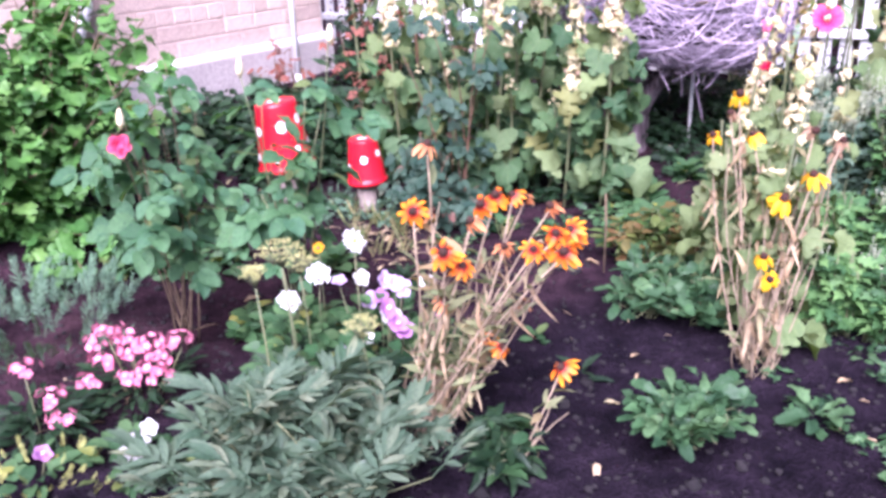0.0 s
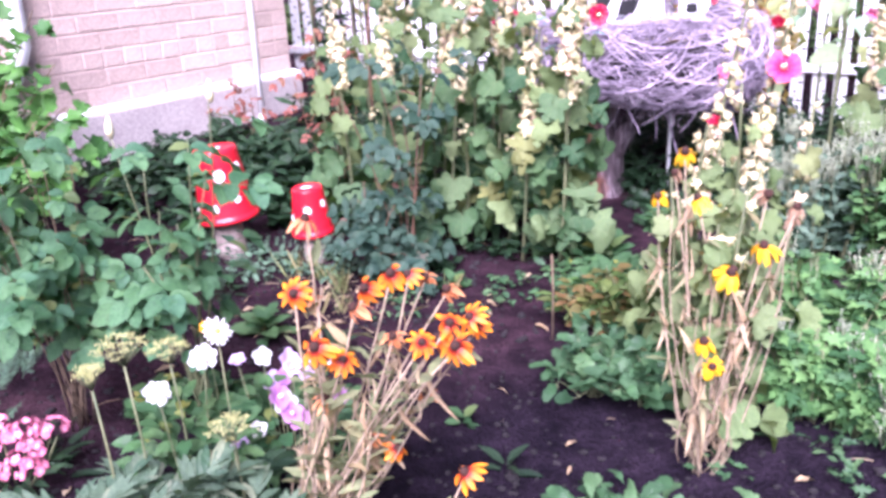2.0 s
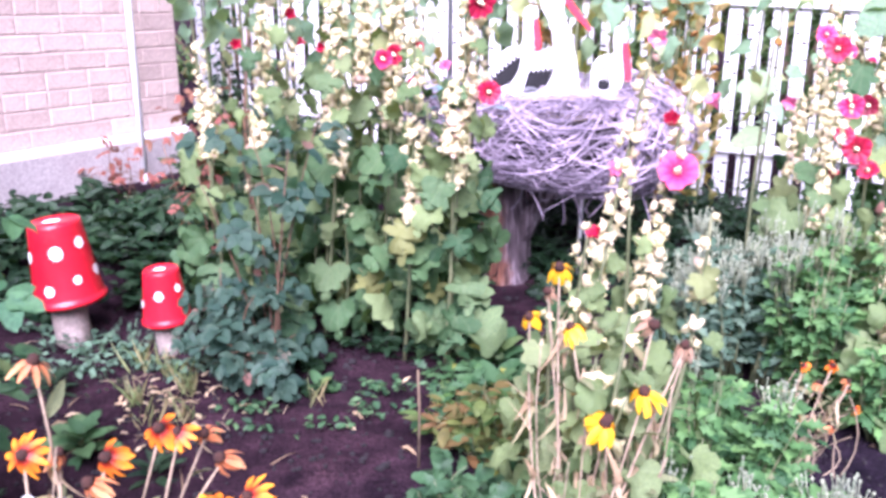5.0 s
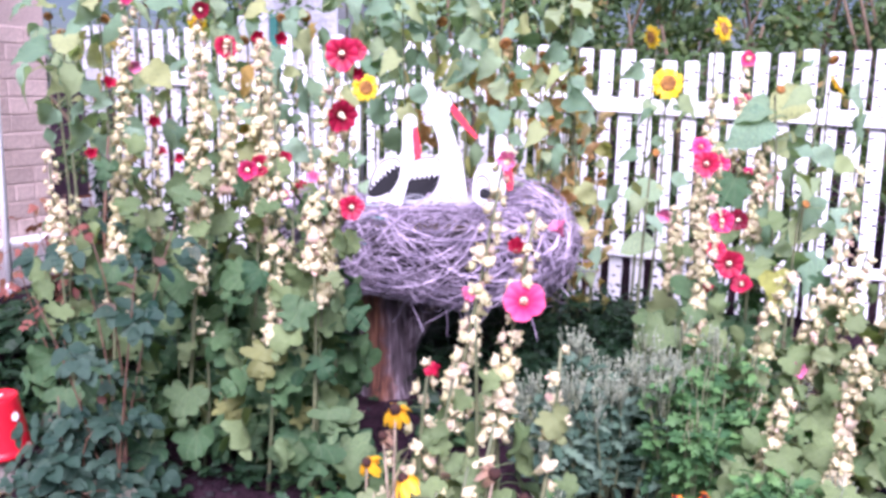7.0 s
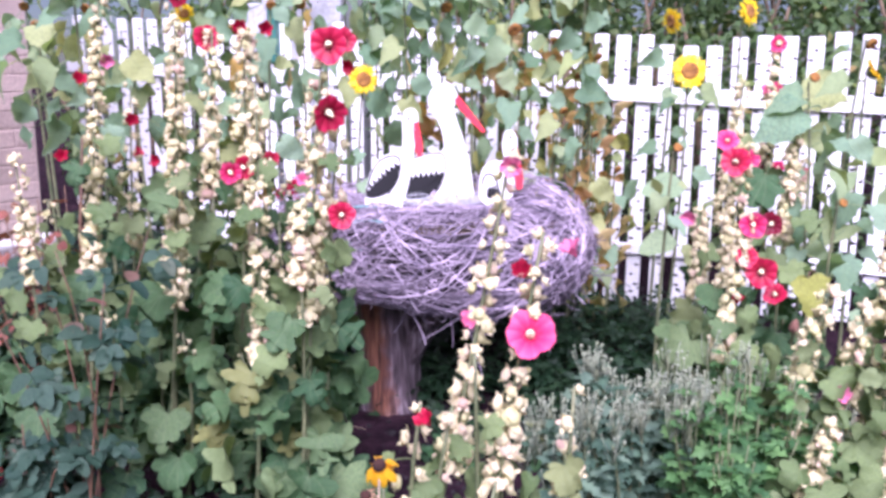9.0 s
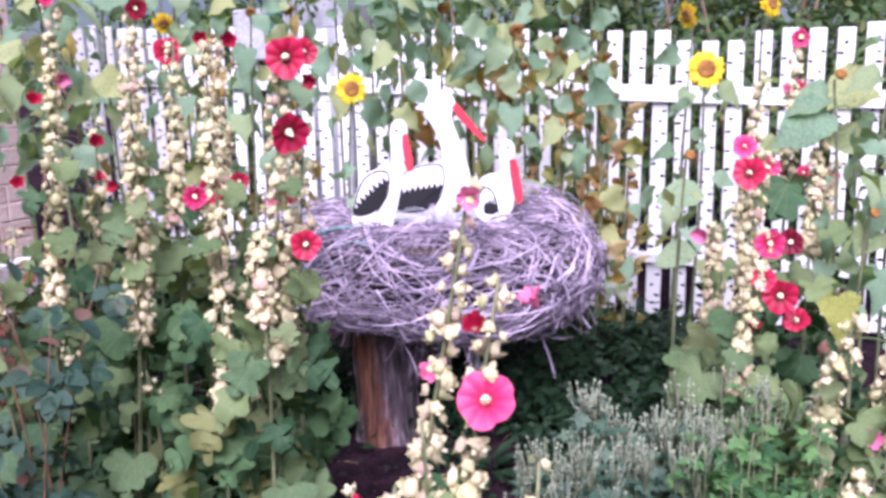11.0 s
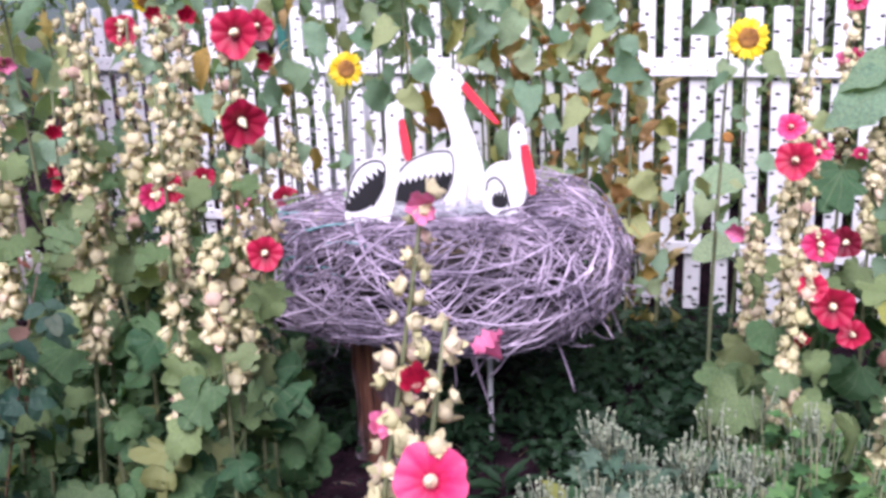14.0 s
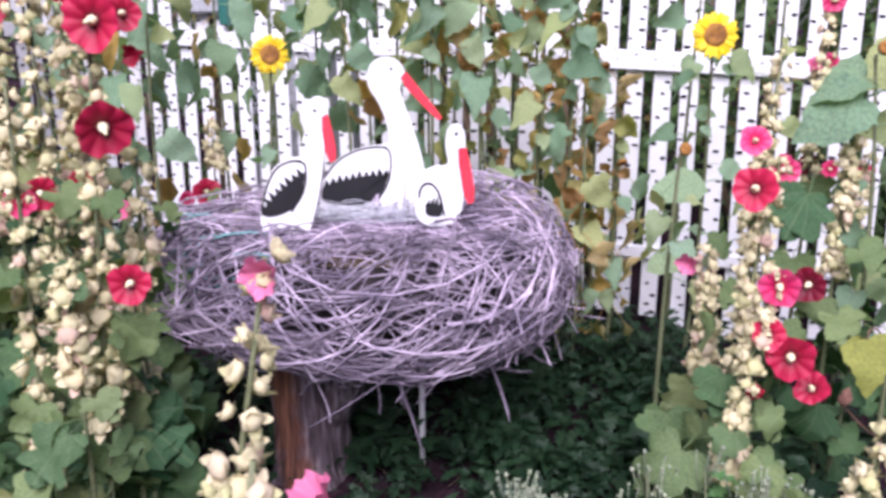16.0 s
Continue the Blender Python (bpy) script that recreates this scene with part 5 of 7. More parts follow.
def make_hollyhocks():
    dense = "tall hollyhock stalk set with pale seed pods and crimson flowers"
    plain = "tall hollyhock stalk crowded with pale yellowish seed pods"
    stalks = [
        ((-0.06, 4.42), (0.09, 4.42, 1.88), 0.9, ((0.106, 4.4, 1.634, K, 0.5), (0.008, 4.4, 1.578, R, 0.5), (-0.071, 4.38, 1.302, R, 0.45), (0.09, 4.36, 1.9, K, 0.6)), 12),
        ((0.25, 4.44), (0.345, 4.44, 1.84), 0.78, ((0.201, 4.4, 1.316, R, 0.4), (0.36, 4.42, 1.86, R, 0.65)), 13),
        ((0.42, 4.4), (0.48, 4.38, 1.74), 1.18, ((0.457, 4.4, 1.72, R, 0.9), (0.575, 4.4, 1.753, R, 0.5)), 11),
        ((0.27, 4.19), (0.39, 4.18, 1.76), 0.82, ((0.3, 4.18, 1.3, R, 0.4),), 12),
        ((0.5, 4.3), (0.6, 4.3, 1.76), 1.0, ((0.586, 4.27, 1.265, R, 0.8), (0.545, 4.24, 1.25, K, 0.75), (0.59, 4.28, 1.756, R, 0.45), (0.678, 4.3, 1.751, R, 0.5), (0.68, 4.3, 1.29, R, 0.6)), 12),
        ((0.62, 3.96), (0.67, 3.97, 1.56), 0.68, (), 14),
        ((0.56, 4.45), (0.6, 4.49, 1.76), 1.25, (), 9),
        ((0.8, 3.9), (0.885, 3.89, 1.69), 0.84, ((0.905, 3.84, 1.68, R, 1.05), (0.907, 3.85, 1.472, R, 1.05), (0.953, 3.88, 1.695, R, 0.7), (0.962, 3.88, 1.614, R, 0.45)), 11),
        ((0.87, 4.03), (0.925, 3.98, 1.42), 1.14, ((0.794, 4.25, 1.226, K, 0.5),), 9),
        ((0.83, 4.05), (0.875, 4.04, 1.14), 0.86, ((0.937, 3.813, 1.162, R, 0.8),), 8),
        ((0.78, 3.85), (0.8, 3.83, 1.2), 0.98, (), 8),
        ((0.68, 4.1), (0.72, 4.1, 1.1), 0.75, (), 9),
        ((-0.2, 4.45), (-0.24, 4.4, 1.3), 0.85, (), 9),
        ((0.1, 4.6), (0.12, 4.65, 1.55), 0.95, ((0.13, 4.6, 1.42, R, 0.5),), 10),
        ((0.55, 4.6), (0.52, 4.7, 1.6), 1.0, (), 9),
        ((0.66, 5.62), (0.72, 5.6, 1.3), 1.15, ((0.691, 5.56, 1.023, R, 1.05), (0.6, 5.6, 0.99, K, 0.6)), 8),
    ]
    for k, (b, t, pf, fl, lv) in enumerate(stalks):
        hollyhock(b, t, pf - 0.04, fl, lv + 3, 100 + k, dense if fl else plain, 0.0215, 0.14, 0.8, bend=0.02, pods={5: 44, 8: 16, 9: 20, 10: 30, 11: 10, 13: 18, 14: 18}.get(k, int(12 + 58 * (t[2] - pf))))
    # low leafy growth at the foot of the stand
    low_plants = {}
    for k, (x, y, h) in enumerate(((0.05, 4.3, 0.75), (0.35, 4.15, 0.7), (0.55, 4.15, 0.62), (0.7, 4.08, 0.68), (-0.1, 4.6, 0.7), (0.2, 4.45, 0.8), (0.0, 4.75, 1.2), (0.25, 4.8, 1.3), (0.5, 4.8, 1.3), (0.68, 4.75, 1.2), (-0.25, 4.7, 1.1))):
        low_plants[k] = hollyhock((x, y), (x + 0.02, y - 0.02, h), h - 0.1, (), 9 if h < 1 else 28, 150 + k, "leafy hollyhock shoot with broad lobed leaves", 0.012, 0.16, 0.98, pods=5)
    # yellowing and hanging leaves low in the stand
    for k, (p, along_dir, size, kind, text) in enumerate((
            ((0.47, 4.0, 0.4), (0.5, -0.5, -0.6), 0.11, LEAF_TATTER, "tattered yellowing leaf"), ((0.74, 3.93, 0.4), (0.1, -0.5, -0.8), 0.085, LEAF_TATTER, "tattered yellowing leaf"),
            ((0.82, 3.95, 0.31), (0.3, -0.4, -0.8), 0.09, LEAF_TATTER, "tattered yellowing leaf"), ((0.2, 3.95, 0.26), (-0.2, -0.5, -0.8), 0.14, LEAF_HOLLY, "drooping green leaf"),
            ((0.94, 4.1, 0.56), (0.1, -0.35, -0.9), 0.18, LEAF_HOLLY, "large drooping green leaf"), ((0.88, 3.97, 0.79), (0.7, -0.4, -0.45), 0.16, LEAF_HOLLY, "deeply lobed green leaf"))):
        hanging(low_plants[(1, 3, 3, 1, 3, 3)[k]], kind[(1, 2, 0, 0, 3, 1)[k]], p, along_dir, size, text)
    # stand on the other side of the nest
    right = [
        ((2.3, 4.1), (2.4, 4.12, 1.36), 0.75, ((2.296, 4.007, 1.307, R, 0.95),), 12),
        ((2.26, 3.98), (2.34, 3.95, 1.14), 0.6, ((2.336, 3.92, 1.096, K, 0.85), (2.403, 3.93, 1.098, D, 0.75), (2.368, 3.9, 0.935, R, 1.0), (2.321, 3.92, 0.985, R, 0.7), (2.433, 3.92, 0.853, R, 0.75), (2.31, 3.94, 0.839, R, 0.4)), 11),
        ((2.27, 4.26), (2.29, 4.26, 1.1), 0.74, ((2.208, 4.179, 1.08, K, 0.55),), 7),
        ((2.6, 4.6), (2.69, 4.82, 1.58), 0.95, ((2.534, 4.604, 1.337, K, 0.85), (2.571, 4.475, 1.267, K, 0.85)), 8),
        ((2.78, 4.85), (2.84, 4.85, 1.76), 1.05, ((2.806, 4.829, 1.226, D, 0.65), (2.832, 4.817, 1.74, K, 0.7), (2.892, 4.929, 1.546, K, 0.6), (2.8, 4.83, 1.55, K, 0.5)), 8),
        ((2.84, 4.62), (2.83, 4.6, 1.4), 0.9, ((2.96, 4.981, 1.184, K, 0.6),), 8),
        ((3.2, 5.2), (3.22, 5.2, 1.2), 0.75, ((3.24, 5.269, 1.12, K, 0.8),), 7),
        ((2.42, 3.5), (2.5, 3.5, 0.92), 0.3, ((2.43, 3.46, 0.66, K, 0.55),), 11),
        ((2.6, 3.55), (2.66, 3.5, 1.06), 0.35, ((2.66, 3.46, 0.62, R, 0.4),), 11),
        ((2.78, 3.6), (2.82, 3.6, 1.2), 0.4, (), 10),
        ((2.45, 3.25), (2.46, 3.2, 0.5), 0.2, (), 9),
    ]
    right += [((2.5, 3.35), (2.56, 3.3, 0.8), 0.3, (), 13), ((2.32, 3.35), (2.3, 3.3, 0.62), 0.25, (), 13), ((2.66, 3.4), (2.74, 3.35, 0.92), 0.3, (), 12), ((2.62, 3.7), (2.7, 3.68, 1.32), 0.5, (), 10), ((2.36, 3.55), (2.39, 3.5, 0.98), 0.4, (), 10), ((2.92, 3.5), (2.97, 3.45, 1.25), 0.4, (), 10)]
    for k, (b, t, pf, fl, lv) in enumerate(right):
        low = b[1] < 3.7
        plant = hollyhock(b, t, pf, fl, lv + (6 if low else 3), 200 + k, dense if fl else plain, 0.024 if low else 0.021, 0.155 if low else 0.15, 0.85 if low else 0.72, pods=46 if low else 50, leaf_set=LEAF_PALE if low else LEAF_HOLLY)
        if k == 3:
            hanging(plant, LEAF_HOLLY[0], (2.62, 4.42, 1.21), (-0.5, -0.4, -0.7), 0.16, "large pale green leaf")
        if k < 3:
            q = random.Random(260 + k)
            for j in range(6):
                p = Vector((b[0] + q.uniform(-0.16, 0.14), b[1] - q.uniform(0.03, 0.14), 0.42 + 0.05 * j + q.uniform(-0.04, 0.04)))
                hanging(plant, (LEAF_HOLLY, LEAF_PALE)[j % 2][q.randrange(5)], p, (q.uniform(-0.8, 0.8), -0.4, q.uniform(-0.8, -0.2)), q.uniform(0.1, 0.145))
    # stand in front of the nest
    front = [
        ((1.07, 3.14), (1.335, 3.13, 1.4), 0.62, ((1.331, 3.09, 1.385, K, 0.5), (1.248, 3.13, 1.017, K, 0.45)), 14, 58),
        ((1.2, 2.82), (1.36, 2.86, 1.275), 0.7, ((1.33, 2.82, 1.072, K, 0.95), (1.41, 2.85, 1.25, K, 0.42), (1.315, 2.86, 1.2, R, 0.4)), 14, 52),
        ((1.22, 2.75), (1.42, 2.8, 0.96), 0.6, (), 11, 22),
        ((1.16, 2.7), (1.1, 2.76, 0.95), 0.58, ((1.1, 2.72, 0.94, R, 0.38),), 13, 34),
        ((1.2, 2.66), (1.24, 2.68, 0.82), 0.5, (), 20, 7),
        ((1.12, 2.8), (1.17, 2.82, 0.92), 0.5, (), 22, 18),
        ((1.08, 2.6), (1.1, 2.6, 0.7), 0.45, (), 20, 10),
        ((0.99, 2.76), (1.0, 2.76, 0.72), 0.55, (), 20, 7),
        ((1.12, 2.46), (1.14, 2.46, 0.62), 0.45, (), 15, 5),
        ((1.15, 2.56), (1.16, 2.55, 0.78), 0.55, (), 26, 8),
        ((1.02, 2.92), (1.03, 2.9, 0.72), 0.55, (), 24, 6),
        ((1.26, 2.95), (1.28, 2.95, 0.85), 0.5, (), 20, 10),
        ((1.22, 2.85), (1.22, 2.86, 1.02), 0.6, (), 14, 18),
    ]
    for k, (b, t, pf, fl, lv, n) in enumerate(front):
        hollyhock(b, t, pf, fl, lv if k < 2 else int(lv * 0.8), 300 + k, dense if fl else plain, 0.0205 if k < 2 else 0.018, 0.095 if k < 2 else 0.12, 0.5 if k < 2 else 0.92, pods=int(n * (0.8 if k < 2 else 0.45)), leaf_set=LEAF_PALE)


# ---- sunflowers along the fence ----
M_YELLOWING = leaf_material("yellowing_leaf", ((0.3, 0.36, 0.09), (0.34, 0.35, 0.09)), rough=0.5, spots=0.9)
M_BUD = surface("reddish_bud", (0.24, 0.1, 0.08), (0.4, 0.22, 0.16), 30, 120, 0.8, 0.3)
LEAF_YELLOW = shape_mesh("yellowing_leaf", leaf("heart", 0.2, 0.2, 0.06, 3), M_YELLOWING)


def make_sunflowers():
    lab = "sunflower in bloom with broad heart-shaped leaves by the fence"
    sunflower((1.02, 5.3), (1.03, 5.2, 1.575), 1, lab, 10, 0.156, (0.1, -1, 0.05), 0.86, 1)
    s = sunflower((2.75, 5.75), (2.7, 5.47, 1.63), 2, lab, 6, 0.14, (-0.15, -1, 0.1), 1.12, 0, leaf_from=0.6)
    hanging(s, LEAF_OVATE, (2.71, 5.5, 1.05), (-0.95, -0.25, -0.1), 0.23, "broad leaf held level")
    hanging(s, LEAF_OVATE, (2.7, 5.56, 0.75), (-0.9, -0.3, -0.25), 0.21, "broad leaf held level")
    hanging(s, LEAF_SUN[2], (2.8, 5.55, 1.54), (0.8, -0.4, -0.5), 0.13)
    sunflower((3.15, 5.75), (3.06, 5.6, 1.94), 3, lab, 10, 0.187, (0.45, -0.7, 0.2), 0.95, 0)
    sunflower((2.75, 6.0), (2.73, 5.85, 1.9), 4, lab, 10, 0.156, (-0.75, -0.2, -0.2), 0.9, 0)
    sunflower((3.5, 5.2), (3.44, 5.05, 1.63), 5, lab, 14, 0.218, (0.6, -0.4, 0.5), 0.9, 0)
    sunflower((0.15, 5.6), (0.18, 5.5, 1.88), 6, lab, 15, 0.203, (0.2, -0.9, -0.4), 0.62, 1)
    brown = "tall sunflower with a spent brown head and drooping leaves"
    sunflower((1.85, 5.85), (1.82, 5.65, 1.83), 7, brown, 15, 0.19, (0.2, -0.8, -0.5), 0.8, 4, False, 0.45, 0.97)
    sunflower((1.5, 5.95), (1.48, 5.8, 1.95), 8, brown, 21, 0.195, (0.1, -0.8, -0.6), 0.7, 6, False, 0.4, 0.97)
    sunflower((2.05, 5.9), (2.1, 5.75, 1.78), 9, brown, 14, 0.172, (0.1, -0.7, -0.6), 0.7, 5, False, 0.4, 0.97)
    sunflower((2.25, 5.95), (2.3, 5.8, 1.9), 10, brown, 14, 0.187, (0.2, -0.6, -0.7), 0.7, 4, False, 0.45, 0.97)
    sunflower((0.75, 5.8), (0.72, 5.7, 1.95), 11, brown, 21, 0.195, (-0.2, -0.7, -0.6), 0.7, 2, False, 0.5, 0.97)
    sunflower((0.45, 5.5), (0.42, 5.4, 1.8), 12, brown, 21, 0.195, (-0.3, -0.7, -0.5), 0.6, 1, False, 0.5, 0.97)
    sunflower((-0.25, 5.7), (-0.3, 5.6, 1.9), 13, brown, 21, 0.195, (-0.2, -0.7, -0.5), 0.6, 1, False, 0.5, 0.97)
    spent = sunflower((3.3, 5.0), (3.35, 4.95, 1.75), 14, brown, 15, 0.234, (0.2, -0.7, -0.5), 0.6, 0, False)
    young = sunflower((2.9, 4.7), (2.92, 4.65, 1.6), 15, "leafy young sunflower with large drooping leaves", 13, 0.218, (0.1, -0.8, 0.4), 0.5, 0, False)
    hanging(young, LEAF_SUN[0], (2.83, 4.57, 1.46), (-0.9, -0.1, -0.45), 0.22, "large yellowish green leaf")
    hanging(spent, LEAF_SUN[1], (3.3, 5.15, 1.55), (-0.9, -0.1, -0.3), 0.24, "large pale bluish green leaf")
    for k, (bx, by, tx, ty, tz) in enumerate(((1.3, 5.7, 1.25, 5.6, 2.0), (1.7, 6.0, 1.7, 5.9, 2.05), (0.1, 5.3, 0.0, 5.2, 1.95), (2.0, 6.1, 2.0, 6.0, 2.0), (-0.5, 5.6, -0.55, 5.5, 1.9), (0.95, 5.75, 0.95, 5.7, 2.1), (1.15, 6.0, 1.12, 5.9, 1.95), (1.6, 5.75, 1.6, 5.7, 2.1), (0.3, 5.35, 0.3, 5.25, 2.0), (0.6, 5.3, 0.62, 5.2, 1.9), (-0.15, 5.1, -0.18, 5.0, 1.95), (-0.35, 5.3, -0.4, 5.2, 1.8), (2.15, 5.7, 2.2, 5.65, 2.05), (1.4, 6.1, 1.35, 6.05, 2.15))):
        sunflower((bx, by), (tx, ty, tz), 30 + k, "tall leafy sunflower not yet in bloom", 13 if tx < 0.7 else 20, 0.2, (0.1, -0.6, -0.4), 0.5, 3 if k in (0, 1, 3, 7, 12) else 0, False, 0.62, 0.99)
    dead = "dead sunflower hung with curled tan leaves against the fence"
    for k, (bx, tx, ty, tz) in enumerate(((1.62, 1.6, 5.9, 1.68), (1.72, 1.74, 5.85, 1.72), (1.82, 1.8, 5.72, 1.5), (1.9, 1.88, 5.75, 1.66), (2.02, 2.04, 5.7, 1.78), (2.1, 2.08, 5.6, 1.42), (2.16, 2.18, 5.7, 1.6), (2.3, 2.27, 5.65, 1.7), (2.2, 2.24, 5.55, 1.3), (2.36, 2.34, 5.75, 1.5), (2.46, 2.43, 5.8, 1.35), (2.4, 2.42, 5.7, 1.1))):
        sunflower((bx, ty + 0.05), (tx, ty, tz), 50 + k, dead, 15, 0.165, (0.2, -0.7, -0.7), 0.5, 9, False, 0.3, 0.97)
    y = sunflower((2.92, 4.42), (2.95, 4.4, 1.1), 17, "young sunflower with a large yellowing leaf hanging down", 3, 0.2, (0.1, -0.8, 0.4), 0.4, 0, False, 0.4)
    inv = y.matrix_world.inverted()
    part("yellowing_leaf", LEAF_YELLOW, y, inv @ facing((2.8, 4.35, 0.8), (0.08, -0.25, -0.9), (0, -1, 0.3), 0.17), "large leaf turning yellow and red")
    part("leaf_stalk", shape_mesh("leaf_stalk", tube(bow((2.93, 4.41, 0.7), (2.8, 4.35, 0.8), (-0.02, 0, 0.07), 7), 0.003, 4), M_REDSTEM), y, inv)
    part("bud", shape_mesh("bud", lathe([(0.004, -0.03), (0.02, -0.014), (0.022, 0.006), (0.012, 0.026), (0.003, 0.04)], 10, 0.1), M_BUD), y, inv @ aimed((2.843, 4.5, 0.55), (0.1, -0.2, 1)), "closed reddish brown bud")
    part("bud_stalk", shape_mesh("bud_stalk", tube(bow((2.925, 4.415, 0.45), (2.843, 4.5, 0.525), (0, 0, -0.01), 5), 0.003, 4), M_REDSTEM), y, inv)
    sunflower((2.33, 4.75), (2.36, 4.7, 1.3), 16, "leafy young sunflower with large drooping leaves", 7, 0.156, (0.1, -0.8, 0.4), 0.45, 0, False, 0.6)


# ---- bed in front ----
def rudbeckia(label, base, blooms, meshes, faded, seed, stem_mat, dry_leaves=0, green_leaves=0, spread=0.1, bloom=1.0):
    r = random.Random(seed)
    x, y = base
    z0 = ground_z(x, y) - 0.02
    b = thing("rudbeckia", x, y, z0, label, "flower", "rudbeckias")
    inv = b.matrix_world.inverted()
    poses, greens = [], []
    for k, (fx, fy, fz, old) in enumerate(blooms):
        p = Vector((fx, fy, fz))
        p0 = Vector((x + r.uniform(-spread, spread) * 0.7, y + r.uniform(-spread, spread), z0))
        pts = bow(p0, p - Vector((0, 0, 0.01)), (r.uniform(-0.03, 0.03), r.uniform(-0.03, 0.03), 0), 7)
        add_stem(b, pts, 0.0038, 0.0026, stem_mat, "stem", 5)
        d = Vector((r.uniform(-0.7, 0.7), -0.4 + r.uniform(-0.6, 0.4), 0.8))
        ms = faded if old else meshes
        flower(b, ms[r.randrange(len(ms))], RUD_CONE, inv @ aimed(p, d, bloom * r.uniform(0.76, 1.02), r.uniform(0, 6)), "flower", "flower_cone", "faded drooping flower" if old else "")
        for j in range(dry_leaves):
            q, dd = along(pts, r.uniform(0.15, 0.85))
            a = r.uniform(0, 6.28)
            poses.append(facing(q, Vector((0.6 * math.cos(a), 0.6 * math.sin(a), r.choice((-1.2, -0.9, 0.9)) + r.uniform(-0.4, 0.4))), (math.cos(a), math.sin(a), 0.6), r.uniform(0.035, 0.08), r.uniform(-0.8, 0.8)))
        for j in range(green_leaves):
            q, dd = along(pts, r.uniform(0.3, 0.9))
            a = r.uniform(0, 6.28)
            greens.append(facing(q, Vector((math.cos(a), math.sin(a), r.uniform(0.2, 1.2))), (0, 0, 1), r.uniform(0.045, 0.09), r.uniform(-0.8, 0.8)))
    for k in range(min(24, 2 * len(blooms) + 1)):
        a = r.uniform(0, 6.28)
        q = Vector((x + r.uniform(-spread, spread), y + r.uniform(-spread, spread), z0))
        tip = q + (Vector(blooms[k % len(blooms)][:3]) - q) * r.uniform(0.35, 0.9) + Vector((r.uniform(-0.06, 0.06), r.uniform(-0.06, 0.06), 0))
        add_stem(b, bow(q, tip, (r.uniform(-0.06, 0.06), r.uniform(-0.04, 0.04), 0), 6), 0.0028, 0.0014, M_DRYSTEM, "dry_stalk", 4)
    if poses:
        leaf_objects(b, STRAW_LEAF, poses, 130, "dry_leaf")
    if greens:
        leaf_objects(b, GREY_LEAF, greens, 90, "leaf")
    return b


M_GREYGREEN = leaf_material("grey_green_leaf", ((0.15, 0.19, 0.095), (0.22, 0.24, 0.13), (0.11, 0.15, 0.07)), (0.32, 0.24, 0.13), 0.2, rough=0.7)
STRAW_LEAF = variants("dry_leaf", lambda k: leaf("lance" if k % 2 else "strap", 0.9 + 0.2 * k, 0.5 + 0.35 * k, 0.12, k), M_STRAW, 5)
GREY_LEAF = variants("leaf", lambda k: leaf("lance", 0.4, 0.3, 0.06, k), M_GREYGREEN, 4)


MARIGOLD = shape_mesh("flower", merged([(ring_petals("petal", 10, 0.02, 1.2, 20 + 18 * k, 10, k), pose(0, 0, 0.003 * k, 0, 0, 17 * k)) for k in range(3)]), P_YEL)


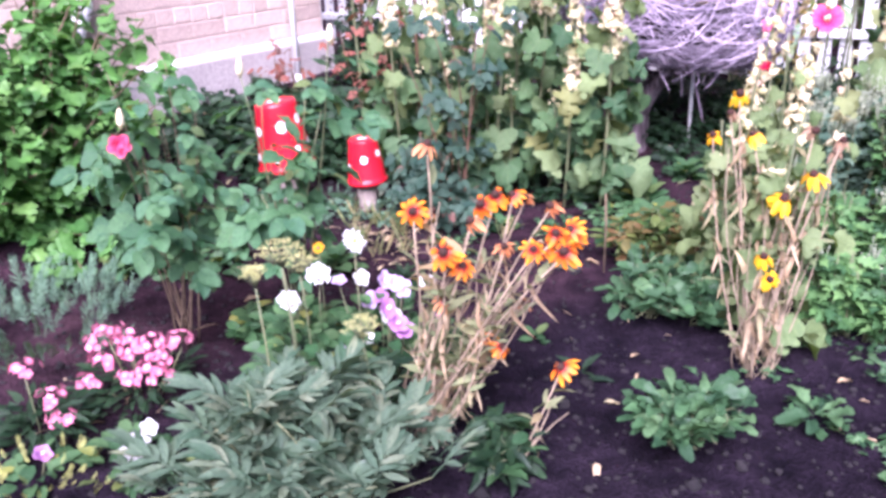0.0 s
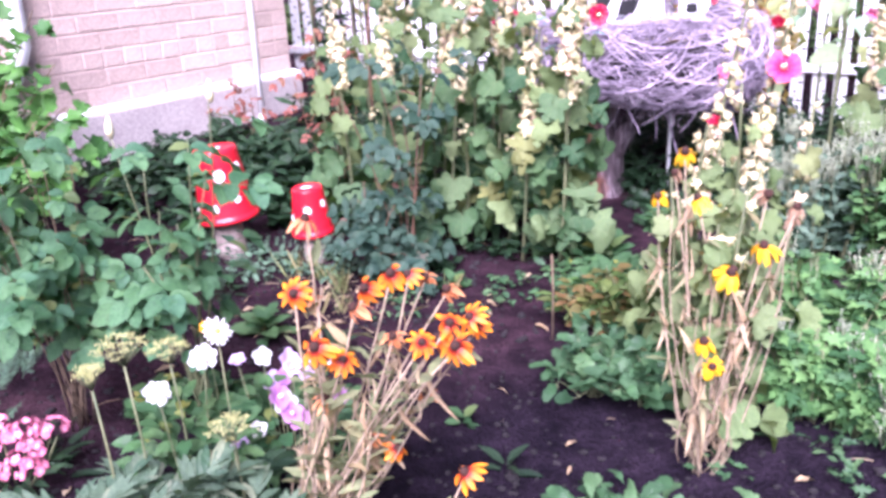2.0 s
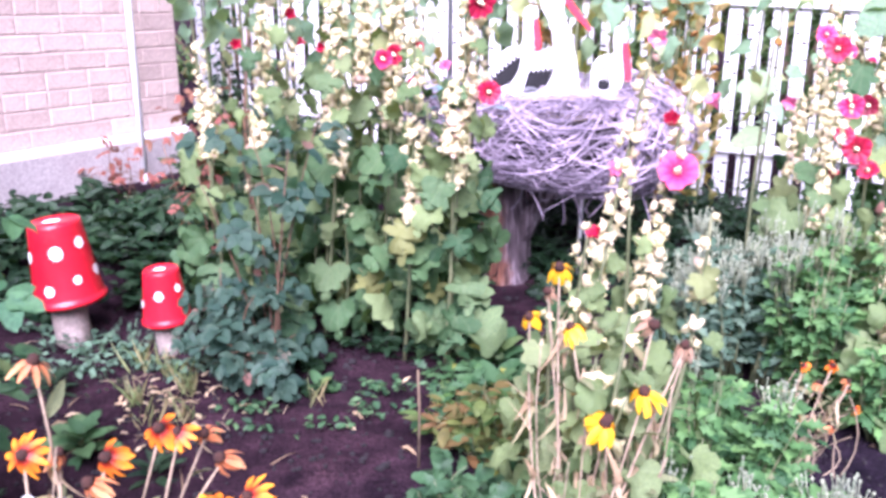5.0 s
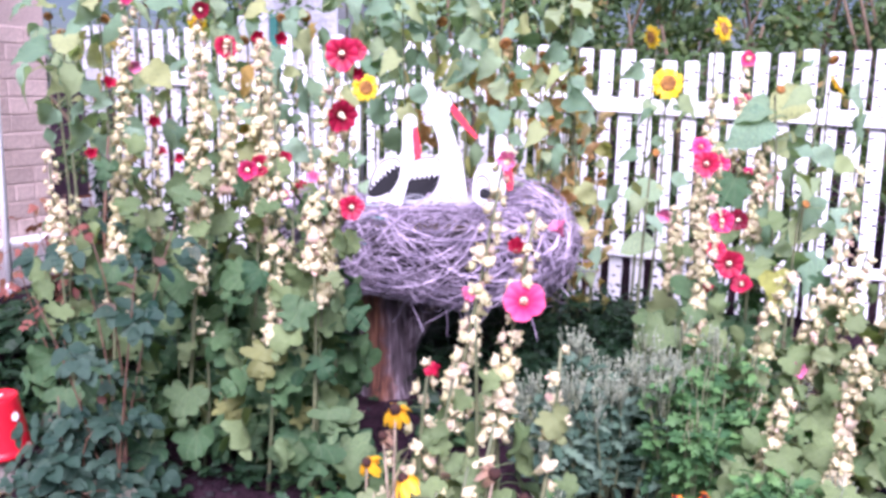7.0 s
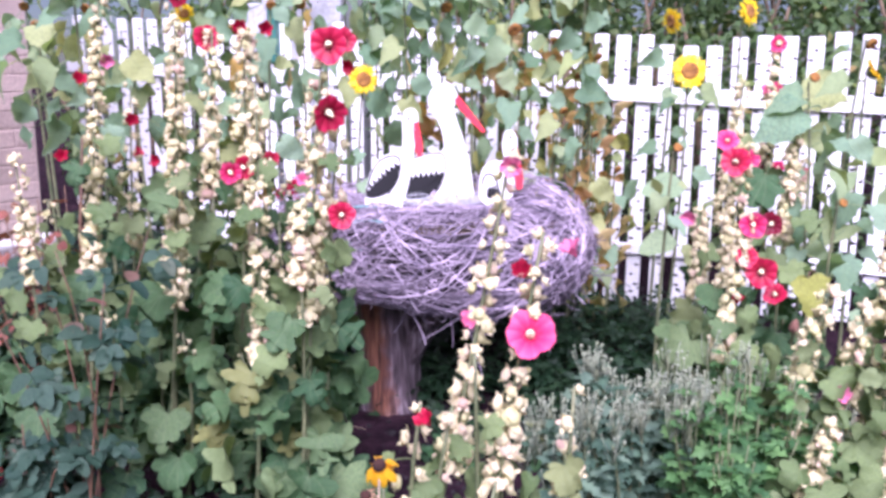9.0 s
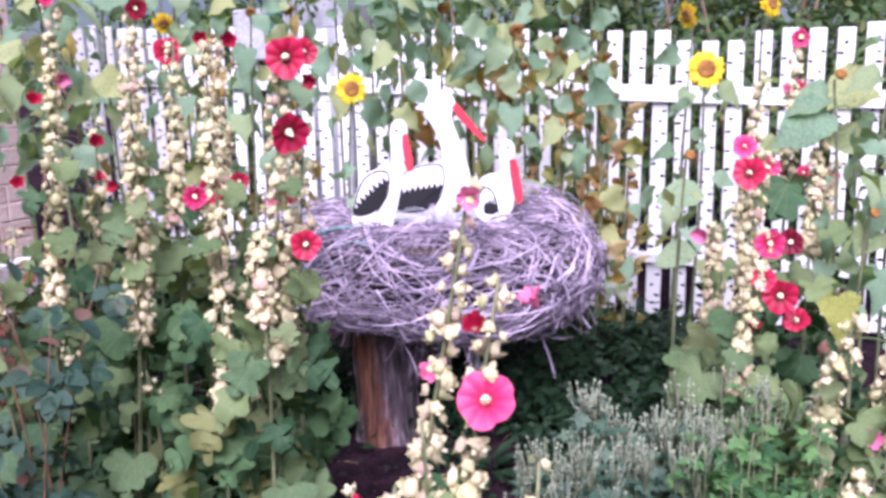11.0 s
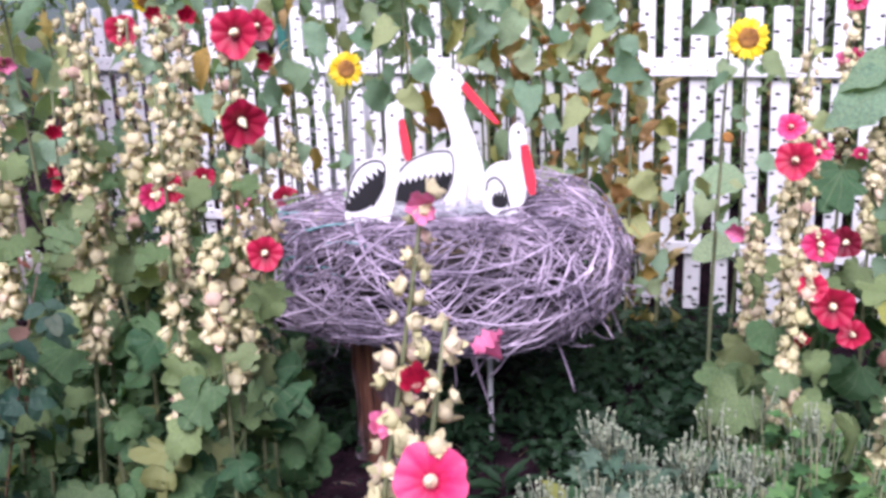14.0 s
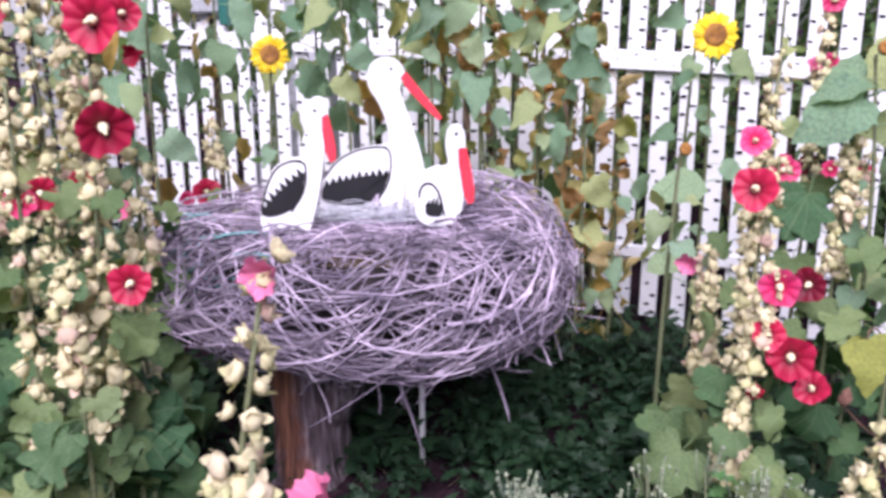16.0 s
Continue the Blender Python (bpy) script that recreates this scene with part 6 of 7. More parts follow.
def make_front_flowers():
    orange = [(-0.017, 2.129, 0.87, 1), (-0.064, 2.139, 0.679, 0), (-0.011, 2.163, 0.669, 1), (0.12, 2.055, 0.721, 0), (0.093, 2.036, 0.681, 1), (0.169, 2.198, 0.699, 0), (0.253, 2.2, 0.685, 1), (0.31, 2.081, 0.7, 1), (0.017, 1.92, 0.64, 0), (0.065, 1.98, 0.575, 0), (0.18, 2.024, 0.609, 1), (0.251, 1.96, 0.622, 0),
              (0.314, 1.998, 0.651, 0), (0.377, 2.087, 0.602, 0), (0.327, 1.93, 0.625, 0), (0.239, 2.2, 0.359, 1), (0.112, 2.0, 0.356, 1), (0.013, 2.0, 0.468, 1), (0.171, 2.03, 0.305, 0), (0.36, 2.05, 0.64, 0), (0.285, 2.03, 0.6, 0), (0.215, 2.16, 0.71, 0), (0.03, 1.97, 0.6, 1)]
    rudbeckia("clump of orange and mahogany rudbeckia on dry straw-coloured stems", (-0.07, 2.08), orange, RUD_ORG, RUD_FADE, 5, M_DRYSTEM, 6, 9, 0.1)
    rudbeckia("lone orange rudbeckia on a thin stem over bare soil", (0.17, 1.86), [(0.335, 2.015, 0.24, 0)], RUD_ORG, RUD_FADE, 6, M_DRYSTEM, 2, 7, 0.03)
    yellow = [(0.954, 2.75, 0.705, 0), (1.026, 2.57, 0.747, 0), (1.22, 2.57, 0.75, 1), (1.167, 2.42, 0.65, 0), (1.083, 2.42, 0.575, 0), (1.262, 2.46, 0.744, 1), (0.967, 2.24, 0.459, 0), (0.993, 2.24, 0.384, 0), (1.016, 2.7, 0.853, 0), (0.99, 2.7, 0.79, 1), (1.092, 2.44, 0.574, 0), (1.3, 2.57, 0.68, 1)]
    rudbeckia("clump of golden rudbeckia with dark cones and dead pale leaves", (1.02, 2.36), yellow, RUD_YEL, RUD_PALE, 8, M_DRYSTEM, 15, 4, 0.06, 1.2)
    low = [(1.864, 3.1, 0.4, 0), (1.958, 3.1, 0.4, 0), (2.016, 3.1, 0.343, 1), (1.854, 3.08, 0.234, 0), (2.045, 3.1, 0.25, 0), (1.784, 3.06, 0.25, 0), (1.96, 3.05, 0.21, 1), (1.93, 3.12, 0.33, 1), (2.03, 3.12, 0.31, 1), (1.81, 3.12, 0.31, 1)]
    rudbeckia("low clump of small orange rudbeckia beside the chrysanthemums", (1.93, 3.14), low, RUD_ORG, RUD_FADE, 9, M_DRYSTEM, 5, 3, 0.1, 0.62)

    # petunias and daisies
    r = random.Random(31)

    def clump(name, label, x, y, rad, height, leaf_n, leaf_meshes, leaf_size, blooms, category):
        z0 = ground_z(x, y)
        b = thing(name, x, y, z0 - 0.01, label, category)
        inv = b.matrix_world.inverted()
        poses = []
        for k in range(leaf_n):
            a, q = r.uniform(0, 6.28), math.sqrt(r.random())
            hh = height * (1 - 0.6 * q * q) * r.uniform(0.3, 1.0)
            p = Vector((x + rad * q * math.cos(a), y + rad * q * math.sin(a), z0 + hh))
            poses.append(facing(p, Vector((math.cos(a), math.sin(a), r.uniform(-0.1, 0.9))), (0, -0.3, 1), leaf_size * r.uniform(0.6, 1.2), r.uniform(-0.5, 0.5)))
        leaf_objects(b, leaf_meshes, poses, 70)
        for (fx, fy, fz, petals, mid) in blooms:
            p = Vector((fx, fy, fz))
            foot = Vector((x + 0.5 * (fx - x), y + 0.5 * (fy - y), z0))
            add_stem(b, bow(foot, p - Vector((0, 0, 0.02)), (0, 0, 0), 4), 0.003, 0.002, M_STEM, "stem", 4)
            d = (VIEWPOINT * 0.6 + Vector((0, -0.2, 0.6)) - p).normalized() + Vector((r.uniform(-0.5, 0.5), r.uniform(-0.3, 0.3), r.uniform(0.1, 0.7)))
            flower(b, petals, mid, inv @ aimed(p, d, r.uniform(0.72, 1.05), r.uniform(0, 6)))
        return b

    W, L, V = PETUNIA["white_petal"], PETUNIA["lilac_petal"], PETUNIA["violet_pink_petal"]
    clump("petunia", "white and lilac petunias over bright green leaves", -0.2, 2.4, 0.27, 0.29, 260, LEAF_OVAL, 0.065,
          [(-0.337, 2.505, 0.325, L[0], PET_MID), (-0.261, 2.505, 0.331, W[0], PET_MID), (-0.18, 2.505, 0.317, L[1], PET_MID), (-0.241, 2.505, 0.249, L[0], PET_MID), (-0.129, 2.48, 0.3, L[1], PET_MID), (-0.156, 2.295, 0.292, W[1], PET_MID), (-0.116, 2.275, 0.252, V[0], PET_MID), (-0.008, 2.315, 0.294, V[1], PET_MID), (-0.237, 2.275, 0.22, W[0], PET_MID), (-0.2, 2.485, 0.27, V[0], PET_MID), (-0.045, 2.525, 0.297, W[1], PET_MID), (-0.133, 2.265, 0.275, V[1], PET_MID), (-0.291, 2.255, 0.2, L[0], PET_MID), (-0.14, 2.36, 0.37, L[1], PET_MID), (-0.16, 2.26, 0.33, V[0], PET_MID)], "petunia")
    clump("double_petunia", "large pure white double petunias on leafy stems", -0.4, 2.22, 0.2, 0.36, 190, LEAF_OVAL, 0.062,
          [(-0.372, 2.313, 0.43, BIGWHITE, None), (-0.43, 2.113, 0.435, BIGWHITE, None)], "petunia")
    clump("daisy", "white daisy with a yellow centre on a tall stem", -0.22, 2.06, 0.1, 0.3, 40, LEAF_DARK, 0.1, [(-0.217, 1.99, 0.655, DAISY, DAISY_MID)], "daisy")
    clump("marigold", "small yellow marigold flower on a thin stem", -0.38, 2.45, 0.08, 0.16, 30, LEAF_DARK, 0.08, [(-0.375, 2.383, 0.487, MARIGOLD, None)], "marigold")
    clump("white_petunia", "white petunia low over dark soil", -0.89, 1.95, 0.14, 0.1, 45, LEAF_OVAL, 0.06, [(-0.88, 1.95, 0.075, BIGWHITE, None), (-0.85, 2.0, 0.105, W[0], PET_MID)], "petunia")
    clump("lilac_petunia", "single pale lilac petunia near the ground", -1.16, 1.92, 0.08, 0.08, 24, LEAF_OVAL, 0.06, [(-1.14, 1.945, 0.068, V[0], PET_MID)], "petunia")

    # phlox
    def phlox(x, y, rad, heads, label, seed):
        q = random.Random(seed)
        z0 = ground_z(x, y)
        b = thing("phlox", x, y, z0 - 0.01, label, "phlox", "phlox")
        inv = b.matrix_world.inverted()
        poses = []
        for k in range(130):
            a, f = q.uniform(0, 6.28), math.sqrt(q.random())
            p = Vector((x + rad * f * math.cos(a), y + rad * f * math.sin(a), z0 + 0.14 * q.random() * (1.1 - 0.5 * f)))
            poses.append(facing(p, Vector((math.cos(a), math.sin(a), q.uniform(0, 1.0))), (0, -0.3, 1), q.uniform(0.04, 0.085), q.uniform(-0.5, 0.5)))
        leaf_objects(b, LEAF_DARK, poses, 60)
        for hx, hy, hz, n in heads:
            add_stem(b, bow((x + 0.4 * (hx - x), y + 0.4 * (hy - y), z0), (hx, hy, hz - 0.02), (0, 0, 0), 4), 0.003, 0.003, M_STEM, "stem", 4)
            for k in range(n):
                d = Vector((q.uniform(-1, 1), q.uniform(-1.2, 0.6), q.uniform(0.1, 1))).normalized()
                p = Vector((hx, hy, hz)) + Vector((d.x, d.y, d.z * 0.6)) * q.uniform(0.03, 0.062)
                part("floret", FLORET[k % 3], b, inv @ aimed(p, d, q.uniform(0.85, 1.2), q.uniform(0, 6)))

    phlox(-1, 2.365, 0.178, [(-1.03, 2.385, 0.208, 12), (-0.96, 2.385, 0.178, 12), (-0.9, 2.305, 0.098, 12), (-1.12, 2.385, 0.178, 12), (-0.88, 2.385, 0.178, 12), (-1.07, 2.345, 0.238, 15), (-1.09, 2.325, 0.148, 15), (-1.14, 2.305, 0.088, 15), (-1, 2.345, 0.168, 16), (-0.92, 2.345, 0.148, 15), (-0.84, 2.345, 0.198, 14), (-1, 2.295, 0.098, 15), (-0.94, 2.315, 0.118, 15)], "clump of dwarf phlox with rosy pink flower heads", 3)
    phlox(-1.24, 2.145, 0.118, [(-1.19, 2.145, 0.128, 14), (-1.14, 2.105, 0.078, 12), (-1.28, 2.195, 0.198, 12)], "small clump of deep pink phlox", 4)

    # yellow umbels
    for k, (x, y, z, rad) in enumerate(((-0.385, 1.86, 0.68, 0.046), (-0.45, 1.83, 0.64, 0.022), (-0.395, 2.138, 0.54, 0.04), (-0.21, 1.96, 0.42, 0.042))):
        z0 = ground_z(x, y)
        b = thing("dill", x, y, z0 - 0.01, "dill stem with a yellow-green umbel of seeds", "dill", "dill")
        inv = b.matrix_world.inverted()
        add_stem(b, bow((x, y, z0), (x, y, z - 0.04), (0.01, 0, 0), 5), 0.0032, 0.0026, M_STEM)
        s = Soup()
        heads = Soup()
        q = random.Random(k)
        rad *= 1.2
        for j in range(26):
            a, f = j * 2.4, math.sqrt((j + 0.5) / 26)
            tip = Vector((x + rad * f * math.cos(a), y + rad * f * math.sin(a), z + 0.45 * rad * (1 - f * f) + q.uniform(-0.008, 0.008)))
            s.add(*tube([(x, y, z - 0.04), tip], 0.0012, 3))
            for i in range(9):
                heads.put(dome(0.0021, 0.003, 4, 2), aimed(tip + Vector((q.uniform(-0.01, 0.01), q.uniform(-0.01, 0.01), q.uniform(-0.004, 0.004))), (0, 0, 1)))
        part("ray", s.mesh("ray", M_STEM), b, inv, "", "stuff")
        part("umbel", heads.mesh("umbel", M_UMBEL), b, inv, "yellow-green seed umbel")


M_UMBEL = surface("yellow_green_umbel", (0.34, 0.36, 0.12), (0.54, 0.54, 0.24), 40, 200, 0.8, 0.4)


def feather_clump(name, label, x, y, rad, height, n, mat, seed, limit=0):
    """Finely cut foliage: thin stalks with short side blades."""
    r = random.Random(seed)
    z0 = ground_z(x, y)
    b = thing(name, x, y, z0 - 0.01, label, "plant")
    blade = leaf("blade", 0.2, 0.2, 0.02, 1)
    frond = []
    for k in range(12):
        for sgn in (1, -1):
            frond.append((blade, pose(0, 0.15 + 0.07 * k, 0, r.uniform(-25, 35), 0, -sgn * r.uniform(35, 60)) @ Matrix.Diagonal((0.55, 0.3 * (1 - 0.05 * k), 0.3, 1))))
    frond.append((tube([(0, 0, 0), (0, 0.5, 0.03), (0, 1, 0)], 0.008, 3, False), Matrix.Identity(4)))
    fr = merged(frond)
    s = Soup()
    for k in range(n):
        a, q = r.uniform(0, 6.28), math.sqrt(r.random())
        p = Vector((x + rad * q * math.cos(a), y + rad * q * math.sin(a), z0 + height * 0.75 * (1 - 0.5 * q) * r.random()))
        s.put(fr, facing(p, Vector((math.cos(a) * 0.6, math.sin(a) * 0.6, r.uniform(0.3, 1.3))), (0, -0.4, 1), r.uniform(0.6, 1.1) * height * 0.45, r.uniform(-0.6, 0.6)))
    part("foliage", s.mesh("foliage", mat), b, b.matrix_world.inverted(), "", "stuff")
    return b


def cover(name, label, x, y, rx, ry, height, n, mat, kind, size, seed):
    """A patch of crowded small leaves on short stalks."""
    r = random.Random(seed)
    z0 = ground_z(x, y)
    b = thing(name, x, y, z0 - 0.01, label, "weeds", "", "stuff")
    shapes = [leaf(kind, 0.3, 0.35, 0.06, k) for k in range(4)]
    s = Soup()
    tops = [(r.uniform(-1, 1), r.uniform(-1, 1), r.uniform(0.45, 1.0)) for _ in range(max(8, n // 14))]
    for k in range(n):
        u, v, h = tops[k % len(tops)]
        q = min(1.0, u * u + v * v)
        u += r.gauss(0, 0.09)
        v += r.gauss(0, 0.09)
        px, py = x + rx * u, y + ry * v
        p = Vector((px, py, ground_z(px, py) + height * h * (1 - 0.5 * q) * math.sqrt(r.random())))
        a = r.uniform(0, 6.28)
        s.put(shapes[k % 4], facing(p, Vector((math.cos(a), math.sin(a), r.uniform(-0.3, 0.9))), (r.uniform(-0.4, 0.4), r.uniform(-0.6, 0.2), 1), size * r.uniform(0.6, 1.25), r.uniform(-0.6, 0.6)))
    part("foliage", s.mesh("foliage", mat), b, b.matrix_world.inverted(), "", "stuff")
    return b


def chrysanthemum(x, y, rx, ry, height, stems, seed, label, grey=1.0, mat=M_MUM):
    """A dense mound of branching stems, cut leaves, pale grey buds on top."""
    r = random.Random(seed)
    z0 = ground_z(x, y)
    b = thing("chrysanthemum", x, y, z0 - 0.01, label, "chrysanthemum", "chrysanthemums")
    inv = b.matrix_world.inverted()
    shapes = [leaf("mum", 0.3, 0.3, 0.05, k) for k in range(4)]
    leaves, buds, stalks = Soup(), Soup(), Soup()
    near = []
    tufts = []
    while len(tufts) < max(7, stems // 8):
        u, v = r.uniform(-1, 1), r.uniform(-1, 1)
        if u * u + v * v < 1:
            tufts.append((u, v, r.uniform(0.74, 1.04), r.random() < 0.35 + 0.65 * grey))
    for k in range(stems):
        u, v, tall, budded = tufts[k % len(tufts)]
        u += r.gauss(0, 0.1)
        v += r.gauss(0, 0.1)
        q = min(u * u + v * v, 1.2)
        top = Vector((x + rx * u, y + ry * v, z0 + height * (1 - 0.34 * q * q) * tall * r.uniform(0.86, 1.03)))
        foot = Vector((x + rx * u * 0.55, y + ry * v * 0.55, z0))
        pts = bow(foot, top, (r.uniform(-0.02, 0.02), 0, 0), 5)
        stalks.add(*tube(pts, [0.004, 0.0035, 0.003, 0.0025, 0.002], 4))
        for j in range(13):
            t = r.uniform(0.2, 0.97)
            p, d = along(pts, t)
            a = r.uniform(0, 6.28)
            m = facing(p, Vector((math.cos(a), math.sin(a), r.uniform(-0.2, 0.8))), (0, -0.4, 1), r.uniform(0.05, 0.1), r.uniform(-0.6, 0.6))
            if len(near) < 20 and j == 0:
                near.append(m)
            else:
                leaves.put(shapes[j % 4], m)
        for j in range(int(4 + 5 * grey) if budded else 0):
            a = r.uniform(0, 6.28)
            q = r.uniform(0.012, 0.05)
            p = top + Vector((q * math.cos(a), q * math.sin(a), r.uniform(-0.02, 0.06)))
            fork = top - Vector((0, 0, r.uniform(0.03, 0.09)))
            buds.put(dome(0.0046, 0.008, 5, 2), aimed(p, (math.cos(a) * 0.4, math.sin(a) * 0.4, 1), r.uniform(0.7, 1.4)))
            buds.add(*tube([fork, fork.lerp(p, 0.6) + Vector((0.006 * math.cos(a), 0.006 * math.sin(a), 0)), p], 0.0018, 3))
    part("stalk", stalks.mesh("stalk", M_STEM), b, inv, "", "stuff")
    part("foliage", leaves.mesh("foliage", mat), b, inv, "deeply cut green leaves", "stuff")
    if buds.count:
        part("bud", buds.mesh("bud", M_MUMTOP), b, inv, "tight grey-white flower buds", "stuff")
    leaf_objects(b, LEAF_MUM, near, 300)
    return b


LEAF_MUM = variants("leaf", lambda k: leaf("mum", 0.3, 0.3, 0.05, k + 4), M_MUM, 4)


def make_bushes():
    shrub("currant_bush", "dense currant bush with bright green lobed leaves", "bush", (-1.9, 3.5), tip_cloud(-1.9, 3.4, 0.5, 0.5, 0.3, 1.75, 34, 1, 0.5) + tip_cloud(-1.75, 3.25, 0.36, 0.3, 0.1, 1.4, 22, 2, 0.8) + tip_cloud(-1.5, 3.48, 0.24, 0.2, 0.6, 1.5, 16, 29, 0.4) + [(-1.16, 3.45, 1.1), (-1.22, 3.5, 1.3), (-1.12, 3.4, 0.95), (-1.08, 3.4, 0.8), (-1.16, 3.4, 0.68), (-1.3, 3.5, 1.45), (-1.25, 3.42, 0.9), (-1.28, 3.45, 1.1)], LEAF_CURRANT, 0.085, 26, M_WOODY, 11, 0.12, 0.007, 120, 0.13)
    shrub("currant_bush", "currant bush crowding the corner by the house wall", "bush", (-1.85, 4.15), tip_cloud(-1.87, 4.1, 0.22, 0.24, 0.5, 1.75, 20, 3, 0.5), LEAF_CURRANT, 0.09, 22, M_WOODY, 12, 0.15, 0.007, 60, 0.13)
    rose = shrub("rose_bush", "green rose bush with one pink bloom", "rose bush", (-0.93, 2.68), tip_cloud(-0.93, 2.56, 0.17, 0.18, 0.68, 1.02, 10, 5, 0.4) + [(-0.92, 2.36, 0.83), (-0.8, 2.5, 1.06), (-0.74, 2.55, 0.98), (-1.02, 2.6, 1.02)], LEAF_ROSE, 0.15, 6, M_WOODY, 13, 0.5, 0.0034, 140, 0.05)
    inv = rose.matrix_world.inverted()
    flower(rose, shape_mesh("bloom", merged([(lobed_cup(0.036, 5, 0.03, 70 + k), pose(0, 0, 0.006 * k, 6 * k, -5 * k, 40 * k) @ Matrix.Scale(1 - 0.18 * k, 4)) for k in range(4)]), P_ROSE), None, inv @ aimed((-0.92, 2.34, 0.85), (0.2, -0.8, 0.4)), "bloom", label="faded pink rose bloom")
    slim = shrub("rose_bush", "slender green rose shoots with a cream bud", "rose bush", (-0.5, 2.64), tip_cloud(-0.52, 2.54, 0.08, 0.1, 0.6, 0.98, 5, 75, 0.5) + [(-0.3, 2.45, 1.1), (-0.38, 2.48, 1.0), (-0.34, 2.47, 0.9), (-0.56, 2.42, 1.02)], LEAF_ROSE, 0.14, 5, M_STEM, 76, 0.5, 0.005, 110, 0.04)
    for bush, x, y, z in ((rose, -0.9, 2.33, 0.93), (slim, -0.29, 2.44, 1.13), (slim, -0.56, 2.42, 1.05)):
        part("bud", shape_mesh("bud", lathe([(0.005, -0.03), (0.012, -0.012), (0.01, 0.01), (0.003, 0.032)], 8), M_POLLEN), bush, bush.matrix_world.inverted() @ aimed((x, y, z), (0.1, -0.2, 1)), "pale cream rosebud")
    shrub("rose_bush", "rose bush with small bluish green leaves and reddish canes", "rose bush", (0.08, 3.82), tip_cloud(0.02, 3.8, 0.26, 0.18, 0.1, 0.78, 17, 7, 0.5) + [(-0.14, 3.85, 0.85), (0.2, 3.85, 0.95), (0.05, 3.88, 1.05), (0.32, 3.95, 1.1), (-0.05, 3.95, 1.1)], LEAF_BLUE, 0.145, 8, M_REDSTEM, 14, 0.15, 0.005, 150, 0.06, -0.3, 0.06)
    shrub("rose_bush", "slender rose shoots with dark red young leaves", "rose bush", (-0.3, 4.75), [(-0.42, 4.7, 1.05), (-0.28, 4.7, 1.1), (-0.52, 4.75, 0.85), (-0.18, 4.72, 1.15), (-0.35, 4.8, 0.7)], LEAF_RED, 0.12, 8, M_REDSTEM, 15, 0.35, 0.005, 280, 0.04)
    shrub("red_leaved_shoot", "small shoot with dark red leaves before the plinth", "plant", (-0.98, 5.56), [(-1.02, 5.55, 0.72), (-0.95, 5.56, 0.66), (-1.08, 5.55, 0.56), (-0.97, 5.52, 0.56)], LEAF_RED, 0.11, 4, M_REDSTEM, 45, 0.6, 0.004, 40, 0.03)
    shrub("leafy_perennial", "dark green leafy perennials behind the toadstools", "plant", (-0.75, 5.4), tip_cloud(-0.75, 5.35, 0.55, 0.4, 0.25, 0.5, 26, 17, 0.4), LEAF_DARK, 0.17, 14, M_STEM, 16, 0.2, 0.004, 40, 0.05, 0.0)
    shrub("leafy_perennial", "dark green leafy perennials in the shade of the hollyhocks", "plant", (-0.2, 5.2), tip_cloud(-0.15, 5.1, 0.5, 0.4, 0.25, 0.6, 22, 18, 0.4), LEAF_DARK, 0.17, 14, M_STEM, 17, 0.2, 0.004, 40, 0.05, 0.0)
    shrub("creeping_shrub", "dark small-leaved shrub at the house corner", "shrub", (-0.5, 6.55), tip_cloud(-0.52, 6.5, 0.22, 0.2, 0.5, 1.9, 22, 19, 0.6), [shape_mesh("leaf", leaf("oval", 0.3, 0.3, 0.05, k), M_SHADEGREEN) for k in range(3)], 0.055, 20, M_WOODY, 18, 0.1, 0.006, 40, 0.1)
    shrub("peony", "bushy peony with dark glossy divided leaves", "peony", (-0.38, 1.72), tip_cloud(-0.38, 1.68, 0.38, 0.3, 0.16, 0.42, 34, 21, 0.6), LEAF_PEONY, 0.135, 7, M_STEM, 19, 0.35, 0.004, 150, 0.04, 0.75)
    shrub("leafy_plant", "low dark green leafy plant under the rudbeckia", "plant", (0.13, 1.9), tip_cloud(0.11, 1.9, 0.12, 0.14, 0.06, 0.16, 16, 22, 0.3), LEAF_DARK + LEAF_OVAL[:2], 0.075, 7, M_STEM, 20, 0.3, 0.003, 60, 0.04, 0.0)
    shrub("leafy_plant", "low rounded clump of fresh green rounded leaves", "plant", (0.69, 1.98), tip_cloud(0.69, 1.96, 0.17, 0.15, 0.08, 0.22, 36, 61, 0.6), LEAF_ROSETTE, 0.07, 7, M_STEM, 61, 0.25, 0.003, 90, 0.03, 0.9, group="leafy clumps")
    shrub("leafy_plant", "low clump of broad green leaves on dark soil", "plant", (0.77, 2.77), tip_cloud(0.77, 2.73, 0.2, 0.19, 0.09, 0.29, 30, 62, 0.6), LEAF_ROSETTE, 0.088, 5, M_STEM, 62, 0.15, 0.003, 80, 0.03, 0.8, group="leafy clumps")
    shrub("leafy_plant", "young green leafy plant growing in the bed", "plant", (0.93, 2.72), tip_cloud(0.93, 2.7, 0.16, 0.16, 0.08, 0.26, 18, 63, 0.5), LEAF_ROSETTE, 0.085, 6, M_STEM, 63, 0.2, 0.003, 50, 0.03, 0.8, group="leafy clumps")
    rosette("leafy_plant", "small green weed with rounded leaves", 1.1, 2.06, 16, 0.1, LEAF_ROSETTE, 4, rise=0.5, group="leafy clumps")
    rosette("leafy_plant", "small green weed with rounded leaves", 1.32, 1.9, 14, 0.1, LEAF_ROSETTE, 5, rise=0.5, group="leafy clumps")
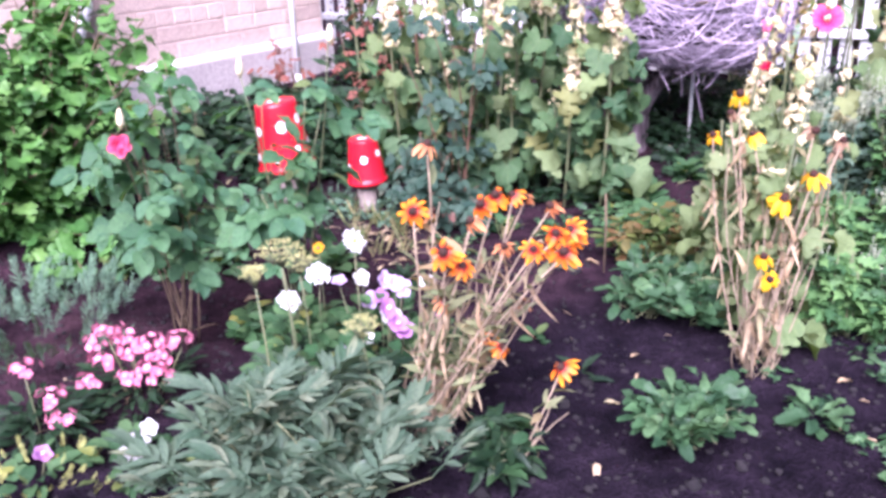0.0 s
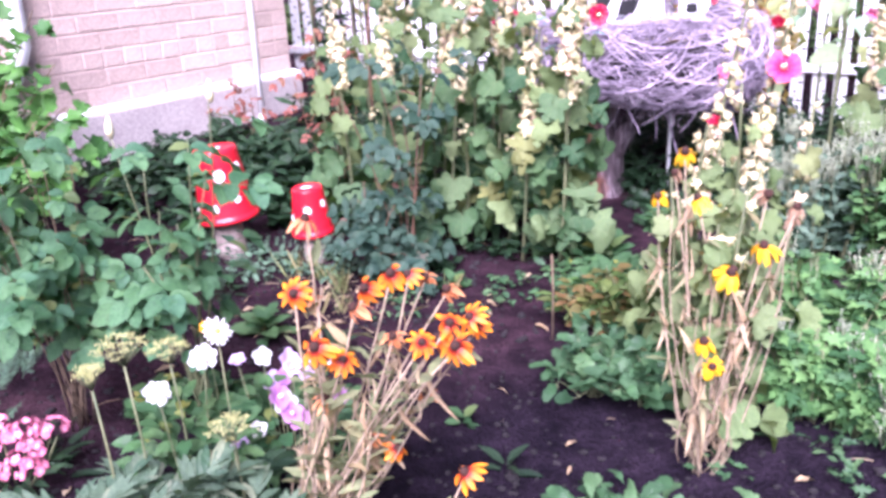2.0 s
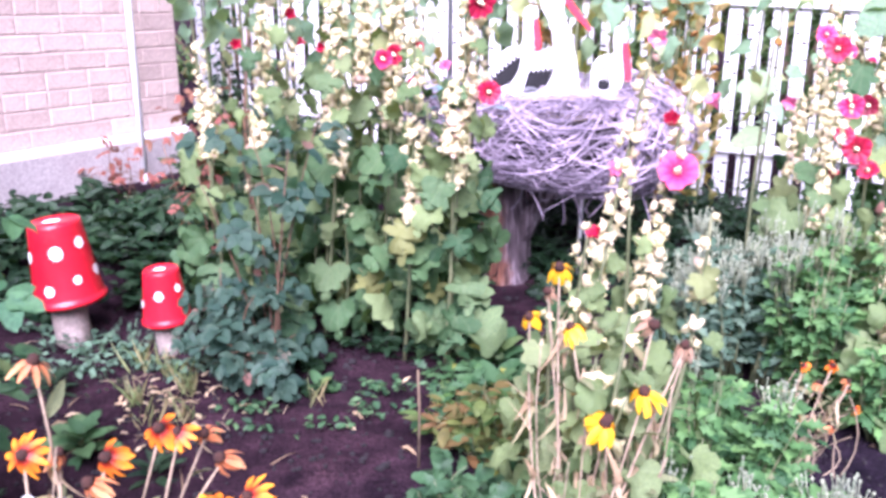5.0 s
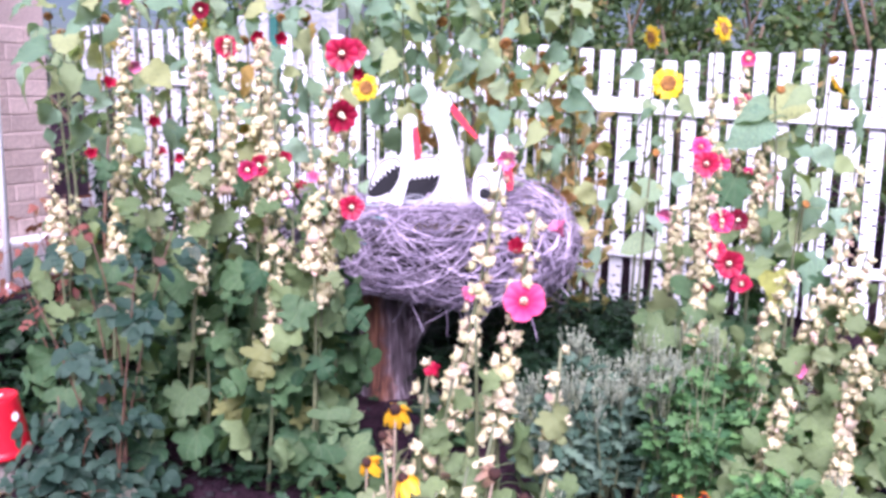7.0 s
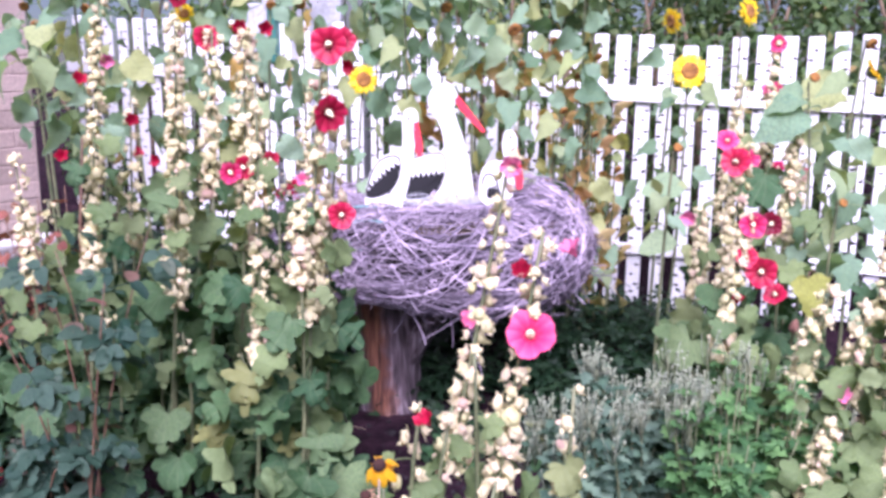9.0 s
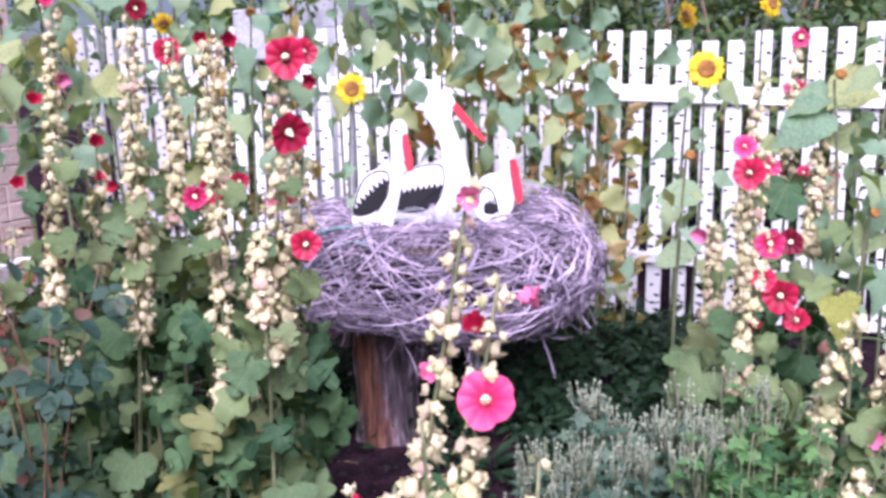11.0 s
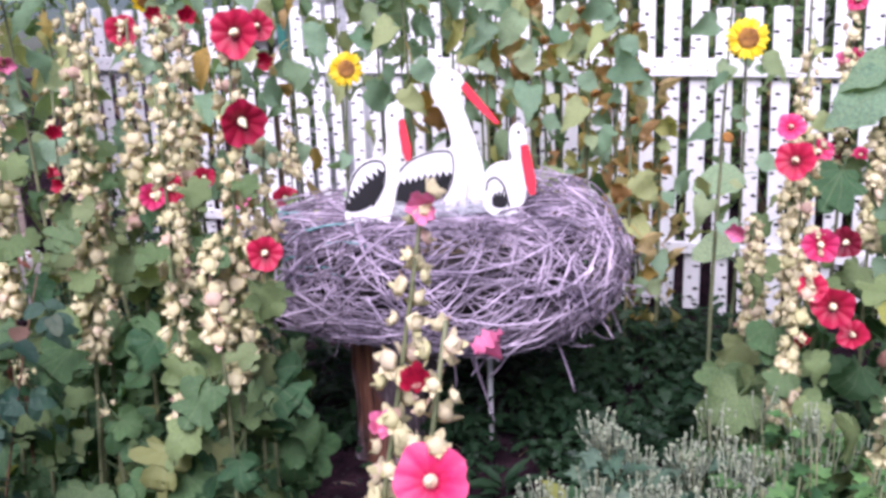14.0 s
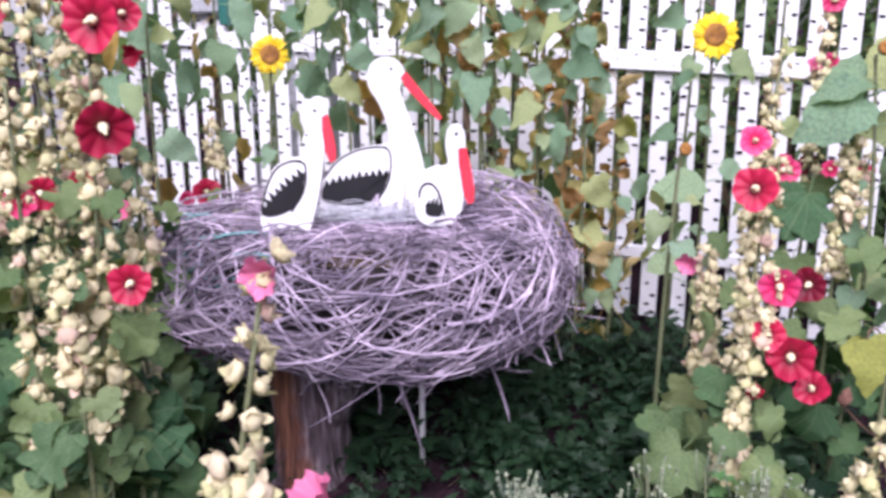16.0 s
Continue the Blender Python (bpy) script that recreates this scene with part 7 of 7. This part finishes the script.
    shrub("browning_plant", "half withered plant with browning leaf tips", "plant", (0.92, 3.2), tip_cloud(0.92, 3.18, 0.26, 0.18, 0.14, 0.36, 26, 24, 0.4), [shape_mesh("leaf", leaf("lance", 0.3, 0.35, 0.05, k), M_BROWNISH) for k in range(2)] + LEAF_OVAL[:1], 0.06, 18, M_STEM, 23, 0.2, 0.003, 60, 0.04, 0.1)
    feather_clump("yarrow", "feathery grey-green yarrow foliage", -1.5, 2.72, 0.34, 0.3, 150, M_FEATHER, 1)
    feather_clump("yarrow", "feathery pale foliage tips near the ground", -1.12, 1.86, 0.2, 0.12, 50, M_UMBELLEAF, 2)
    feather_clump("weeds", "low feathery weeds round the toadstools", -0.55, 3.98, 0.34, 0.13, 90, M_FEATHER, 3)
    cover("weeds", "fine weeds between the clumps", 0.66, 3.45, 0.24, 0.2, 0.1, 90, M_CLUMP, "mum", 0.04, 24)
    # the dark patches carry shade under nest and fence in their leaf colour
    cover("weeds", "dense dark weeds in the shade behind the nest", 1.9, 5.45, 0.75, 0.6, 0.34, 1500, M_SHADEGREEN, "mum", 0.09, 5)
    cover("weeds", "dark leafy weeds behind the hollyhocks", 2.75, 4.75, 0.55, 0.6, 0.3, 550, M_SHADEGREEN, "oval", 0.1, 19)
    cover("weeds", "leafy weeds along the shady fence", 2.15, 5.0, 0.4, 0.4, 0.24, 600, M_SHADEGREEN, "mum", 0.09, 20)
    cover("weeds", "dark weeds between wall and fence", -0.2, 6.3, 0.5, 0.6, 0.4, 900, M_SHADEGREEN, "lance", 0.14, 21)
    cover("weeds", "dark weeds along the foot of the fence", 2.5, 5.6, 0.55, 0.45, 0.42, 800, M_SHADEGREEN, "mum", 0.08, 6)
    cover("weeds", "green weeds in the bed beside the nest", 1.8, 4.7, 0.55, 0.4, 0.12, 340, M_SHADEGREEN, "mum", 0.08, 7)
    cover("weeds", "dark weeds round the foot of the stump", 0.9, 5.4, 0.6, 0.4, 0.3, 1000, M_SHADEGREEN, "lance", 0.1, 9)
    cover("weeds", "low weeds at the edge of the bed", 1.4, 2.25, 0.4, 0.35, 0.08, 200, M_CLUMP, "mum", 0.05, 8)
    cover("weeds", "green weeds under the currant and rose bushes", -1.3, 3.5, 0.4, 0.3, 0.16, 500, M_GREEN, "oval", 0.06, 10)
    cover("weeds", "low green weeds before the toadstools", -0.62, 4.0, 0.42, 0.18, 0.08, 500, M_FEATHER, "oval", 0.035, 15)
    cover("weeds", "leafy weeds beside the house wall", -0.75, 5.2, 0.4, 0.35, 0.2, 500, M_SHADEGREEN, "lance", 0.1, 16)
    cover("weeds", "low weeds between house and bed", -1.35, 4.5, 0.4, 0.35, 0.12, 380, M_SHADEGREEN, "oval", 0.07, 17)
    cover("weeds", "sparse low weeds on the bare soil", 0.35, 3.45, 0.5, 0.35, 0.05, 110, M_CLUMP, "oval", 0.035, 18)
    cover("weeds", "low green weeds behind the toadstools", -0.75, 4.75, 0.7, 0.4, 0.22, 900, M_SHADEGREEN, "oval", 0.08, 11)
    cover("weeds", "small dark weeds under the hollyhocks", 0.6, 3.9, 0.45, 0.2, 0.12, 160, M_SHADEGREEN, "oval", 0.05, 12)
    cover("weeds", "low leafy weeds in the middle of the bed", 1.1, 3.4, 0.35, 0.35, 0.18, 600, M_GREEN, "mum", 0.07, 13)
    cover("weeds", "low green growth beside the petunias", -0.55, 2.75, 0.22, 0.16, 0.14, 260, M_GREEN, "oval", 0.06, 14)
    for k, (x, y, n, s) in enumerate(((1.55, 4.55, 18, 0.14), (1.75, 4.4, 16, 0.12), (2.0, 4.9, 16, 0.14), (1.35, 4.35, 14, 0.11), (1.7, 5.0, 14, 0.12), (0.95, 3.55, 20, 0.14), (1.15, 3.4, 18, 0.13), (1.0, 3.85, 18, 0.13), (-0.7, 3.7, 14, 0.1), (-0.45, 3.3, 16, 0.11), (-0.15, 3.1, 14, 0.09), (0.3, 3.7, 10, 0.07), (0.45, 2.35, 7, 0.08), (0.33, 2.6, 6, 0.06), (1.45, 2.0, 10, 0.08), (1.2, 1.75, 10, 0.07), (-0.6, 2.95, 10, 0.07))):
        rosette("weed", "small green weed rooted in the soil", x, y, n, s, LEAF_OVAL if k % 2 else LEAF_DARK, 40 + k, "weed", 0.8, "weeds in the bed")
    chrysanthemum(1.88, 3.72, 0.32, 0.32, 0.63, 120, 1, "chrysanthemum mound of grey-green buds and cut leaves", 1.0, M_MUMGREY)
    chrysanthemum(2.18, 3.66, 0.36, 0.36, 0.7, 150, 2, "chrysanthemum mound of fresh green cut leaves with few buds", 0.25)
    chrysanthemum(1.56, 2.95, 0.26, 0.3, 0.42, 80, 3, "leafy green chrysanthemum with few buds", 0.13)
    chrysanthemum(1.66, 2.5, 0.2, 0.2, 0.28, 60, 4, "leafy chrysanthemum with silvery bud tips at the bed's edge", 0.25)
    chrysanthemum(1.4, 2.52, 0.22, 0.2, 0.34, 60, 6, "low green chrysanthemum with cut leaves at the path", 0.15)
    chrysanthemum(2.3, 3.3, 0.24, 0.2, 0.4, 60, 5, "green chrysanthemum with cut leaves", 0.25)


M_UMBELLEAF = leaf_material("pale_yellow_green_leaf", ((0.3, 0.34, 0.1), (0.4, 0.4, 0.16), (0.24, 0.3, 0.08)), rough=0.7)


def make_far_shrubs():
    """Shrubs and trees beyond the fence."""
    r = random.Random(77)
    shapes = [leaf("oval", 0.3, 0.3, 0.05, k) for k in range(3)]
    for k, (x, y, rad, h) in enumerate(((3.9, 8.0, 1.2, 2.7), (2.2, 8.6, 1.3, 2.7), (0.7, 9.6, 1.4, 2.8), (5.6, 7.2, 1.3, 2.9), (4.2, 10.5, 2.0, 4.0), (1.2, 12.0, 2.2, 4.0), (7.6, 9.5, 2.2, 4.0), (-2.0, 13.0, 2.4, 3.6), (3.2, 9.4, 1.5, 3.5), (5.2, 8.8, 1.5, 3.6))):
        z0 = ground_z(x, y)
        t = thing("shrub", x, y, z0, "leafy green shrub growing beyond the fence", "shrub", "shrubs beyond the fence")
        inv = t.matrix_world.inverted()
        s = Soup()
        for j in range(7):
            a = r.uniform(0, 6.28)
            tip = Vector((x + rad * 0.6 * math.cos(a), y + rad * 0.6 * math.sin(a), z0 + h * r.uniform(0.55, 0.9)))
            add_stem(t, bow((x, y, z0 - 0.05), tip, (r.uniform(-0.1, 0.1), 0, 0), 6), 0.04, 0.01, M_WOODY, "limb", 6)
        clumps = []
        for j in range(70):
            a, q = r.uniform(0, 6.28), math.sqrt(r.random())
            zz = z0 + 0.15 + h * r.random() * (1.0 - 0.4 * q * q)
            clumps.append((x + rad * q * math.cos(a), y + rad * q * math.sin(a), zz))
        for c in clumps:
            for i in range(60):
                d = Vector((r.gauss(0, 1), r.gauss(0, 1), r.gauss(0, 1))).normalized()
                p = Vector(c) + d * r.uniform(0.03, 0.26)
                s.put(shapes[i % 3], facing(p, d + Vector((0, 0, -0.3)), (0, -0.5, 1), r.uniform(0.05, 0.1), r.uniform(-1, 1)))
        part("crown", s.mesh("crown", M_FAR), t, inv, "dense uneven foliage", "stuff")


def make_poles():
    p = new("white_pole", shape_mesh("white_pole", merged([(tube([(0, 0, -0.1), (0, 0, 1.3), (0.01, 0, 2.7)], 0.02, 12), Matrix.Identity(4)), (lathe([(0.025, -0.005), (0.025, 0.05), (0.021, 0.06)], 12), pose(0, 0, 0))]), M_PIPE))
    p.matrix_world = pose(-0.954, 5.833, ground_z(-0.954, 5.833))
    tagged(p, "thin white painted pole standing before the house wall", "pole")
    d = new("downpipe", shape_mesh("downpipe", merged([(tube([(-0.1, -0.04, 0.0), (-0.06, -0.02, 0.06), (0.0, 0, 0.2), (0, 0, 1.2), (0, 0, 2.4)], 0.05, 14), Matrix.Identity(4)), (lathe([(0.057, 0.5), (0.057, 0.54)], 14), Matrix.Identity(4))]), M_PIPE))
    d.matrix_world = Matrix.Translation(wall_point(1.93, 0.86, 0.055))
    tagged(d, "white downpipe with a bent foot on the brick wall", "downpipe")
    b = thing("letter_box", 0.3, 7.5, 1.72, "pale grey metal letter box with a green edge on the fence", "letter box")
    part("body", shape_mesh("body", slab(0.26, 0.14, 0.34, 0.012), M_GREYBOX, False), b, pose(0, 0, 0.2, 0, 0, -25))
    part("side_board", shape_mesh("side_board", slab(0.06, 0.12, 0.42, 0.006), M_GREENPAINT, False), b, pose(0.15, -0.07, 0.17, 0, 0, -25), "dark green painted board")
    part("bracket", shape_mesh("bracket", slab(0.05, 0.04, 1.75, 0.005), M_WOODY, False), b, pose(0.03, 0.12, -0.8, 0, 0, -25))
    sh = new("shed", shape_mesh("shed", slab(0.75, 0.6, 2.7, 0.01), M_GREYBOX, False))
    sh.matrix_world = pose(0.68, 9.0, 1.4, 0, 0, -25)
    tagged(sh, "narrow grey shed wall beyond the fence", "shed")
    st = new("garden_stake", shape_mesh("garden_stake", tube([(0, 0, -0.05), (0.004, 0, 0.2), (0.0, 0.004, 0.34)], 0.004, 6), M_WOODY))
    st.matrix_world = pose(0.67, 3.14, ground_z(0.67, 3.14))
    tagged(st, "thin pale wooden stake pushed into the bed", "stake")
    st = new("dead_stalk", shape_mesh("dead_stalk", tube([(0, 0, -0.05), (0.03, 0, 0.5), (0.02, 0.01, 0.9), (0.06, 0.0, 1.3)], [0.009, 0.008, 0.007, 0.004], 7), M_REDSTEM))
    st.matrix_world = pose(-0.12, 4.6, ground_z(-0.12, 4.6))
    tagged(st, "tall bare dead stalk among the hollyhocks", "stalk")


def make_grass():
    """Thin tufts of grass on the bare soil."""
    for k, (x, y, n) in enumerate(((-0.44, 3.9, 16), (-0.3, 3.86, 20), (-0.36, 3.6, 18), (-0.2, 3.7, 22), (-0.16, 3.5, 16), (-0.28, 3.46, 18), (0.3, 3.6, 8))):
        r = random.Random(400 + k)
        z0 = ground_z(x, y)
        g = thing("grass_tuft", x, y, z0 - 0.01, "thin tuft of grass on bare soil", "grass", "grass tufts")
        inv = g.matrix_world.inverted()
        poses = []
        for j in range(n):
            a = r.uniform(0, 6.28)
            poses.append(facing((x + r.uniform(-0.03, 0.03), y + r.uniform(-0.03, 0.03), z0 - 0.005), (math.cos(a) * 0.5, math.sin(a) * 0.5, 1.0), (math.cos(a + 1), math.sin(a + 1), 0.3), r.uniform(0.05, 0.15)))
        leaf_objects(g, GRASS_BLADE, poses, 6, "blade")


GRASS_BLADE = variants("blade", lambda k: leaf("blade", 0.3, 0.3 + 0.2 * k, 0.02, k), leaf_material("grass_blade", ((0.1, 0.17, 0.06), (0.2, 0.22, 0.1), (0.33, 0.28, 0.15))), 3)


def make_litter():
    """Clods, dry leaves and bits of straw on the soil."""
    r = random.Random(55)
    clods, bits = Soup(), Soup()
    for k in range(5200):
        x, y = r.uniform(-2.2, 2.6), r.uniform(1.2, 5.6)
        size = r.uniform(0.003, 0.012) * (1.8 if r.random() < 0.1 else 1)
        sh = lathe([(0.5, -0.3), (1.0, 0.1), (0.8, 0.6), (0.3, 0.9)], 6, 1.1, k)
        clods.put(sh, Matrix.Translation((x, y, ground_z(x, y))) @ Matrix.Rotation(r.uniform(0, 6), 4, "Z") @ Matrix.Scale(size, 4))
    lf = leaf("lance", 0.8, 0.4, 0.1, 2)
    for k in range(330):
        x, y = (r.uniform(-2.0, 2.4), r.uniform(1.3, 5.4)) if k < 240 else (r.gauss(-0.28, 0.14), r.gauss(3.6, 0.16))
        p = Vector((x, y, ground_z(x, y) + 0.006))
        if k % 2:
            q = p + Vector((r.uniform(-0.09, 0.09), r.uniform(-0.09, 0.09), r.uniform(0, 0.012)))
            bits.add(*tube([p, p.lerp(q, 0.5) + Vector((0, 0, 0.006)), q], 0.0016, 3))
        else:
            bits.put(lf, facing(p, (r.uniform(-1, 1), r.uniform(-1, 1), 0.1), (r.uniform(-0.3, 0.3), 0, 1), r.uniform(0.03, 0.075)))
    a = new("soil_clods", clods.mesh("soil_clods", M_CLOD))
    tagged(a, "crumbled clods of dark soil scattered over the bed", "soil", "", "stuff")
    b = new("plant_litter", bits.mesh("plant_litter", M_STRAW))
    tagged(b, "dry leaves and bits of straw on the soil", "litter", "", "stuff")


make_stump()
make_nest()
make_storks()
make_rod()
make_mushrooms()
make_hollyhocks()
make_sunflowers()
make_front_flowers()
make_bushes()
make_far_shrubs()
make_poles()
make_grass()
make_litter()
make_fence()
make_house()
